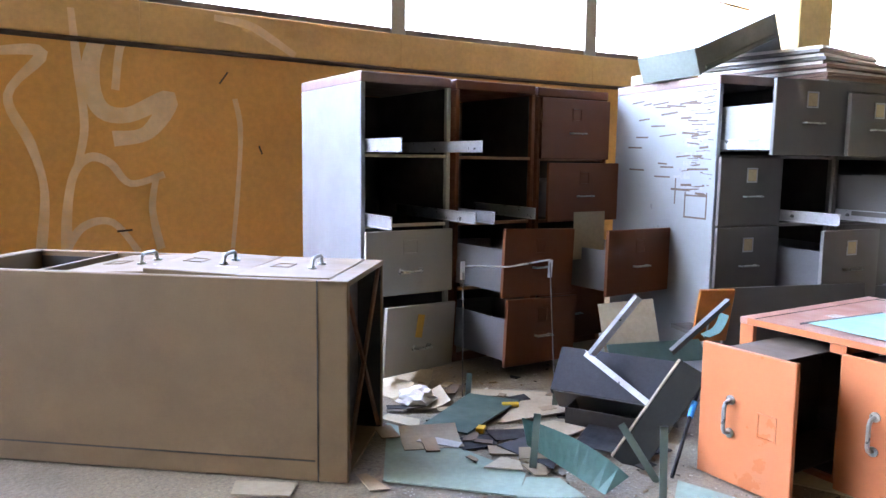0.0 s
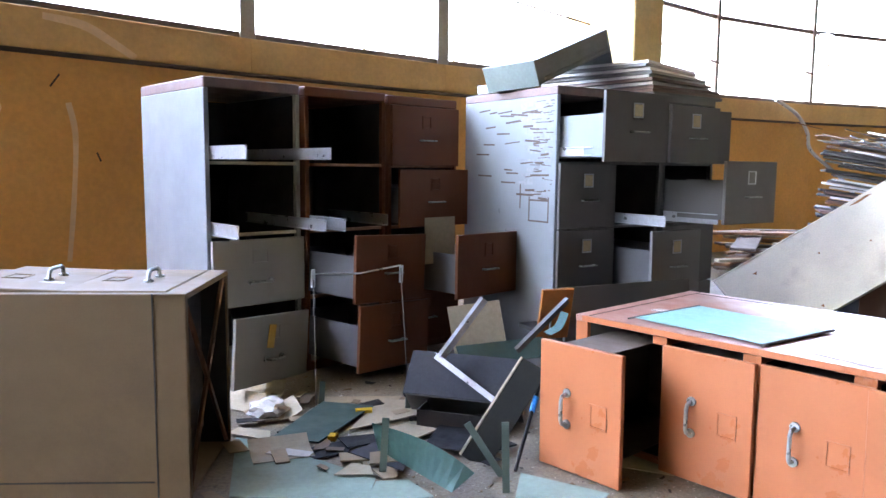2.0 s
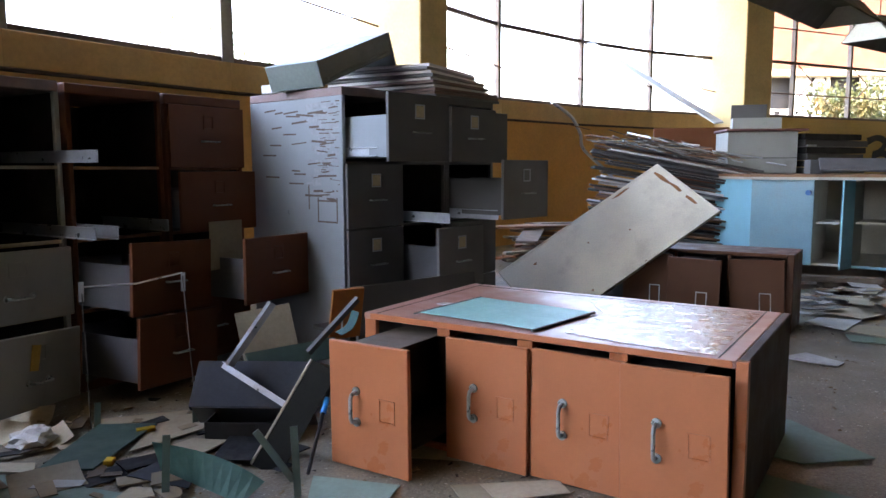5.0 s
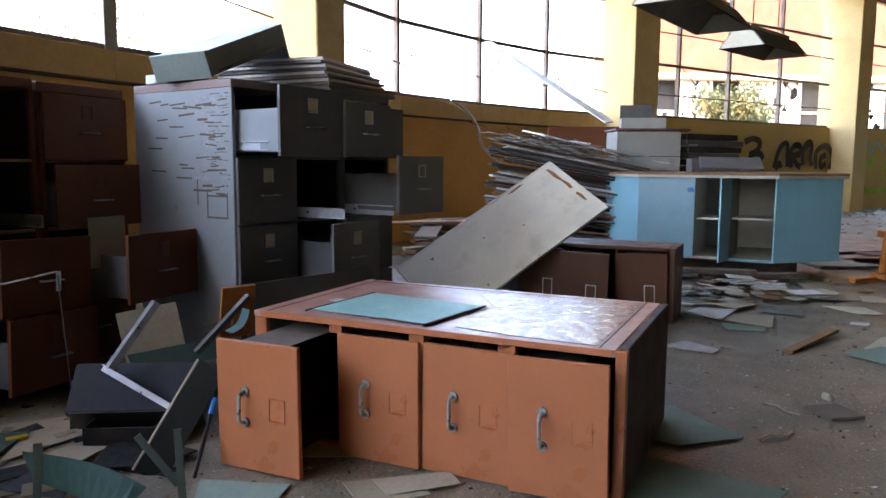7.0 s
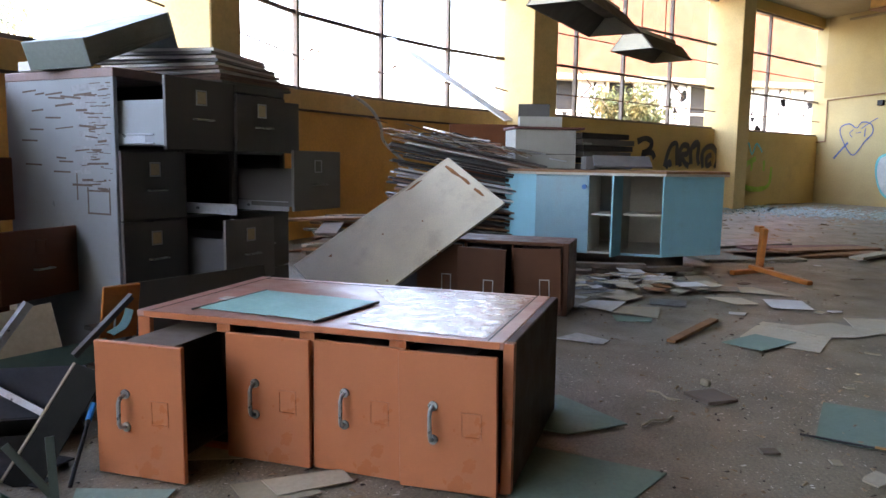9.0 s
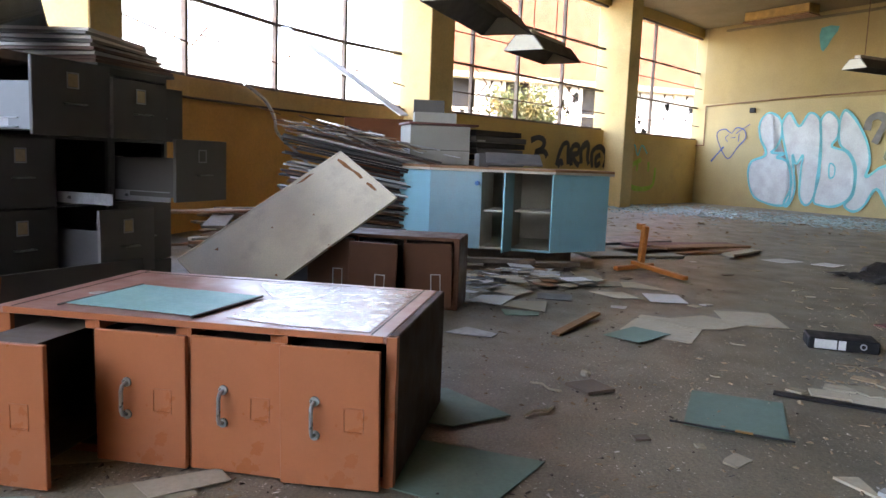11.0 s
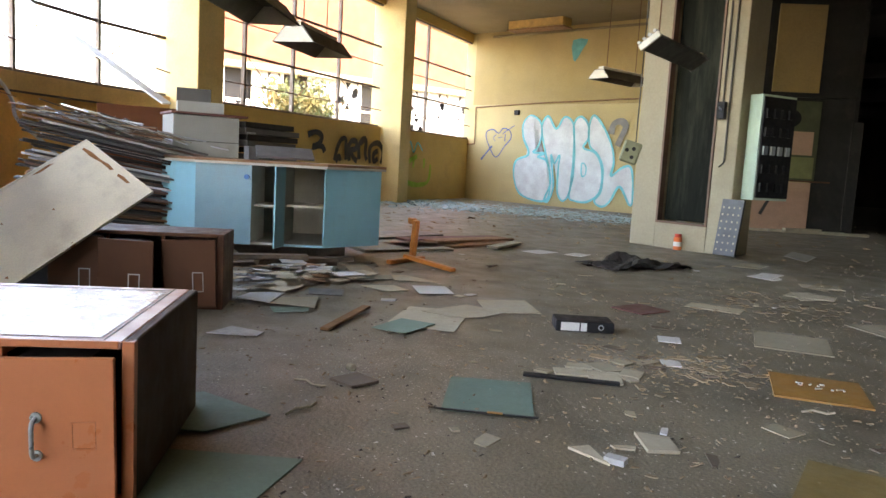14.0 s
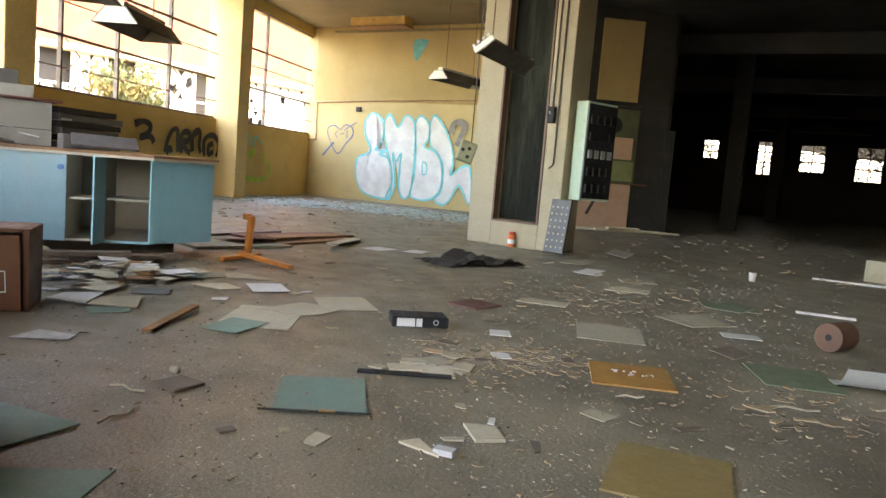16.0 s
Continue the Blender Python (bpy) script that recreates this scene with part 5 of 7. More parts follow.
# bent frame of a hanging-file rack
frame_thing = thing("file_frame", pose(0, 0, 0), "bent hanging-file frame standing on the floor", "frame")
part("top_bar", path_rod([(2.0, 2.10, 0.53), (2.16, 2.00, 0.525), (2.32, 1.92, 0.55)], 0.0035, 6), M_ZINC, frame_thing, "bright zinc bar")
part("leg", rod((1.99, 2.08, 0.0), (2.0, 2.10, 0.53), 0.0024, 6), M_GREYF, frame_thing, "thin dark leg")
part("leg", rod((2.32, 1.92, 0.55), (2.28, 1.84, 0.0), 0.0024, 6), M_GREYF, frame_thing, "thin dark leg")
for (x, y) in ((1.995, 2.095), (2.32, 1.915)):
    solid("frame_hook", box(0.018, 0.003, 0.075, -0.009, 0, -0.07, 0.0008), M_ZINC, pose(x, y, 0.545, 6, 0, -30), "small zinc hook hanging on the frame", "hook", "frame hooks")
# divider sheet standing in the pulled-out brown drawer
board("divider_sheet", (2.70, 2.10, 0.50), (2.89, 2.067, 0.50), (2.66, 2.11, 0.72), 0.002, M_GREYCARD, "grey-olive divider sheet standing in a drawer", "divider", 0)

# ---- the heap of loose steel ----
M_TEALCARD = mat("dark teal card", (0.065, 0.150, 0.135), 0.6, 0, 0.15, 3, 0.03, 60, (0.06, 0.08, 0.07), 0.25, 4)
M_DKTEAL = mat("dark green card", (0.045, 0.085, 0.07), 0.6, 0, 0.2, 4, 0.03, 60, (0.05, 0.05, 0.045), 0.3, 4)
M_DKGREEN = mat("blackish green steel", (0.016, 0.016, 0.012), 0.6, 0, 0.2, 4, 0.03, 90, (0.02, 0.018, 0.016), 0.3, 4, spec=0.1)
M_STEELB = mat("blue-grey sheet steel", (0.060, 0.064, 0.072), 0.75, 0, 0.15, 4, 0.02, 100, (0.05, 0.045, 0.04), 0.25, 4, spec=0.2)
hm, hw, hh, ht = sheet_between((2.096, 1.70, 0.10), (2.265, 1.29, 0.095), (2.206, 1.784, 0.235), 0.004)
g = thing("steel_tray", hm, "blue-grey steel drawer side lying in the heap", "drawer")
part("side", box(hw, hh, 0.004, 0, 0, 0, 0.001), M_STEELB, g)
part("flange", box(0.012, hh, 0.03, -0.012, 0, -0.03, 0.001), M_STEELB, g)
part("base", box(hw, 0.004, 0.26, 0, -0.004, -0.26, 0.001), M_GREYF, g)
lm, lw, lh, lt = sheet_between((1.92, 1.305, 0.012), (2.15, 1.215, 0.31), (1.955, 1.17, 0.0), 0.008)
lean = thing("steel_sheet", lm, "dark green steel sheet with a bare edge, leaning", "sheet")
part("plate", box(lw, lh * 0.75, 0.006, 0, 0, 0, 0.001), M_DKGREEN, lean)
part("edge", box(lw, 0.008, 0.010, 0, -0.009, -0.002, 0.001), M_CARD, lean, "pale bare edge")
solid("thin_rod", rod((2.22, 1.165, 0.29), (1.93, 1.10, 0.01), 0.006, 6), M_BLACK, pose(0, 0, 0), "thin dark rod leaning on the heap", "rod")
solid("blue_tape", rod((2.12, 1.1425, 0.193), (2.08, 1.134, 0.155), 0.010, 8), mat("bright blue tape", (0.02, 0.32, 0.75), 0.4), pose(0, 0, 0), "bright blue tape wound round a rod", "tape")
for a, b, w, lab in (((2.19, 1.62, 0.245), (2.30, 1.50, 0.47), 0.035, "white angle bar sticking up from the heap"), ((2.19, 1.62, 0.25), (2.20, 1.34, 0.12), 0.022, "white angle bar across the heap"), ((2.42, 1.42, 0.26), (2.60, 1.30, 0.45), 0.03, "dark steel channel in the heap")):
    a, b = Vector(a), Vector(b)
    m = axes(a, b - a, (b - a).cross(Vector((0.6, 0.8, 0.0))), (b - a).cross((b - a).cross(Vector((0.6, 0.8, 0.0)))))
    L = [(0, 0), (w, 0), (w, 0.003), (0.003, 0.003), (0.003, w), (0, w)]
    bm = prism(L, 0, (b - a).length)
    bm.transform(pose(0, 0, 0, 0, 0, -90))
    solid("angle_bar", bm, M_GREYF if "dark" in lab else M_ZINC, m, lab, "bar", "angle bars")
board("buff_sheet", (2.32, 1.63, 0.20), (2.50, 1.50, 0.22), (2.36, 1.68, 0.40), 0.003, M_CARD, "buff card sheet propped up in the heap", "sheet", 0)
board("green_sheet", (2.27, 1.56, 0.19), (2.60, 1.36, 0.20), (2.30, 1.62, 0.255), 0.004, M_DKTEAL, "dark green steel sheet lying on the heap", "sheet", 0.001)
om, ow, oh, ot = sheet_between((2.655, 1.465, 0.25), (2.775, 1.385, 0.25), (2.625, 1.425, 0.465), 0.016)
front = thing("orange_panel", om, "orange wooden drawer front standing behind the heap", "panel")
part("board", box(ow, oh, 0.016, 0, 0, 0, 0.002), M_ORWOOD, front)
part("pull", path_rod([(0.04, 0.03, 0.016), (0.04, 0.03, 0.04), (0.04, 0.10, 0.04), (0.04, 0.10, 0.016)], 0.004), M_CHROME, front, "small metal pull")
board("dark_tray", (2.85, 1.45, 0.44), (3.5, 1.12, 0.44), (2.83, 1.42, 0.20), 0.02, M_GREYF, "dark steel drawer lying behind the terracotta cabinet", "drawer")
board("dark_tray", (2.85, 1.47, 0.20), (3.5, 1.14, 0.20), (3.0, 1.75, 0.20), 0.02, M_GREYF, "dark steel drawer base behind the terracotta cabinet", "drawer")
# Near-black tray added where only a dark void lies below the heap.
solid("heap_box", open_tray(0.45, 0.30, 0.06, 0.004), M_INSIDE, pose(2.15, 1.32, 0.01, 0, 0, 20), "near-black tray put in for the dark void under the heap", "tray")
for x, y, tx, ty, h, name in ((1.64, 1.40, -4, 3, 0.19, 1), (1.795, 1.047, 2, -2, 0.22, 2), (1.885, 1.12, -8, -34, 0.20, 3), (2.17, 1.75, 3, 2, 0.12, 4), (2.0, 2.06, 0, 3, 0.10, 5)):
    solid("green_strip", box(0.022, 0.004, h, -0.011, 0, 0, 0.001), M_GREENM, pose(x, y, 0, tx, ty, -50), "narrow green steel strip standing in the rubbish", "strip", "green strips")


def curled_sheet(name, w, d, rise, material, m, label, thick=0.002):
    """A card sheet that curls up along one side."""
    n = 10
    up = [(d * k / n, rise * max(0, k / n - 0.35) ** 2 / 0.42) for k in range(n + 1)]
    bm = prism(up + [(x, z + thick) for x, z in up[::-1]], 0, w)
    return solid(name, bm, material, m, label, "folder", "loose folders")


bm = bmesh.new()
rows = []
for k in range(13):
    u = k / 12
    rows.append((bm.verts.new((1.708 + 0.06 * u * u, 1.509 - 0.366 * u, 0.045 + 0.09 * (1 - u ** 3))), bm.verts.new((1.75 - 0.06 * u, 1.52 - 0.35 * u, 0.004 + 0.025 * (1 - u))), ))
for (a, b), (c, d) in zip(rows, rows[1:]):
    bm.faces.new((a, b, d, c))
bmesh.ops.solidify(bm, geom=bm.faces[:], thickness=0.002)
solid("green_folder", bm, mat("teal card folder", (0.13, 0.27, 0.235), 0.6, 0, 0.15, 3, 0.03, 60, (0.08, 0.12, 0.1), 0.25, 4), pose(0, 0, 0), "teal green folder curled up on the floor", "folder", "loose folders")

curled_sheet("green_folder", 0.06, 0.10, 0.05, M_TEALCARD, pose(2.55, 1.33, 0.30, 0, -20, -30), "teal green folder stuck in the heap")
# card on the terracotta cabinet
top_m = axes((2.335, 1.115, 0.450), (-0.178, -0.984, 0), (0.984, -0.178, 0), (0, 0, 1))


def flat_sheet(name, points, thick, material, m, label, category, group=""):
    bm = prism(points, 0, thick)
    bm.transform(pose(0, 0, thick, -90, 0, 0))
    bmesh.ops.recalc_face_normals(bm, faces=bm.faces[:])
    return solid(name, bm, material, m, label, category, group)


card = thing("turquoise_folder", top_m, "pale turquoise hanging folder lying open on the fallen cabinet", "folder")


def leaf(points, thick, lift):
    bm = prism(points, 0, thick)
    bm.transform(pose(0, 0, lift + thick, -90, 0, 0))
    bmesh.ops.recalc_face_normals(bm, faces=bm.faces[:])
    return bm


part("leaf", leaf([(0.19, 0.08), (0.465, 0.06), (0.462, 0.425), (0.222, 0.454)], 0.002, 0.003), M_BLUECARD, card)
part("leaf", leaf([(0.469, 0.06), (0.648, 0.034), (0.703, 0.39), (0.466, 0.425)], 0.002, 0.005), M_BLUECARD, card)
part("rail", rod((0.183, 0.05, 0.004), (0.218, 0.46, 0.004), 0.0035, 6), M_GREYF, card, "dark metal rail")
part("rail", rod((0.652, 0.02, 0.005), (0.711, 0.40, 0.005), 0.0045, 6), M_GREYF, card, "dark metal rail")
flat_sheet("paper_scrap", [(0.14, 0.26), (0.19, 0.25), (0.20, 0.30), (0.15, 0.30)], 0.003, M_PAPER, top_m, "white paper scrap on the fallen cabinet", "paper")
M_FILM = mat("glossy wrinkled film", (0.33, 0.155, 0.105), 0.27, 0, 0.15, 8, 0.55, 34, (0.42, 0.33, 0.29), 0.4, 7, spec=0.5)
flat_sheet("plastic_film", [(0.74, 0.07), (0.95, 0.035), (1.20, 0.03), (1.20, 0.35), (1.20, 0.70), (0.90, 0.71), (0.58, 0.66), (0.74, 0.42)], 0.0004, M_FILM, top_m, "glossy wrinkled film lying on the fallen cabinet", "film")
folder_in_tan = board("folded_card", (0.98, 2.05, 0.59), (0.80, 2.26, 0.59), (1.03, 2.10, 0.615), 0.02, M_PAPER, "white card file in the fallen cabinet", "folder")


# ---- flat litter placed one by one ----
def litter(name, x, y, w, h, ang, material, label, category="sheet", thick=0.003, z=0.0, tilt=0.0, ragged=0.12, seed=0):
    r = random.Random(seed * 77 + int(x * 100) + int(y * 1000))
    pts = []
    torn = r.randrange(4) if ragged >= 0.2 and r.random() < 0.55 else -1
    for i, (sx, sy) in enumerate(((-1, -1), (1, -1), (1, 1), (-1, 1))):
        cut = r.uniform(0.3, 0.9) if i == torn else 0.0
        cx, cy = sx * (1 + r.uniform(-ragged, ragged) * 0.5), sy * (1 + r.uniform(-ragged, ragged) * 0.5)
        if cut:
            ends = [(cx - sx * cut * r.uniform(0.4, 1.3), cy), (cx - sx * cut * 0.4, cy - sy * cut * 0.35), (cx, cy - sy * cut * r.uniform(0.4, 1.3))]
            pts += ends if sx * sy < 0 else ends[::-1]
        else:
            pts.append((cx, cy))
    pts = [(a * w / 2, b * h / 2) for a, b in pts]
    return flat_sheet(name, pts, thick, material, pose(x, y, z + 0.002, tilt, tilt * 0.6, ang), label, category, "litter")


M_GREENB = mat("olive green board", (0.125, 0.165, 0.095), 0.6, 0, 0.2, 4, 0.03, 60, (0.12, 0.1, 0.07), 0.35, 5)
M_PLASTERF = mat("grey plaster flake", (0.45, 0.44, 0.42), 0.8, 0, 0.2, 20)
M_MAROON = mat("maroon board", (0.15, 0.055, 0.045), 0.6)
M_OLIVEB = mat("olive brown board", (0.24, 0.17, 0.06), 0.55, 0, 0.2, 4)
M_OCHREB = mat("ochre veneer board", (0.40, 0.20, 0.05), 0.5, 0, 0.2, 5)
litter("green_folder", 2.864, -1.457, 0.46, 0.36, -22, M_GREENCARD, "faded green folder lying on the floor", "folder", 0.004, ragged=0.05)
litter("buff_card", 4.734, -2.297, 0.46, 0.37, -8, M_CARD, "buff card sheet on the floor", thick=0.004)
litter("buff_card", 4.394, -1.637, 0.60, 0.42, -28, M_CARD, "large buff card sheet on the floor", thick=0.003, ragged=0.3)
litter("buff_card", 4.544, -1.927, 0.42, 0.36, -60, M_CARD, "creased buff card sheet on the floor", thick=0.003, z=0.004, ragged=0.3)
litter("green_card", 4.144, -1.407, 0.34, 0.23, -46, M_GREENCARD, "green card lying on buff sheets", z=0.008)
solid("wood_strip", box(0.62, 0.055, 0.018, -0.31, -0.027, 0, 0.003), mat("worn brown lath", (0.27, 0.13, 0.048), 0.7, 0, 0.3, 10, 0.1, 80), pose(4.344, -1.107, 0.012, 0, -2, -33), "brown wooden strip on the floor", "strip")
litter("maroon_board", 4.614, -3.277, 0.32, 0.28, -70, M_MAROON, "maroon board on the floor", "board", 0.008)
litter("grey_card", 3.614, -3.697, 0.425, 0.50, 50, M_GREYCARD, "buff-grey card sheet on the floor", thick=0.004, ragged=0.05)
litter("ochre_board", 2.754, -3.067, 0.44, 0.40, -38, M_OCHREB, "ochre veneer board on the floor", "board", 0.008, ragged=0.06)
litter("olive_board", 1.737, -2.274, 0.48, 0.39, -50, M_OLIVEB, "olive brown board on the floor", "board", 0.008, ragged=0.03)
solid("dark_strip", box(0.44, 0.045, 0.012, -0.22, -0.022, 0, 0.002), M_BLACK, pose(3.044, -1.927, 0.002, 0, 0, -118), "dark strip on the floor", "strip")
litter("white_tile", 3.154, -1.987, 0.11, 0.16, -20, M_CARD, "broken white tile on the floor", "tile", 0.008)
litter("white_tile", 3.054, -2.107, 0.20, 0.15, -25, M_CARD, "broken pale tile on the floor", "tile", 0.008)
litter("grey_tile", 3.134, -0.937, 0.15, 0.15, -62, M_PALLET, "broken grey-brown tile on the floor", "tile", 0.012)
solid("stone_chip", box(0.05, 0.03, 0.03, 0, 0, 0, 0.008), M_GREYCARD, pose(3.294, -0.977, 0.001, 0, 0, 30), "small grey stone chip on the floor", "stone")
flat_sheet("grey_sheet", [(3.044, -0.317), (2.744, -0.557), (2.604, -0.337), (2.674, -0.137), (2.974, -0.077)], 0.004, M_GREENCARD, pose(0, 0, 0.006), "grey-green sheet by the fallen cabinet", "sheet", "litter")
flat_sheet("teal_sheet", [(2.329, -0.629), (2.494, -0.177), (2.15, -0.05), (1.974, -0.407)][::-1], 0.004, M_GREENCARD, pose(0, 0, 0.002), "teal green sheet by the fallen cabinet", "sheet", "litter")
litter("green_board", 2.494, -3.997, 0.40, 0.46, -128, M_GREENB, "dark green board on the floor", "board", 0.006)
litter("white_paper", 7.96, -4.00, 0.36, 0.26, -60, M_PAPER, "white paper on the floor")
litter("white_paper", 7.75, -4.40, 0.30, 0.22, -50, M_PAPER, "white paper on the floor")
litter("white_paper", 5.354, -1.927, 0.34, 0.26, -4, M_PAPER, "white paper on the floor", z=0.006)
litter("white_paper", 3.744, -2.927, 0.16, 0.13, -30, M_PAPER, "white paper scrap on the floor")
litter("white_paper", 6.184, -5.747, 0.42, 0.28, -60, M_PAPER, "white paper on the floor", tilt=2)


M_PALEGREEN = mat("pale green card", (0.235, 0.33, 0.27), 0.7, 0, 0.15, 3, 0.04, 60, (0.16, 0.17, 0.13), 0.35, 4)
M_BUFFDARK = mat("dusty buff card", (0.40, 0.34, 0.24), 0.85, 0, 0.15, 4, 0.06, 60, (0.2, 0.15, 0.09), 0.35, 5)
flat_sheet("pale_green_folder", [(1.56, 2.02), (1.59, 1.88), (1.62, 1.41), (1.49, 1.32), (1.26, 1.65)], 0.004, M_PALEGREEN, pose(0, 0, 0.004), "pale green folder lying on the floor", "folder", "litter")
flat_sheet("pale_green_folder", [(1.47, 1.31), (1.59, 1.38), (1.66, 1.31), (1.62, 1.18)], 0.003, M_PALEGREEN, pose(0, 0, 0.012), "pale green folder beside the heap", "folder", "litter")
flat_sheet("dark_green_folder", [(1.62, 1.9), (1.69, 1.74), (2.09, 1.86), (2.0, 2.05)], 0.006, M_DKTEAL, pose(0, 0, 0.014), "dark green folder lying on the floor", "folder", "litter")
flat_sheet("paper_strip", [(1.52, 1.81), (1.59, 1.68), (1.63, 1.7), (1.58, 1.83)], 0.002, M_PAPER, pose(0, 0, 0.012), "white paper strip on the green folder", "paper", "litter")
flat_sheet("paper_strip", [(2.06, 2.13), (2.01, 2.06), (2.21, 1.84), (2.28, 1.88)], 0.002, M_BUFFDARK, pose(0, 0, 0.006), "long pale card strip on the floor", "paper", "litter")
flat_sheet("buff_card", [(1.86, 1.76), (2.19, 1.66), (2.31, 1.79), (2.14, 1.9)], 0.003, M_BUFFDARK, pose(0, 0, 0.008), "buff folder lying by the heap", "folder", "litter")
flat_sheet("buff_card", [(1.81, 1.7), (2.03, 1.64), (2.06, 1.51), (1.78, 1.52)], 0.003, M_BUFFDARK, pose(0, 0, 0.012), "creased buff folder by the heap", "folder", "litter")
flat_sheet("silver_sheet", [(1.69, 1.6), (1.82, 1.59), (1.81, 1.42), (1.69, 1.36)], 0.002, M_STEELB, pose(0, 0, 0.018), "blue-grey sheet lying by the curled folder", "sheet", "litter")
flat_sheet("brown_paper", [(1.76, 2.27), (1.87, 2.29), (2.0, 2.15), (1.73, 2.19)], 0.003, M_SCRAP, pose(0, 0, 0.006), "torn brown wrapping paper on the floor", "paper", "litter")
flat_sheet("brown_paper", [(1.56, 2.07), (1.62, 2.09), (1.67, 1.97), (1.61, 1.9)], 0.003, M_CARD, pose(0, 0, 0.008), "torn brown paper on the floor", "paper", "litter")
flat_sheet("brown_paper", [(1.54, 1.51), (1.64, 1.53), (1.66, 1.47), (1.62, 1.42)], 0.003, M_CARD, pose(0, 0, 0.014), "crumpled brown paper on the floor", "paper", "litter")
flat_sheet("black_folder", [(2.08, 1.52), (2.28, 1.47), (1.94, 1.3), (1.87, 1.43)], 0.003, M_BLACK, pose(0, 0, 0.02), "black folder under the heap", "folder", "litter")
flat_sheet("black_folder", [(1.62, 1.76), (1.82, 1.69), (1.71, 1.62), (1.6, 1.66)], 0.003, M_BLACK, pose(0, 0, 0.006), "black folder under loose sheets", "folder", "litter")
flat_sheet("brown_paper", [(0.93, 1.93), (1.06, 1.8), (1.0, 1.74), (0.88, 1.86)], 0.003, M_CARD, pose(0, 0, 0.004), "torn brown paper by the fallen cabinet", "paper", "litter")
flat_sheet("brown_paper", [(1.22, 1.73), (1.25, 1.72), (1.24, 1.59), (1.19, 1.62)], 0.003, M_SCRAP, pose(0, 0, 0.006), "torn brown paper by the fallen cabinet", "paper", "litter")
flat_sheet("pale_green_folder", [(1.93, 1.08), (1.97, 0.80), (1.86, 0.79), (1.77, 1.0)], 0.003, M_PALEGREEN, pose(0, 0, 0.006), "pale green folder by the open drawer", "folder", "litter")
flat_sheet("buff_card", [(2.062, 0.577), (2.183, 0.365), (2.106, 0.311), (1.977, 0.497)], 0.003, M_CARD, pose(0, 0, 0.009), "buff card file by the fallen cabinet", "folder", "litter")
flat_sheet("buff_card", [(2.03, 0.66), (2.14, 0.47), (2.02, 0.38), (1.90, 0.55)], 0.003, M_GREYCARD, pose(0, 0, 0.004), "buff card file by the fallen cabinet", "folder", "litter")
flat_sheet("buff_card", [(2.35, 0.98), (2.42, 0.72), (2.22, 0.70), (2.16, 0.93)], 0.003, M_CARD, pose(0, 0, 0.004), "buff card under the open drawer", "folder", "litter")

# crumpled white paper
bm = bmesh.new()
bmesh.ops.create_icosphere(bm, subdivisions=3, radius=0.07)
for v in bm.verts:
    v.co *= 1 + 0.45 * noise.noise(v.co * 28)
    v.co.z = max(-0.03, v.co.z * 0.5)
solid("crumpled_paper", bm, M_PAPER, pose(1.78, 2.12, 0.035), "crumpled white paper on the floor", "paper")
solid("yellow_pen", rod((2.05, 1.83, 0.018), (2.0, 1.87, 0.018), 0.012, 6), mat("yellow plastic", (0.7, 0.45, 0.03), 0.4), pose(0, 0, 0), "yellow plastic clip on the floor", "clip")
solid("yellow_clip", box(0.04, 0.03, 0.02, 0, 0, 0, 0.003), mat("yellow clip", (0.7, 0.45, 0.03), 0.4), pose(1.75, 1.72, 0.006, 0, 0, 30), "yellow plastic clip on the floor", "clip")

# more flat pieces
litter("grey_card", 3.844, -4.747, 0.42, 0.40, -97, M_GREYCARD, "buff-grey card sheet on the floor", thick=0.004, ragged=0.08)
litter("brown_card", 4.654, -3.937, 0.40, 0.22, -140, M_CARD, "brown card on the floor", thick=0.004, ragged=0.1)
litter("white_paper", 3.364, -4.657, 0.26, 0.16, -128, M_PAPER, "white paper strip on the floor", ragged=0.06)
litter("buff_card", 5.124, -5.277, 0.38, 0.34, 40, M_CARD, "small buff card on the floor", thick=0.006, tilt=1.5)
litter("buff_card", 5.594, -5.857, 0.36, 0.30, 55, M_CARD, "small buff card on the floor", thick=0.006, tilt=1.5)
litter("green_card", 4.274, -5.657, 0.46, 0.36, 50, M_GREENB, "dull green card on the floor")
solid("white_batten", box(0.92, 0.06, 0.02, -0.46, -0.03, 0, 0.003), M_STRIPW, pose(5.394, -9.277, 0.002, 0, 0, -150), "white batten on the floor", "batten")
solid("white_batten", box(0.46, 0.05, 0.02, -0.23, -0.025, 0, 0.003), M_STRIPW, pose(3.824, -6.307, 0.002, 0, 0, -142), "white batten on the floor", "batten")
solid("folder_stick", box(0.43, 0.010, 0.006, 0, -0.005, 0, 0.001), M_BLACK, pose(2.744, -1.157, 0.007, 0, 0, -114.7), "thin dark hanging rail along the folder's edge", "rail")
solid("yellow_clip", box(0.06, 0.012, 0.006, -0.03, -0.006, 0, 0.001), M_OCHREB, pose(2.629, -1.392, 0.013, 0, 0, -114.7), "small olive plastic tab on the rail", "clip")
for k in range(9):
    x, y = 2.82 + 0.05 * math.sin(k * 2.3) - 0.012 * k, -3.02 - 0.018 * k
    litter("plaster_flake", x, y, 0.022 + 0.010 * math.sin(k), 0.009, 40 * k, M_PLASTERF, "grey plaster flake on the ochre board", "flake", 0.006, 0.009, 2.0, 0.4, k)
flat_sheet("plaster_piece", [(2.374, -1.847), (2.304, -1.947), (2.174, -1.907), (2.204, -1.797)], 0.012, M_CARD, pose(0, 0, 0.001), "broken pale plaster piece on the floor", "plaster", "litter")
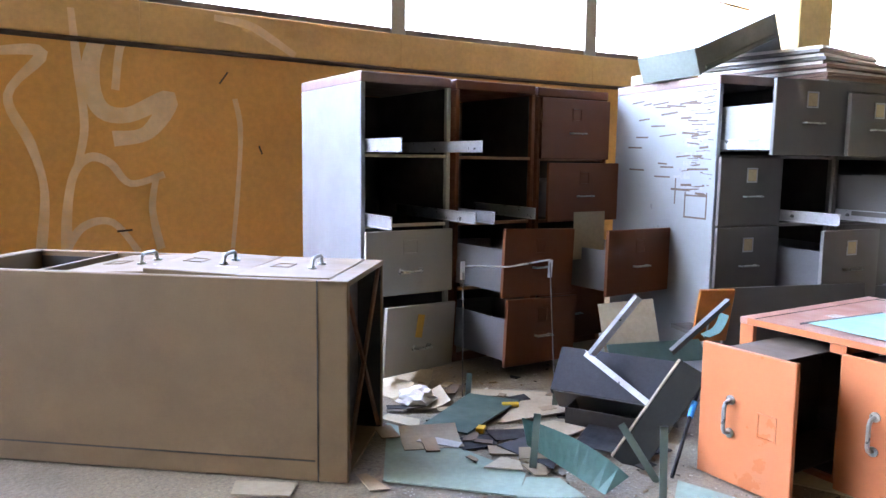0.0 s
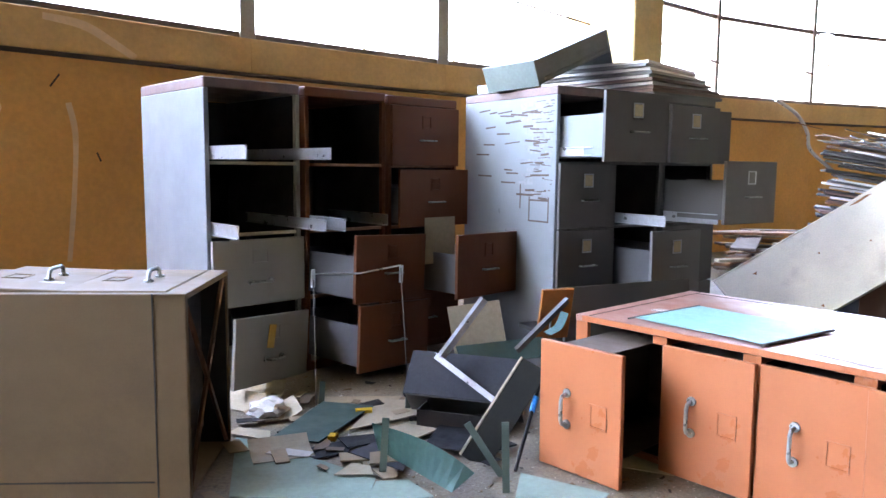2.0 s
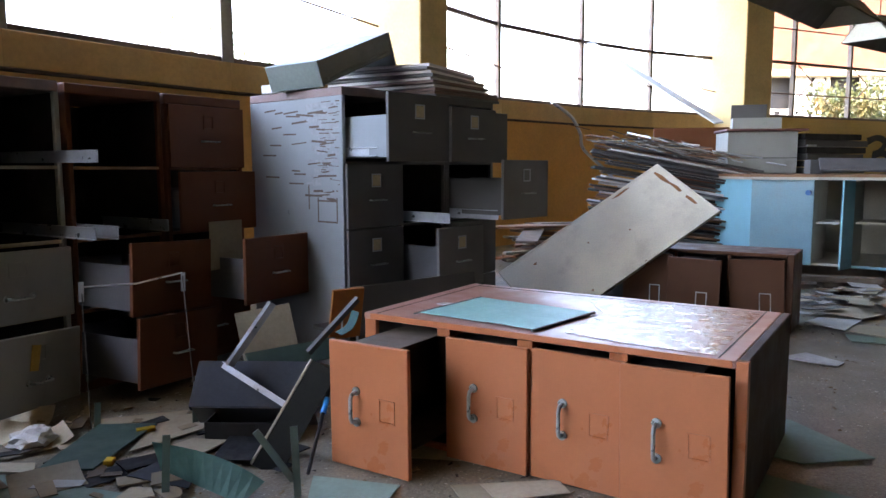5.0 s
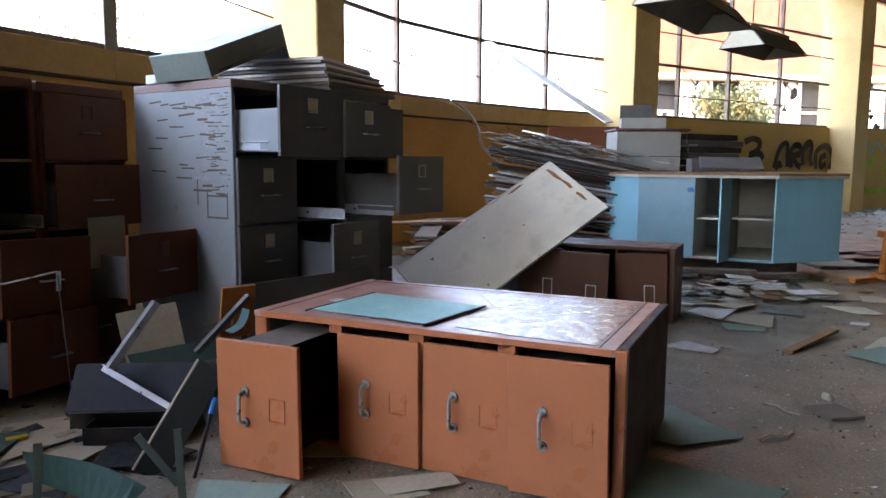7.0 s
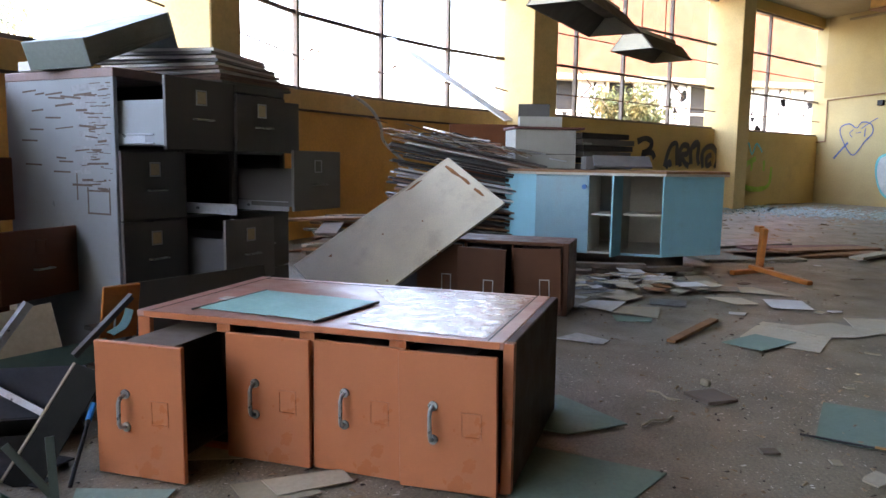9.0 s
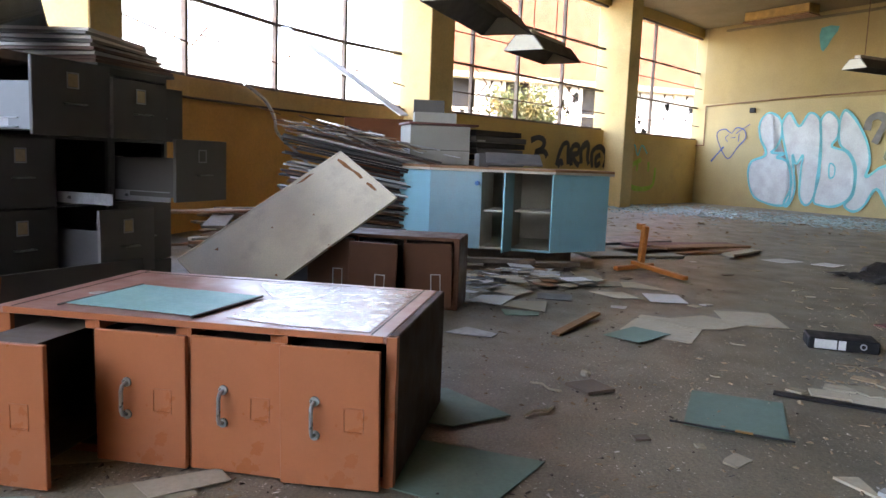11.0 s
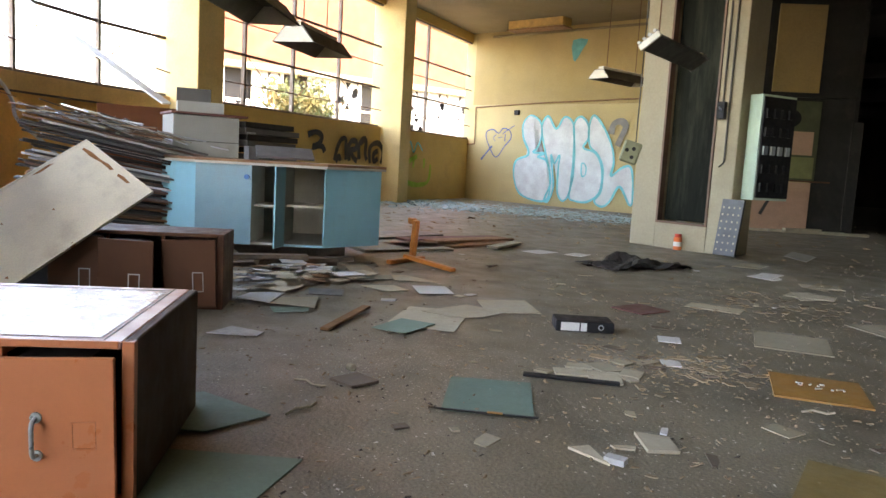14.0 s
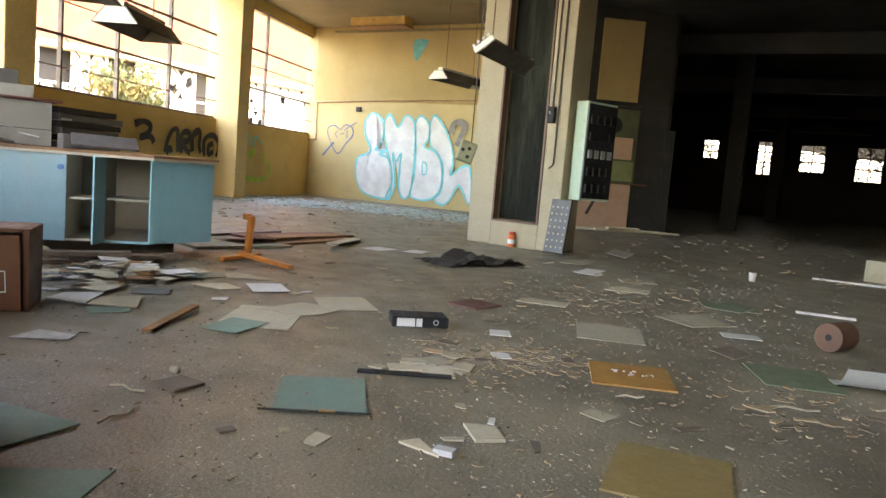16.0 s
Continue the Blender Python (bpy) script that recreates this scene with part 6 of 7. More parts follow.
flat_sheet("plaster_piece", [(2.285, -1.531), (2.287, -1.614), (2.122, -1.602)], 0.008, M_CARD, pose(0, 0, 0.001), "pointed buff board shard on the floor", "shard", "litter")
solid("stone_chip", box(0.07, 0.045, 0.02, 0, 0, 0, 0.009), M_PAPER, pose(2.134, -1.677, 0.001, 0, 0, 40), "white stone chip on the floor", "stone")
for x, y, a, n in ((3.178, -0.685, -139, 0.165), (2.745, -0.611, -51, 0.17), (2.174, -3.377, -125, 0.22), (1.974, -3.877, -120, 0.2), (2.494, -2.727, -110, 0.14)):
    solid("splinter", path_rod([(0, 0, 0.006), (n * 0.35, 0.012, 0.012), (n * 0.7, -0.008, 0.007), (n, 0.01, 0.008)], 0.005, 5), M_CARD, pose(x, y, 0, 0, 0, a), "pale wood splinter on the floor", "splinter", "splinters")
flat_sheet("white_paper", [(4.964, -0.487), (5.144, -0.587), (5.134, -0.817), (4.784, -0.687)], 0.004, M_PAPER, pose(0, 0, 0.02), "white paper sheet on the floor", "paper", "litter")
flat_sheet("grey_folder", [(5.004, -0.747), (5.024, -1.027), (4.664, -0.957), (4.814, -0.697)], 0.004, M_GREYCARD, pose(0, 0, 0.012), "grey folder near the paper heap", "folder", "litter")
flat_sheet("green_folder", [(4.754, -0.687), (4.694, -0.927), (4.584, -0.907), (4.574, -0.697)], 0.004, M_GREENCARD, pose(0, 0, 0.004), "green card strip near the paper heap", "folder", "litter")
flat_sheet("dark_folder", [(5.394, -1.007), (5.344, -1.257), (5.104, -1.207), (5.164, -0.977)], 0.004, M_GREYF, pose(0, 0, 0.006), "dark grey folder near the paper heap", "folder", "litter")
flat_sheet("buff_card", [(5.364, -0.627), (5.664, -0.797), (5.364, -0.967), (5.174, -0.817)], 0.004, M_CARD, pose(0, 0, 0.02), "buff card near the paper heap", "sheet", "litter")
flat_sheet("green_board", [(5.974, -1.377), (6.044, -1.767), (5.814, -1.737), (5.734, -1.427)], 0.004, M_GREENM, pose(0, 0, 0.008), "long green board on the floor", "board", "litter")
flat_sheet("buff_card", [(6.014, -1.767), (6.044, -1.887), (5.684, -2.077), (5.784, -1.737)], 0.004, M_CARD, pose(0, 0, 0.008), "long buff card on the floor", "sheet", "litter")
flat_sheet("buff_card", [(5.524, -1.417), (5.544, -1.677), (5.324, -1.737), (5.284, -1.577)], 0.004, M_CARD, pose(0, 0, 0.006), "long buff card on the floor", "sheet", "litter")
flat_sheet("white_tile", [(4.044, -0.317), (4.194, -0.447), (4.044, -0.607), (3.954, -0.567)], 0.004, M_PLASTERF, pose(0, 0, 0.006), "broken pale tile on the floor", "tile", "litter")
flat_sheet("buff_card", [(6.58, -1.46), (6.7, -1.67), (6.214, -1.677), (6.144, -1.457)], 0.004, M_SCRAP, pose(0, 0, 0.004), "brown card on the floor", "sheet", "litter")
flat_sheet("green_card", [(4.284, -5.387), (4.494, -5.917), (4.174, -5.857), (4.044, -5.507)], 0.004, M_GREENB, pose(0, 0, 0.004), "torn green sheet on the floor", "sheet", "litter")
flat_sheet("buff_card", [(5.294, -5.237), (5.294, -5.397), (4.944, -5.277), (4.924, -4.987)], 0.004, M_CARD, pose(0, 0, 0.006), "small buff card on the floor", "sheet", "litter")
flat_sheet("buff_card", [(5.554, -5.637), (5.834, -6.047), (5.654, -6.057), (5.354, -5.677)], 0.004, M_SCRAP, pose(0, 0, 0.006), "brown card on the floor", "sheet", "litter")
flat_sheet("white_paper", [(6.224, -5.607), (6.49, -5.93), (6.33, -6.08), (6.034, -5.647)], 0.004, M_PAPER, pose(0, 0, 0.004), "white paper on the floor", "paper", "litter")
flat_sheet("grey_card", [(6.97, -5.93), (7.25, -6.3), (7.02, -6.47), (6.76, -6.12)], 0.004, M_GREYCARD, pose(0, 0, 0.004), "grey card on the floor", "sheet", "litter")
flat_sheet("white_paper", [(8.01, -7.58), (8.56, -8.23), (7.96, -8.07), (7.42, -7.4)], 0.004, M_PLASTERF, pose(0, 0, 0.01), "crumpled pale sheet on the floor", "sheet", "litter")
flat_sheet("dark_board", [(3.104, -4.047), (3.154, -4.297), (2.934, -4.217), (2.874, -3.997)], 0.004, M_PALLET, pose(0, 0, 0.004), "charred board on the floor", "board", "litter")

for k, (x, y, w, h, a) in enumerate(((3.214, -2.197, 0.16, 0.13, 10), (3.094, -2.277, 0.13, 0.10, -40), (3.254, -2.077, 0.12, 0.09, 60), (3.294, -2.337, 0.10, 0.08, 25), (3.194, -1.857, 0.07, 0.06, 35), (3.014, -2.217, 0.08, 0.05, 5))):
    litter("broken_tile", x, y, w, h, a, M_CARD if k % 3 else M_GREYCARD, "broken pale tile by the dark strip", "tile", 0.008, 0.0, 1.5, 0.25, k)

# lever arch file
file_m = axes((4.014, -2.317, 0.0), (-0.316, -0.949, 0), (0.949, -0.316, 0), (0, 0, 1))
lever = thing("lever_arch_file", file_m, "black lever arch file with white spine label, lying on the floor", "ring binder")
part("cover", box(0.35, 0.20, 0.066, 0, 0, 0, 0.006), M_BLACK, lever)
part("spine_label", box(0.155, 0.002, 0.050, 0.03, -0.002, 0.008, 0), M_PAPER, lever, "white spine label")
part("spine_bar", box(0.008, 0.001, 0.050, 0.14, -0.0035, 0.009, 0), M_BLACK, lever)
part("finger_ring", rod((0.27, -0.003, 0.036), (0.27, 0.002, 0.036), 0.017, 16), M_ZINC, lever, "metal finger ring")
part("finger_hole", rod((0.27, -0.0045, 0.036), (0.27, 0.0, 0.036), 0.011, 16), M_BLACK, lever)

# chair foot, reel, cup, paper curl
foot = thing("chair_frame", pose(6.96, -2.19, 0, 0, 0, 14), "orange wooden chair frame fallen over", "chair")
part("upright", box(0.07, 0.05, 0.38, -0.06, -0.025, 0.03, 0.008, turn_about(y=-7)), M_ORWOOD, foot)
part("leg", box(0.72, 0.06, 0.04, -0.68, -0.03, 0.012, 0.008, turn_about(y=-3, z=10)), M_ORWOOD, foot)
part("leg", box(0.06, 0.55, 0.04, -0.05, -0.2, 0.0, 0.008, turn_about(z=24)), M_ORWOOD, foot)
part("arm", box(0.10, 0.05, 0.06, -0.015, -0.025, 0.365, 0.008), M_ORWOOD, foot)
reel = thing("cable_reel", pose(2.924, -5.037, 0.092, 0, 90, -84), "small brown wooden reel on its rim", "reel")
part("drum", rod((0, 0, -0.11), (0, 0, 0.11), 0.092, 28), mat("brown drum", (0.13, 0.062, 0.033), 0.65), reel)
part("hub", rod((0, 0, -0.112), (0, 0, 0.112), 0.022, 12), M_BLACK, reel)
bm = bmesh.new()
bmesh.ops.create_cone(bm, cap_ends=True, segments=16, radius1=0.035, radius2=0.045, depth=0.10, matrix=Matrix.Translation((0, 0, 0.05)))
solid("plastic_cup", bm, M_PAPER, pose(5.644, -7.697, 0.0), "white plastic cup on the floor", "cup")
curled_sheet("paper_sheet", 0.24, 0.26, 0.12, M_PAPER, pose(2.414, -4.177, 0.01, 0, 0, 140), "curled white paper on the floor")
solid("white_block", box(0.4, 0.3, 0.28, -0.2, -0.15, 0, 0.01), M_CARD, pose(5.494, -10.077, 0, 0, 0, 20), "pale cardboard box on the floor", "box")
bm = bmesh.new()
bmesh.ops.create_grid(bm, x_segments=24, y_segments=14, size=0.5)
for v in bm.verts:
    v.co.x *= 1.1
    v.co.z = 0.02 + 0.16 * max(0, noise.noise(v.co * 3.2)) * max(0, 1 - (v.co.x / 0.62) ** 2) + 0.03 * noise.noise(v.co * 11)
    v.co.y *= 0.6 + 0.3 * noise.noise(Vector((v.co.x * 2, 3, 1)))
    v.co.z = max(0.004, v.co.z)
bm2 = bmesh.ops.solidify(bm, geom=bm.faces[:], thickness=0.004)
solid("dark_cloth", bm, mat("dark rag", (0.035, 0.03, 0.025), 0.9, 0, 0.3, 8), pose(6.85, -4.60, 0.0, 0, 0, -80), "dark crumpled rag on the floor", "rag")
bm = bmesh.new()
bmesh.ops.create_grid(bm, x_segments=26, y_segments=14, size=0.5)
for v in bm.verts:
    x, y = v.co.x, v.co.y
    v.co = Vector((x * 0.42, y * 0.20 * (1 - 0.5 * x * x), 0.004 + 0.09 * max(0, 0.5 - abs(y)) * (0.7 + noise.noise(Vector((x * 5, y * 4, 2)))) + 0.014 * noise.noise(Vector((x * 16, y * 14, 5)))))
    v.co.z = max(0.003, v.co.z)
bmesh.ops.solidify(bm, geom=bm.faces[:], thickness=0.001)
solid("plastic_bag", bm, mat("grey plastic film", (0.36, 0.38, 0.39), 0.18, 0, 0.2, 9, 0.1, 40, (0.5, 0.5, 0.5), 0.3, 7), pose(5.80, -0.60, 0.006, 0, 0, -70), "crumpled silvery plastic bag on the floor", "bag")
# planks by the counter
for k, (x, y, n, w, a, z) in enumerate(((8.5, -3.1, 1.9, 0.55, -62, 0.0), (9.1, -3.3, 1.6, 0.3, -70, 0.0), (8.7, -3.4, 1.5, 0.25, -58, 0.03), (8.0, -2.3, 1.1, 0.6, -75, 0.0), (9.4, -2.6, 1.2, 0.6, -60, 0.0), (8.3, -3.7, 0.9, 0.14, -40, 0.02))):
    solid("floor_plank", box(n, w, 0.028, -n / 2, -w / 2, 0, 0.003), (M_WOOD, M_MAROON, M_WOOD, M_GREYCARD, M_GREYF, M_CARD)[k], pose(x, y, z + 0.003, 0, 1.0 * (z > 0), a), "wide loose board lying on the floor", "board", "floor boards")
for k, (x, y, n, a) in enumerate(((6.55, -0.9, 1.0, -80), (6.45, -1.1, 0.9, -70), (6.3, -0.75, 0.7, -88))):
    solid("pallet_board", box(n, 0.1, 0.04, -n / 2, -0.05, 0, 0.003), M_PALLET, pose(x, y, 0.003 + 0.045 * k, 0, 0, a), "grey pallet board below the counter", "board", "pallet boards")
solid("stone_block", box(0.25, 0.16, 0.12, 0, 0, 0, 0.02), M_GREYCARD, pose(6.6, -0.55, 0, 0, 0, 20), "rough grey block below the counter", "block")

# ---- piles behind the counter and by the wall ----
rng = random.Random(21)
for k in range(48):
    lean = 3.0 + 8.5 * k / 48
    n, w = rng.uniform(1.25, 1.55), rng.uniform(0.25, 0.5)
    ma = rng.choice((M_STRIPW, M_INSIDE, M_STRIPB, M_GREYF, M_INSIDE)) if k > 26 else (M_INSIDE, M_WOOD, M_STRIPB, M_GREYF)[k % 4]
    solid("slat_board", box(n, w, 0.018, -n / 2, -w / 2, 0, 0.002), ma, pose(7.42 + rng.uniform(-0.06, 0.06), 0.60 + rng.uniform(-0.07, 0.07) - 0.0016 * k, 0.05 + 0.0212 * k, 0, lean + rng.uniform(-0.6, 0.6), -78 + rng.uniform(-5, 5)), "loose steel board in a tall leaning pile", "board", "piled boards")
rng = random.Random(22)
for k in range(130):
    u, v, n = rng.gauss(0.05, 0.30), rng.gauss(-0.05, 0.13), rng.uniform(0.12, 0.55)
    ma = rng.choice((M_STRIPW, M_CARD, M_WOOD, M_GREYF, M_PALLET, M_ZINC))
    solid("stick", box(n, rng.uniform(0.008, 0.03), 0.008, -n / 2, 0, 0, 0), ma, pose(7.35, 0.60, 1.085, 0, 11, -78) @ pose(u, v, 0.0009 * k, rng.uniform(-8, 8), rng.uniform(-7, 7), rng.uniform(-55, 55)), "thin stick of scrap on the pile", "stick", "scrap sticks")
rng = random.Random(23)
for k in range(26):
    n = rng.uniform(0.5, 1.2)
    solid("scrap_board", box(n, rng.uniform(0.06, 0.2), 0.025, -n / 2, 0, 0, 0.002), rng.choice((M_WOOD, M_CARD, M_PALLET)), pose(7.4 + rng.gauss(0, 0.5), 1.75 + rng.gauss(0, 0.22), 0.01 + 0.014 * k, 0, rng.uniform(-5, 5), rng.uniform(-70, 20)), "brown scrap board in a low pile by the wall", "board", "scrap boards")
# red-brown board cabinet and chests on the counter
chest_m = axes((7.42, 0.05, 0.902), (0.17, -0.62, 0), (0.62, 0.17, 0), (0, 0, 1))
chest = thing("metal_chest", chest_m, "pale grey metal chest with brown lid standing on the counter", "chest")
part("body", box(0.62, 0.45, 0.385, 0.0, 0.0, 0.0, 0.004), M_WHITE, chest)
part("lid", box(0.72, 0.5, 0.022, -0.02, -0.03, 0.388, 0.003), M_MAROON, chest, "brown board lid")
part("seam", box(0.62, 0.003, 0.006, 0.0, -0.002, 0.14, 0), M_INSIDE, chest)
plan_m = axes((7.62, -0.62, 0.902), (0.5, -0.5, 0), (0.5, 0.5, 0), (0, 0, 1))
chest2 = thing("plan_drawers", plan_m, "stack of dark flat drawers on the counter", "drawers")
for k in range(6):
    w = 0.78 + 0.05 * math.sin(k * 2.1)
    part("drawer", box(w, 0.4, 0.055, 0.02 * math.sin(k), 0.0, 0.062 * k, 0.003), (M_GREYF, M_INSIDE)[k % 2], chest2)
part("edge_strip", box(0.12, 0.01, 0.02, 0.0, -0.012, 0.245, 0.001), M_ZINC, chest2)
board("tilted_lid", (6.80, -0.68, 0.925), (6.80, -1.19, 0.918), (7.05, -0.66, 1.02), 0.02, M_GREYF, "tilted steel lid on the counter", "lid")
solid("lid_prop", box(0.2, 0.1, 0.12, 0, 0, 0, 0.004), M_GREYF, pose(7.05, -0.72, 0.902, 0, 0, 10), "dark block under the tilted lid", "block")
solid("red_box", box(0.75, 0.35, 0.42, 0, 0, 0, 0.004), M_BROWN, axes((8.15, 0.80, 0.95), (0.1, -0.75, 0), (0.75, 0.1, 0), (0, 0, 1)), "red-brown cabinet on the pile", "cabinet")
solid("red_cabinet", box(0.7, 0.34, 0.95, 0.02, 0, 0, 0.004), M_BROWN, axes((8.15, 0.80, 0.0), (0.1, -0.75, 0), (0.75, 0.1, 0), (0, 0, 1)), "red-brown cabinet standing behind the pile", "cabinet")
top_box = thing("open_box", chest_m @ pose(0.05, 0.05, 0.412, 0, 0, -10), "grey steel box lying open on the chest", "box")
part("tray", open_tray(0.42, 0.25, 0.10, 0.004), M_WHITE, top_box)
part("flap", box(0.32, 0.012, 0.24, 0.0, 0.25, 0.0, 0.002), M_GREYF, top_box)
plank_a, plank_b = Vector((10.2, 1.95, 2.62)), Vector((8.4, 0.15, 1.42))
solid("leaning_plank", box((plank_b - plank_a).length, 0.11, 0.02, 0, 0, 0, 0.002), M_STRIPW, axes(plank_a, plank_b - plank_a, (0.6, -0.75, 0.1), (plank_b - plank_a).cross(Vector((0.6, -0.75, 0.1)))), "pale plank leaning against the window", "plank")

# ---- loose paper heap at the counter's foot ----
rng = random.Random(31)
for k in range(110):
    x, y = 6.0 + rng.gauss(0, 0.22), -0.95 + rng.gauss(0, 0.26)
    ma = rng.choice((M_PAPER, M_PAPER, M_PAPER, M_CARD, M_CARD, M_CARD, M_SCRAP, M_WOOD, M_GREYF))
    litter("paper_sheet", x, y, rng.uniform(0.06, 0.26), rng.uniform(0.03, 0.16), rng.uniform(0, 180), ma, "sheet in a heap of loose papers", "paper", 0.003, 0.0016 * k * max(0, 1 - abs(y + 0.95)) * 0.5, rng.uniform(-7, 7), 0.3, k)

M_CHIP = mat("split brown board", (0.45, 0.335, 0.205), 0.85, 0, 0.25, 12, 0.1, 60, (0.2, 0.13, 0.07), 0.3, 8, 0.4)
# ---- scattered scraps, one object each near the path, the rest as stuff ----
rng = random.Random(41)
for k in range(120):
    d, a = rng.uniform(2.2, 8.5), radians(rng.uniform(-75, -14))
    x, y = d * math.cos(a), d * math.sin(a) - 0.2
    if abs(x - 7.2) < 0.9 and y > -2.1:
        continue
    if any((x - a) ** 2 + (y - b) ** 2 < 0.14 for a, b in ((2.87, -1.48), (4.7, -2.3), (4.4, -1.6), (3.6, -3.75), (2.76, -3.09), (1.79, -2.35), (2.8, -0.4), (2.2, -0.45), (2.52, -4.0), (4.1, -2.5))):
        continue
    s = rng.uniform(0.03, 0.12)
    ma = rng.choice((M_SCRAP, M_SCRAP, M_PAPER, M_GREYCARD, M_PALLET, M_CARD))
    litter("floor_scrap", x, y, s, s * rng.uniform(0.3, 0.8), rng.uniform(0, 180), ma, "small torn scrap on the floor", "scrap", rng.uniform(0.002, 0.008), 0.0, rng.uniform(-4, 4), 0.4, k)
for k in range(190):
    x, y = (3.2 + rng.gauss(0, 0.16), -2.6 + rng.gauss(0, 0.24)) if k < 60 else (2.1 + rng.gauss(0, 0.22), -3.5 + rng.gauss(0, 0.3)) if k < 110 else (4.7 + rng.gauss(0, 0.4), -4.6 + rng.gauss(0, 0.7))
    s = 0.025 + 0.10 * rng.random() ** 2
    litter("wood_chip", x, y, s, s * rng.uniform(0.25, 0.75), rng.uniform(0, 180), rng.choice((M_SCRAP, M_PALLET, M_CHIP, M_CHIP, M_CHIP)), "pale splintered wood chip on the floor", "chip", rng.uniform(0.002, 0.007), 0.0, rng.uniform(-7, 7), 0.5, k)


def crumbs(name, n, spot, sizes, material, label, seed, flat=0.5):
    """Uncountable small bits on the floor, as one mesh."""
    r = random.Random(seed)
    verts, faces = [], []
    for k in range(n):
        x, y = spot(r)
        s = sizes[0] + (sizes[1] - sizes[0]) * r.random() ** 2.2
        sx, sy = r.uniform(0.5, 1.9), r.uniform(0.35, 1.0)
        q = Euler((r.uniform(-0.5, 0.5), r.uniform(-0.5, 0.5), r.uniform(0, 6.28))).to_matrix()
        i = len(verts)
        for v in ((-1, -0.6, 0), (0.9, -0.7, 0), (1, 0.6, 0), (-0.7, 0.8, 0), (-0.6, -0.3, flat), (0.6, -0.4, flat), (0.5, 0.4, flat), (-0.5, 0.4, flat)):
            p = q @ Vector((v[0] * sx * r.uniform(0.6, 1.1), v[1] * sy * r.uniform(0.5, 1.1), v[2])) * s
            verts.append((x + p.x, y + p.y, max(0.001, p.z)))
        faces += [(i + 4, i + 5, i + 6, i + 7), (i, i + 1, i + 5, i + 4), (i + 1, i + 2, i + 6, i + 5), (i + 2, i + 3, i + 7, i + 6), (i + 3, i, i + 4, i + 7)]
    me = bpy.data.meshes.new(name)
    me.from_pydata(verts, [], faces)
    me.materials.append(material)
    return tagged(new(name, me), label, "debris", kind="stuff")


def fan(r):
    while True:
        d, a = 1.3 + 9 * r.random() ** 1.2, radians(r.uniform(-80, 55))
        x, y = d * math.cos(a), d * math.sin(a) - 0.2
        if noise.noise(Vector((x * 1.3, y * 1.3, 4))) + 0.5 * noise.noise(Vector((x * 4, y * 4, 9))) > r.uniform(-0.5, 0.55):
            return (x, y)


M_PLASTER = mat("plaster crumb", (0.56, 0.53, 0.46), 0.85, 0, 0.2, 30)
M_SOIL = mat("dark grit", (0.06, 0.05, 0.042), 0.9, 0, 0.3, 30)
M_SHARD = mat("greenish glass shards", (0.42, 0.55, 0.53), 0.12, 0, 0.3, 6, 0.1, 30)
crumbs("wood_crumbs", 8000, fan, (0.002, 0.015), M_CHIP, "brown splinters and crumbs scattered over the floor", 58)
crumbs("plaster_crumbs", 46000, fan, (0.0005, 0.0045), M_PLASTER, "pale plaster crumbs scattered over the floor", 51)
crumbs("plaster_flakes", 3200, fan, (0.0025, 0.011), M_PLASTER, "pale plaster flakes scattered over the floor", 63, 0.3)
crumbs("grit", 3500, fan, (0.002, 0.012), M_SOIL, "dark grit scattered over the floor", 52)
crumbs("plaster_patch", 5200, lambda r: (3.5 + r.gauss(0, 0.30), -1.55 + r.gauss(0, 0.40)), (0.0005, 0.0034), M_PLASTER, "patch of fine white plaster crumbs", 53)
crumbs("plaster_patch", 1500, lambda r: (4.2 + r.gauss(0, 0.9), -4.3 + r.gauss(0, 0.9)), (0.002, 0.010), M_CHIP, "patch of pale brown crumbs", 54)
crumbs("plaster_patch", 1600, lambda r: (4.95 + r.gauss(0, 0.22), -6.5 + r.gauss(0, 0.32)), (0.0008, 0.006), M_PLASTER, "patch of white plaster dust", 59)
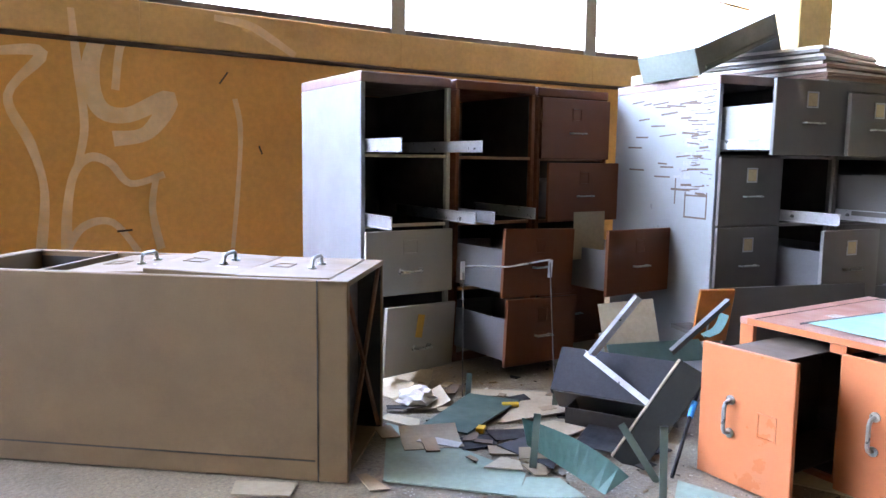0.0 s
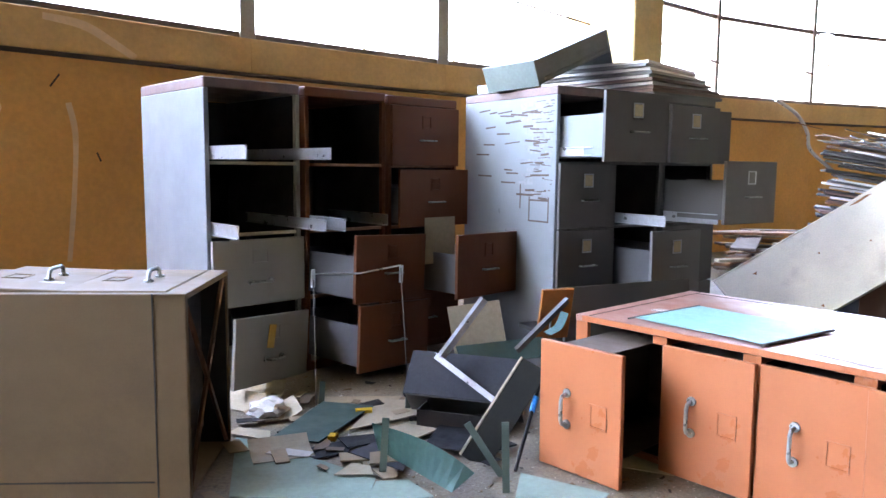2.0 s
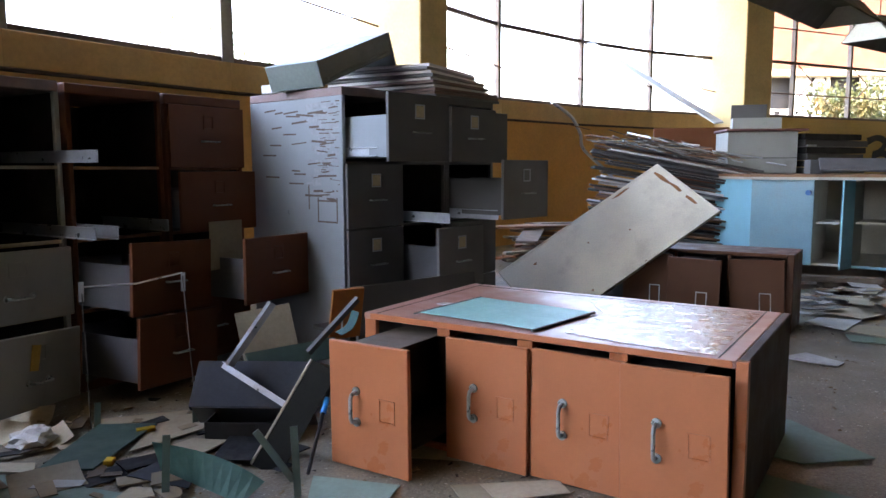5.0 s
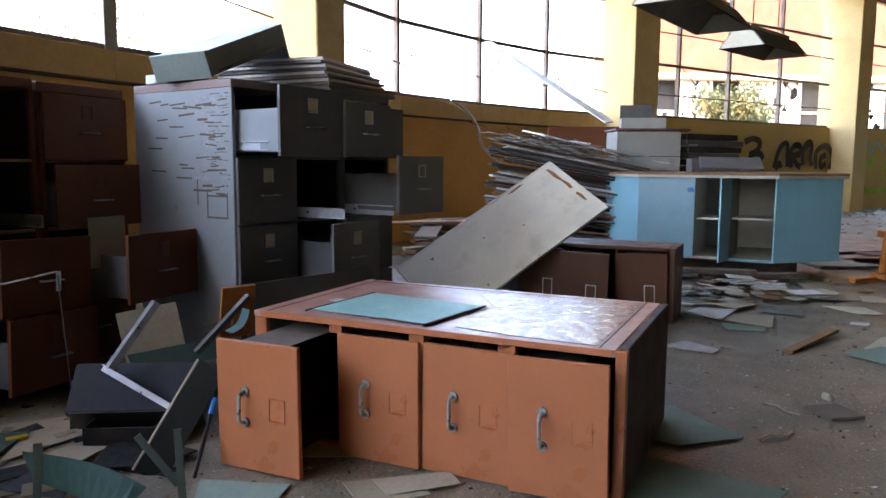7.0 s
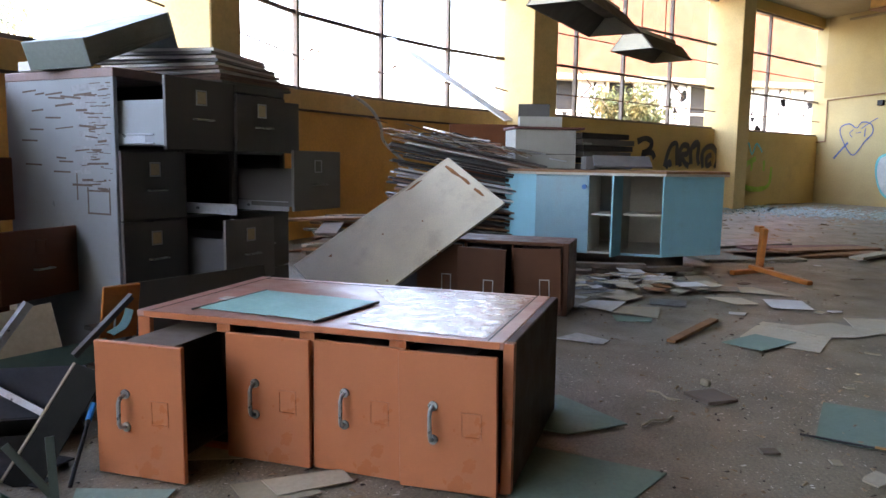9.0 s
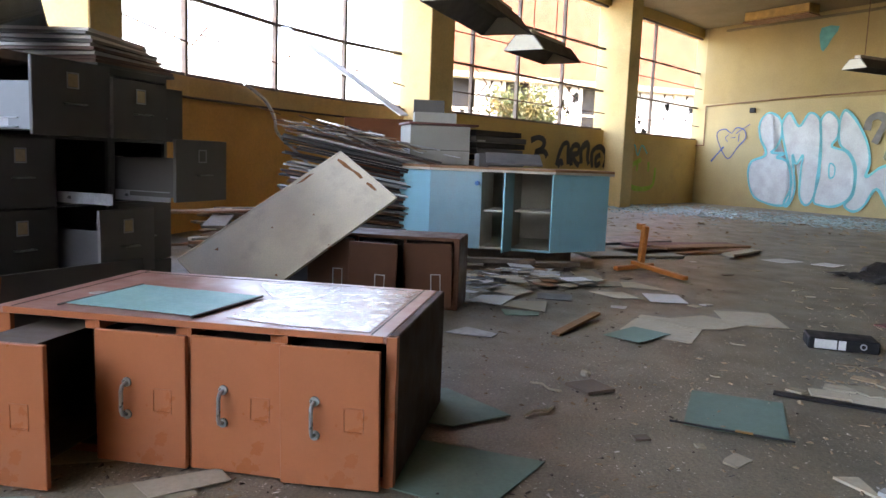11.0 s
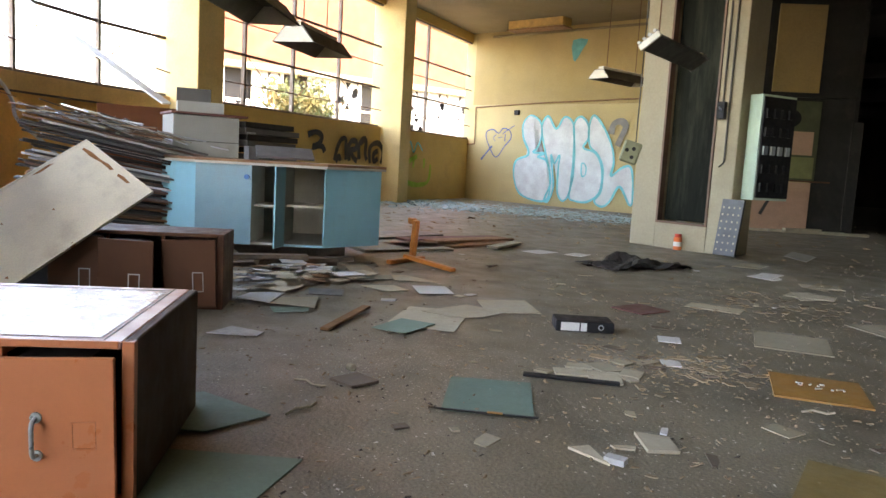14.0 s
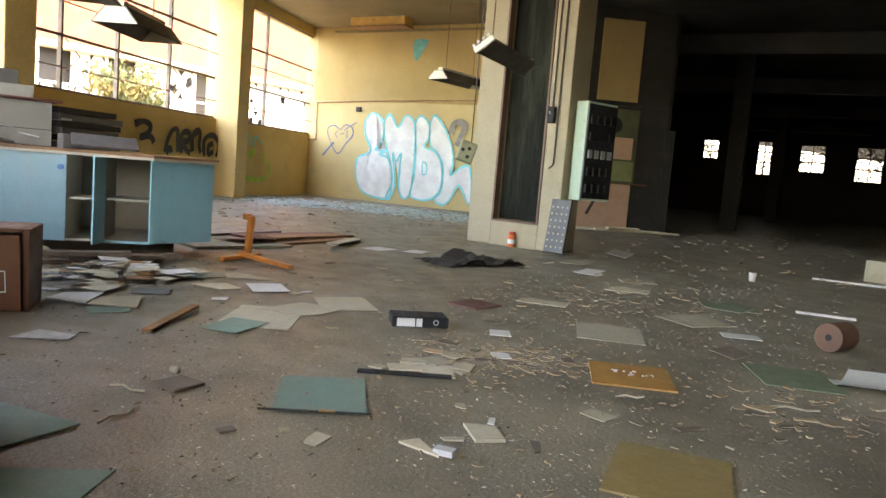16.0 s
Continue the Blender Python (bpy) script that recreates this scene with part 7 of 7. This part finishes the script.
crumbs("chip_patch", 900, lambda r: (3.25 + r.gauss(0, 0.22), -2.55 + r.gauss(0, 0.34)), (0.003, 0.022), M_CHIP, "patch of splintered brown board chips", 60, 0.3)
crumbs("chip_patch", 900, lambda r: (2.35 + r.gauss(0, 0.5), -3.6 + r.gauss(0, 0.45)), (0.002, 0.014), M_CHIP, "patch of splintered brown board chips", 61, 0.3)
crumbs("chip_patch", 700, lambda r: (4.9 + r.gauss(0, 0.6), -4.4 + r.gauss(0, 0.8)), (0.003, 0.024), M_CHIP, "patch of splintered brown board chips", 62, 0.3)
crumbs("glass_shards", 3500, lambda r: (lambda u, v: (17.4 - 0.62 * u - 0.8 * v, -5.2 - 0.78 * u + 0.4 * v))(r.uniform(-2.2, 5.0), r.gauss(0.3, 1.1)), (0.02, 0.075), M_SHARD, "carpet of greenish broken glass below the far windows", 55, 0.25)
crumbs("far_rubble", 700, lambda r: (r.uniform(9, 19), r.uniform(-9, -3)), (0.01, 0.06), M_CHIP, "scattered rubble on the far floor", 56, 0.3)
crumbs("hall_rubble", 900, lambda r: (r.uniform(5, 16), r.uniform(-22, -5)), (0.01, 0.07), M_CHIP, "scattered rubble on the hall floor", 57, 0.25)

# ---- torn bits round the heap ----
rng = random.Random(61)
for k in range(46):
    x, y = 1.85 + rng.gauss(0, 0.24), 1.75 + rng.gauss(0, 0.32)
    if (x - 1.17) * 0.762 + (y - 1.70) * 0.647 < 0.5 and x < 1.45:
        continue
    s = rng.uniform(0.04, 0.15)
    litter("torn_card", x, y, s, s * rng.uniform(0.25, 0.7), rng.uniform(0, 180), rng.choice((M_SCRAP, M_SCRAP, M_SCRAP, M_BLACK, M_PALLET)), "torn scrap of card near the heap", "scrap", rng.uniform(0.002, 0.006), rng.uniform(0.004, 0.016), rng.uniform(-3, 3), 0.4, k)
for k, (x, y, a) in enumerate(((1.74, 2.22, 10), (1.86, 2.28, 70), (1.72, 2.06, -30), (1.95, 2.25, 40), (1.62, 1.68, 60))):
    curled_sheet("buff_folder", 0.20, 0.14, 0.03, M_CARD, pose(x, y, 0.008, 0, 0, a), "crumpled buff card on the floor")
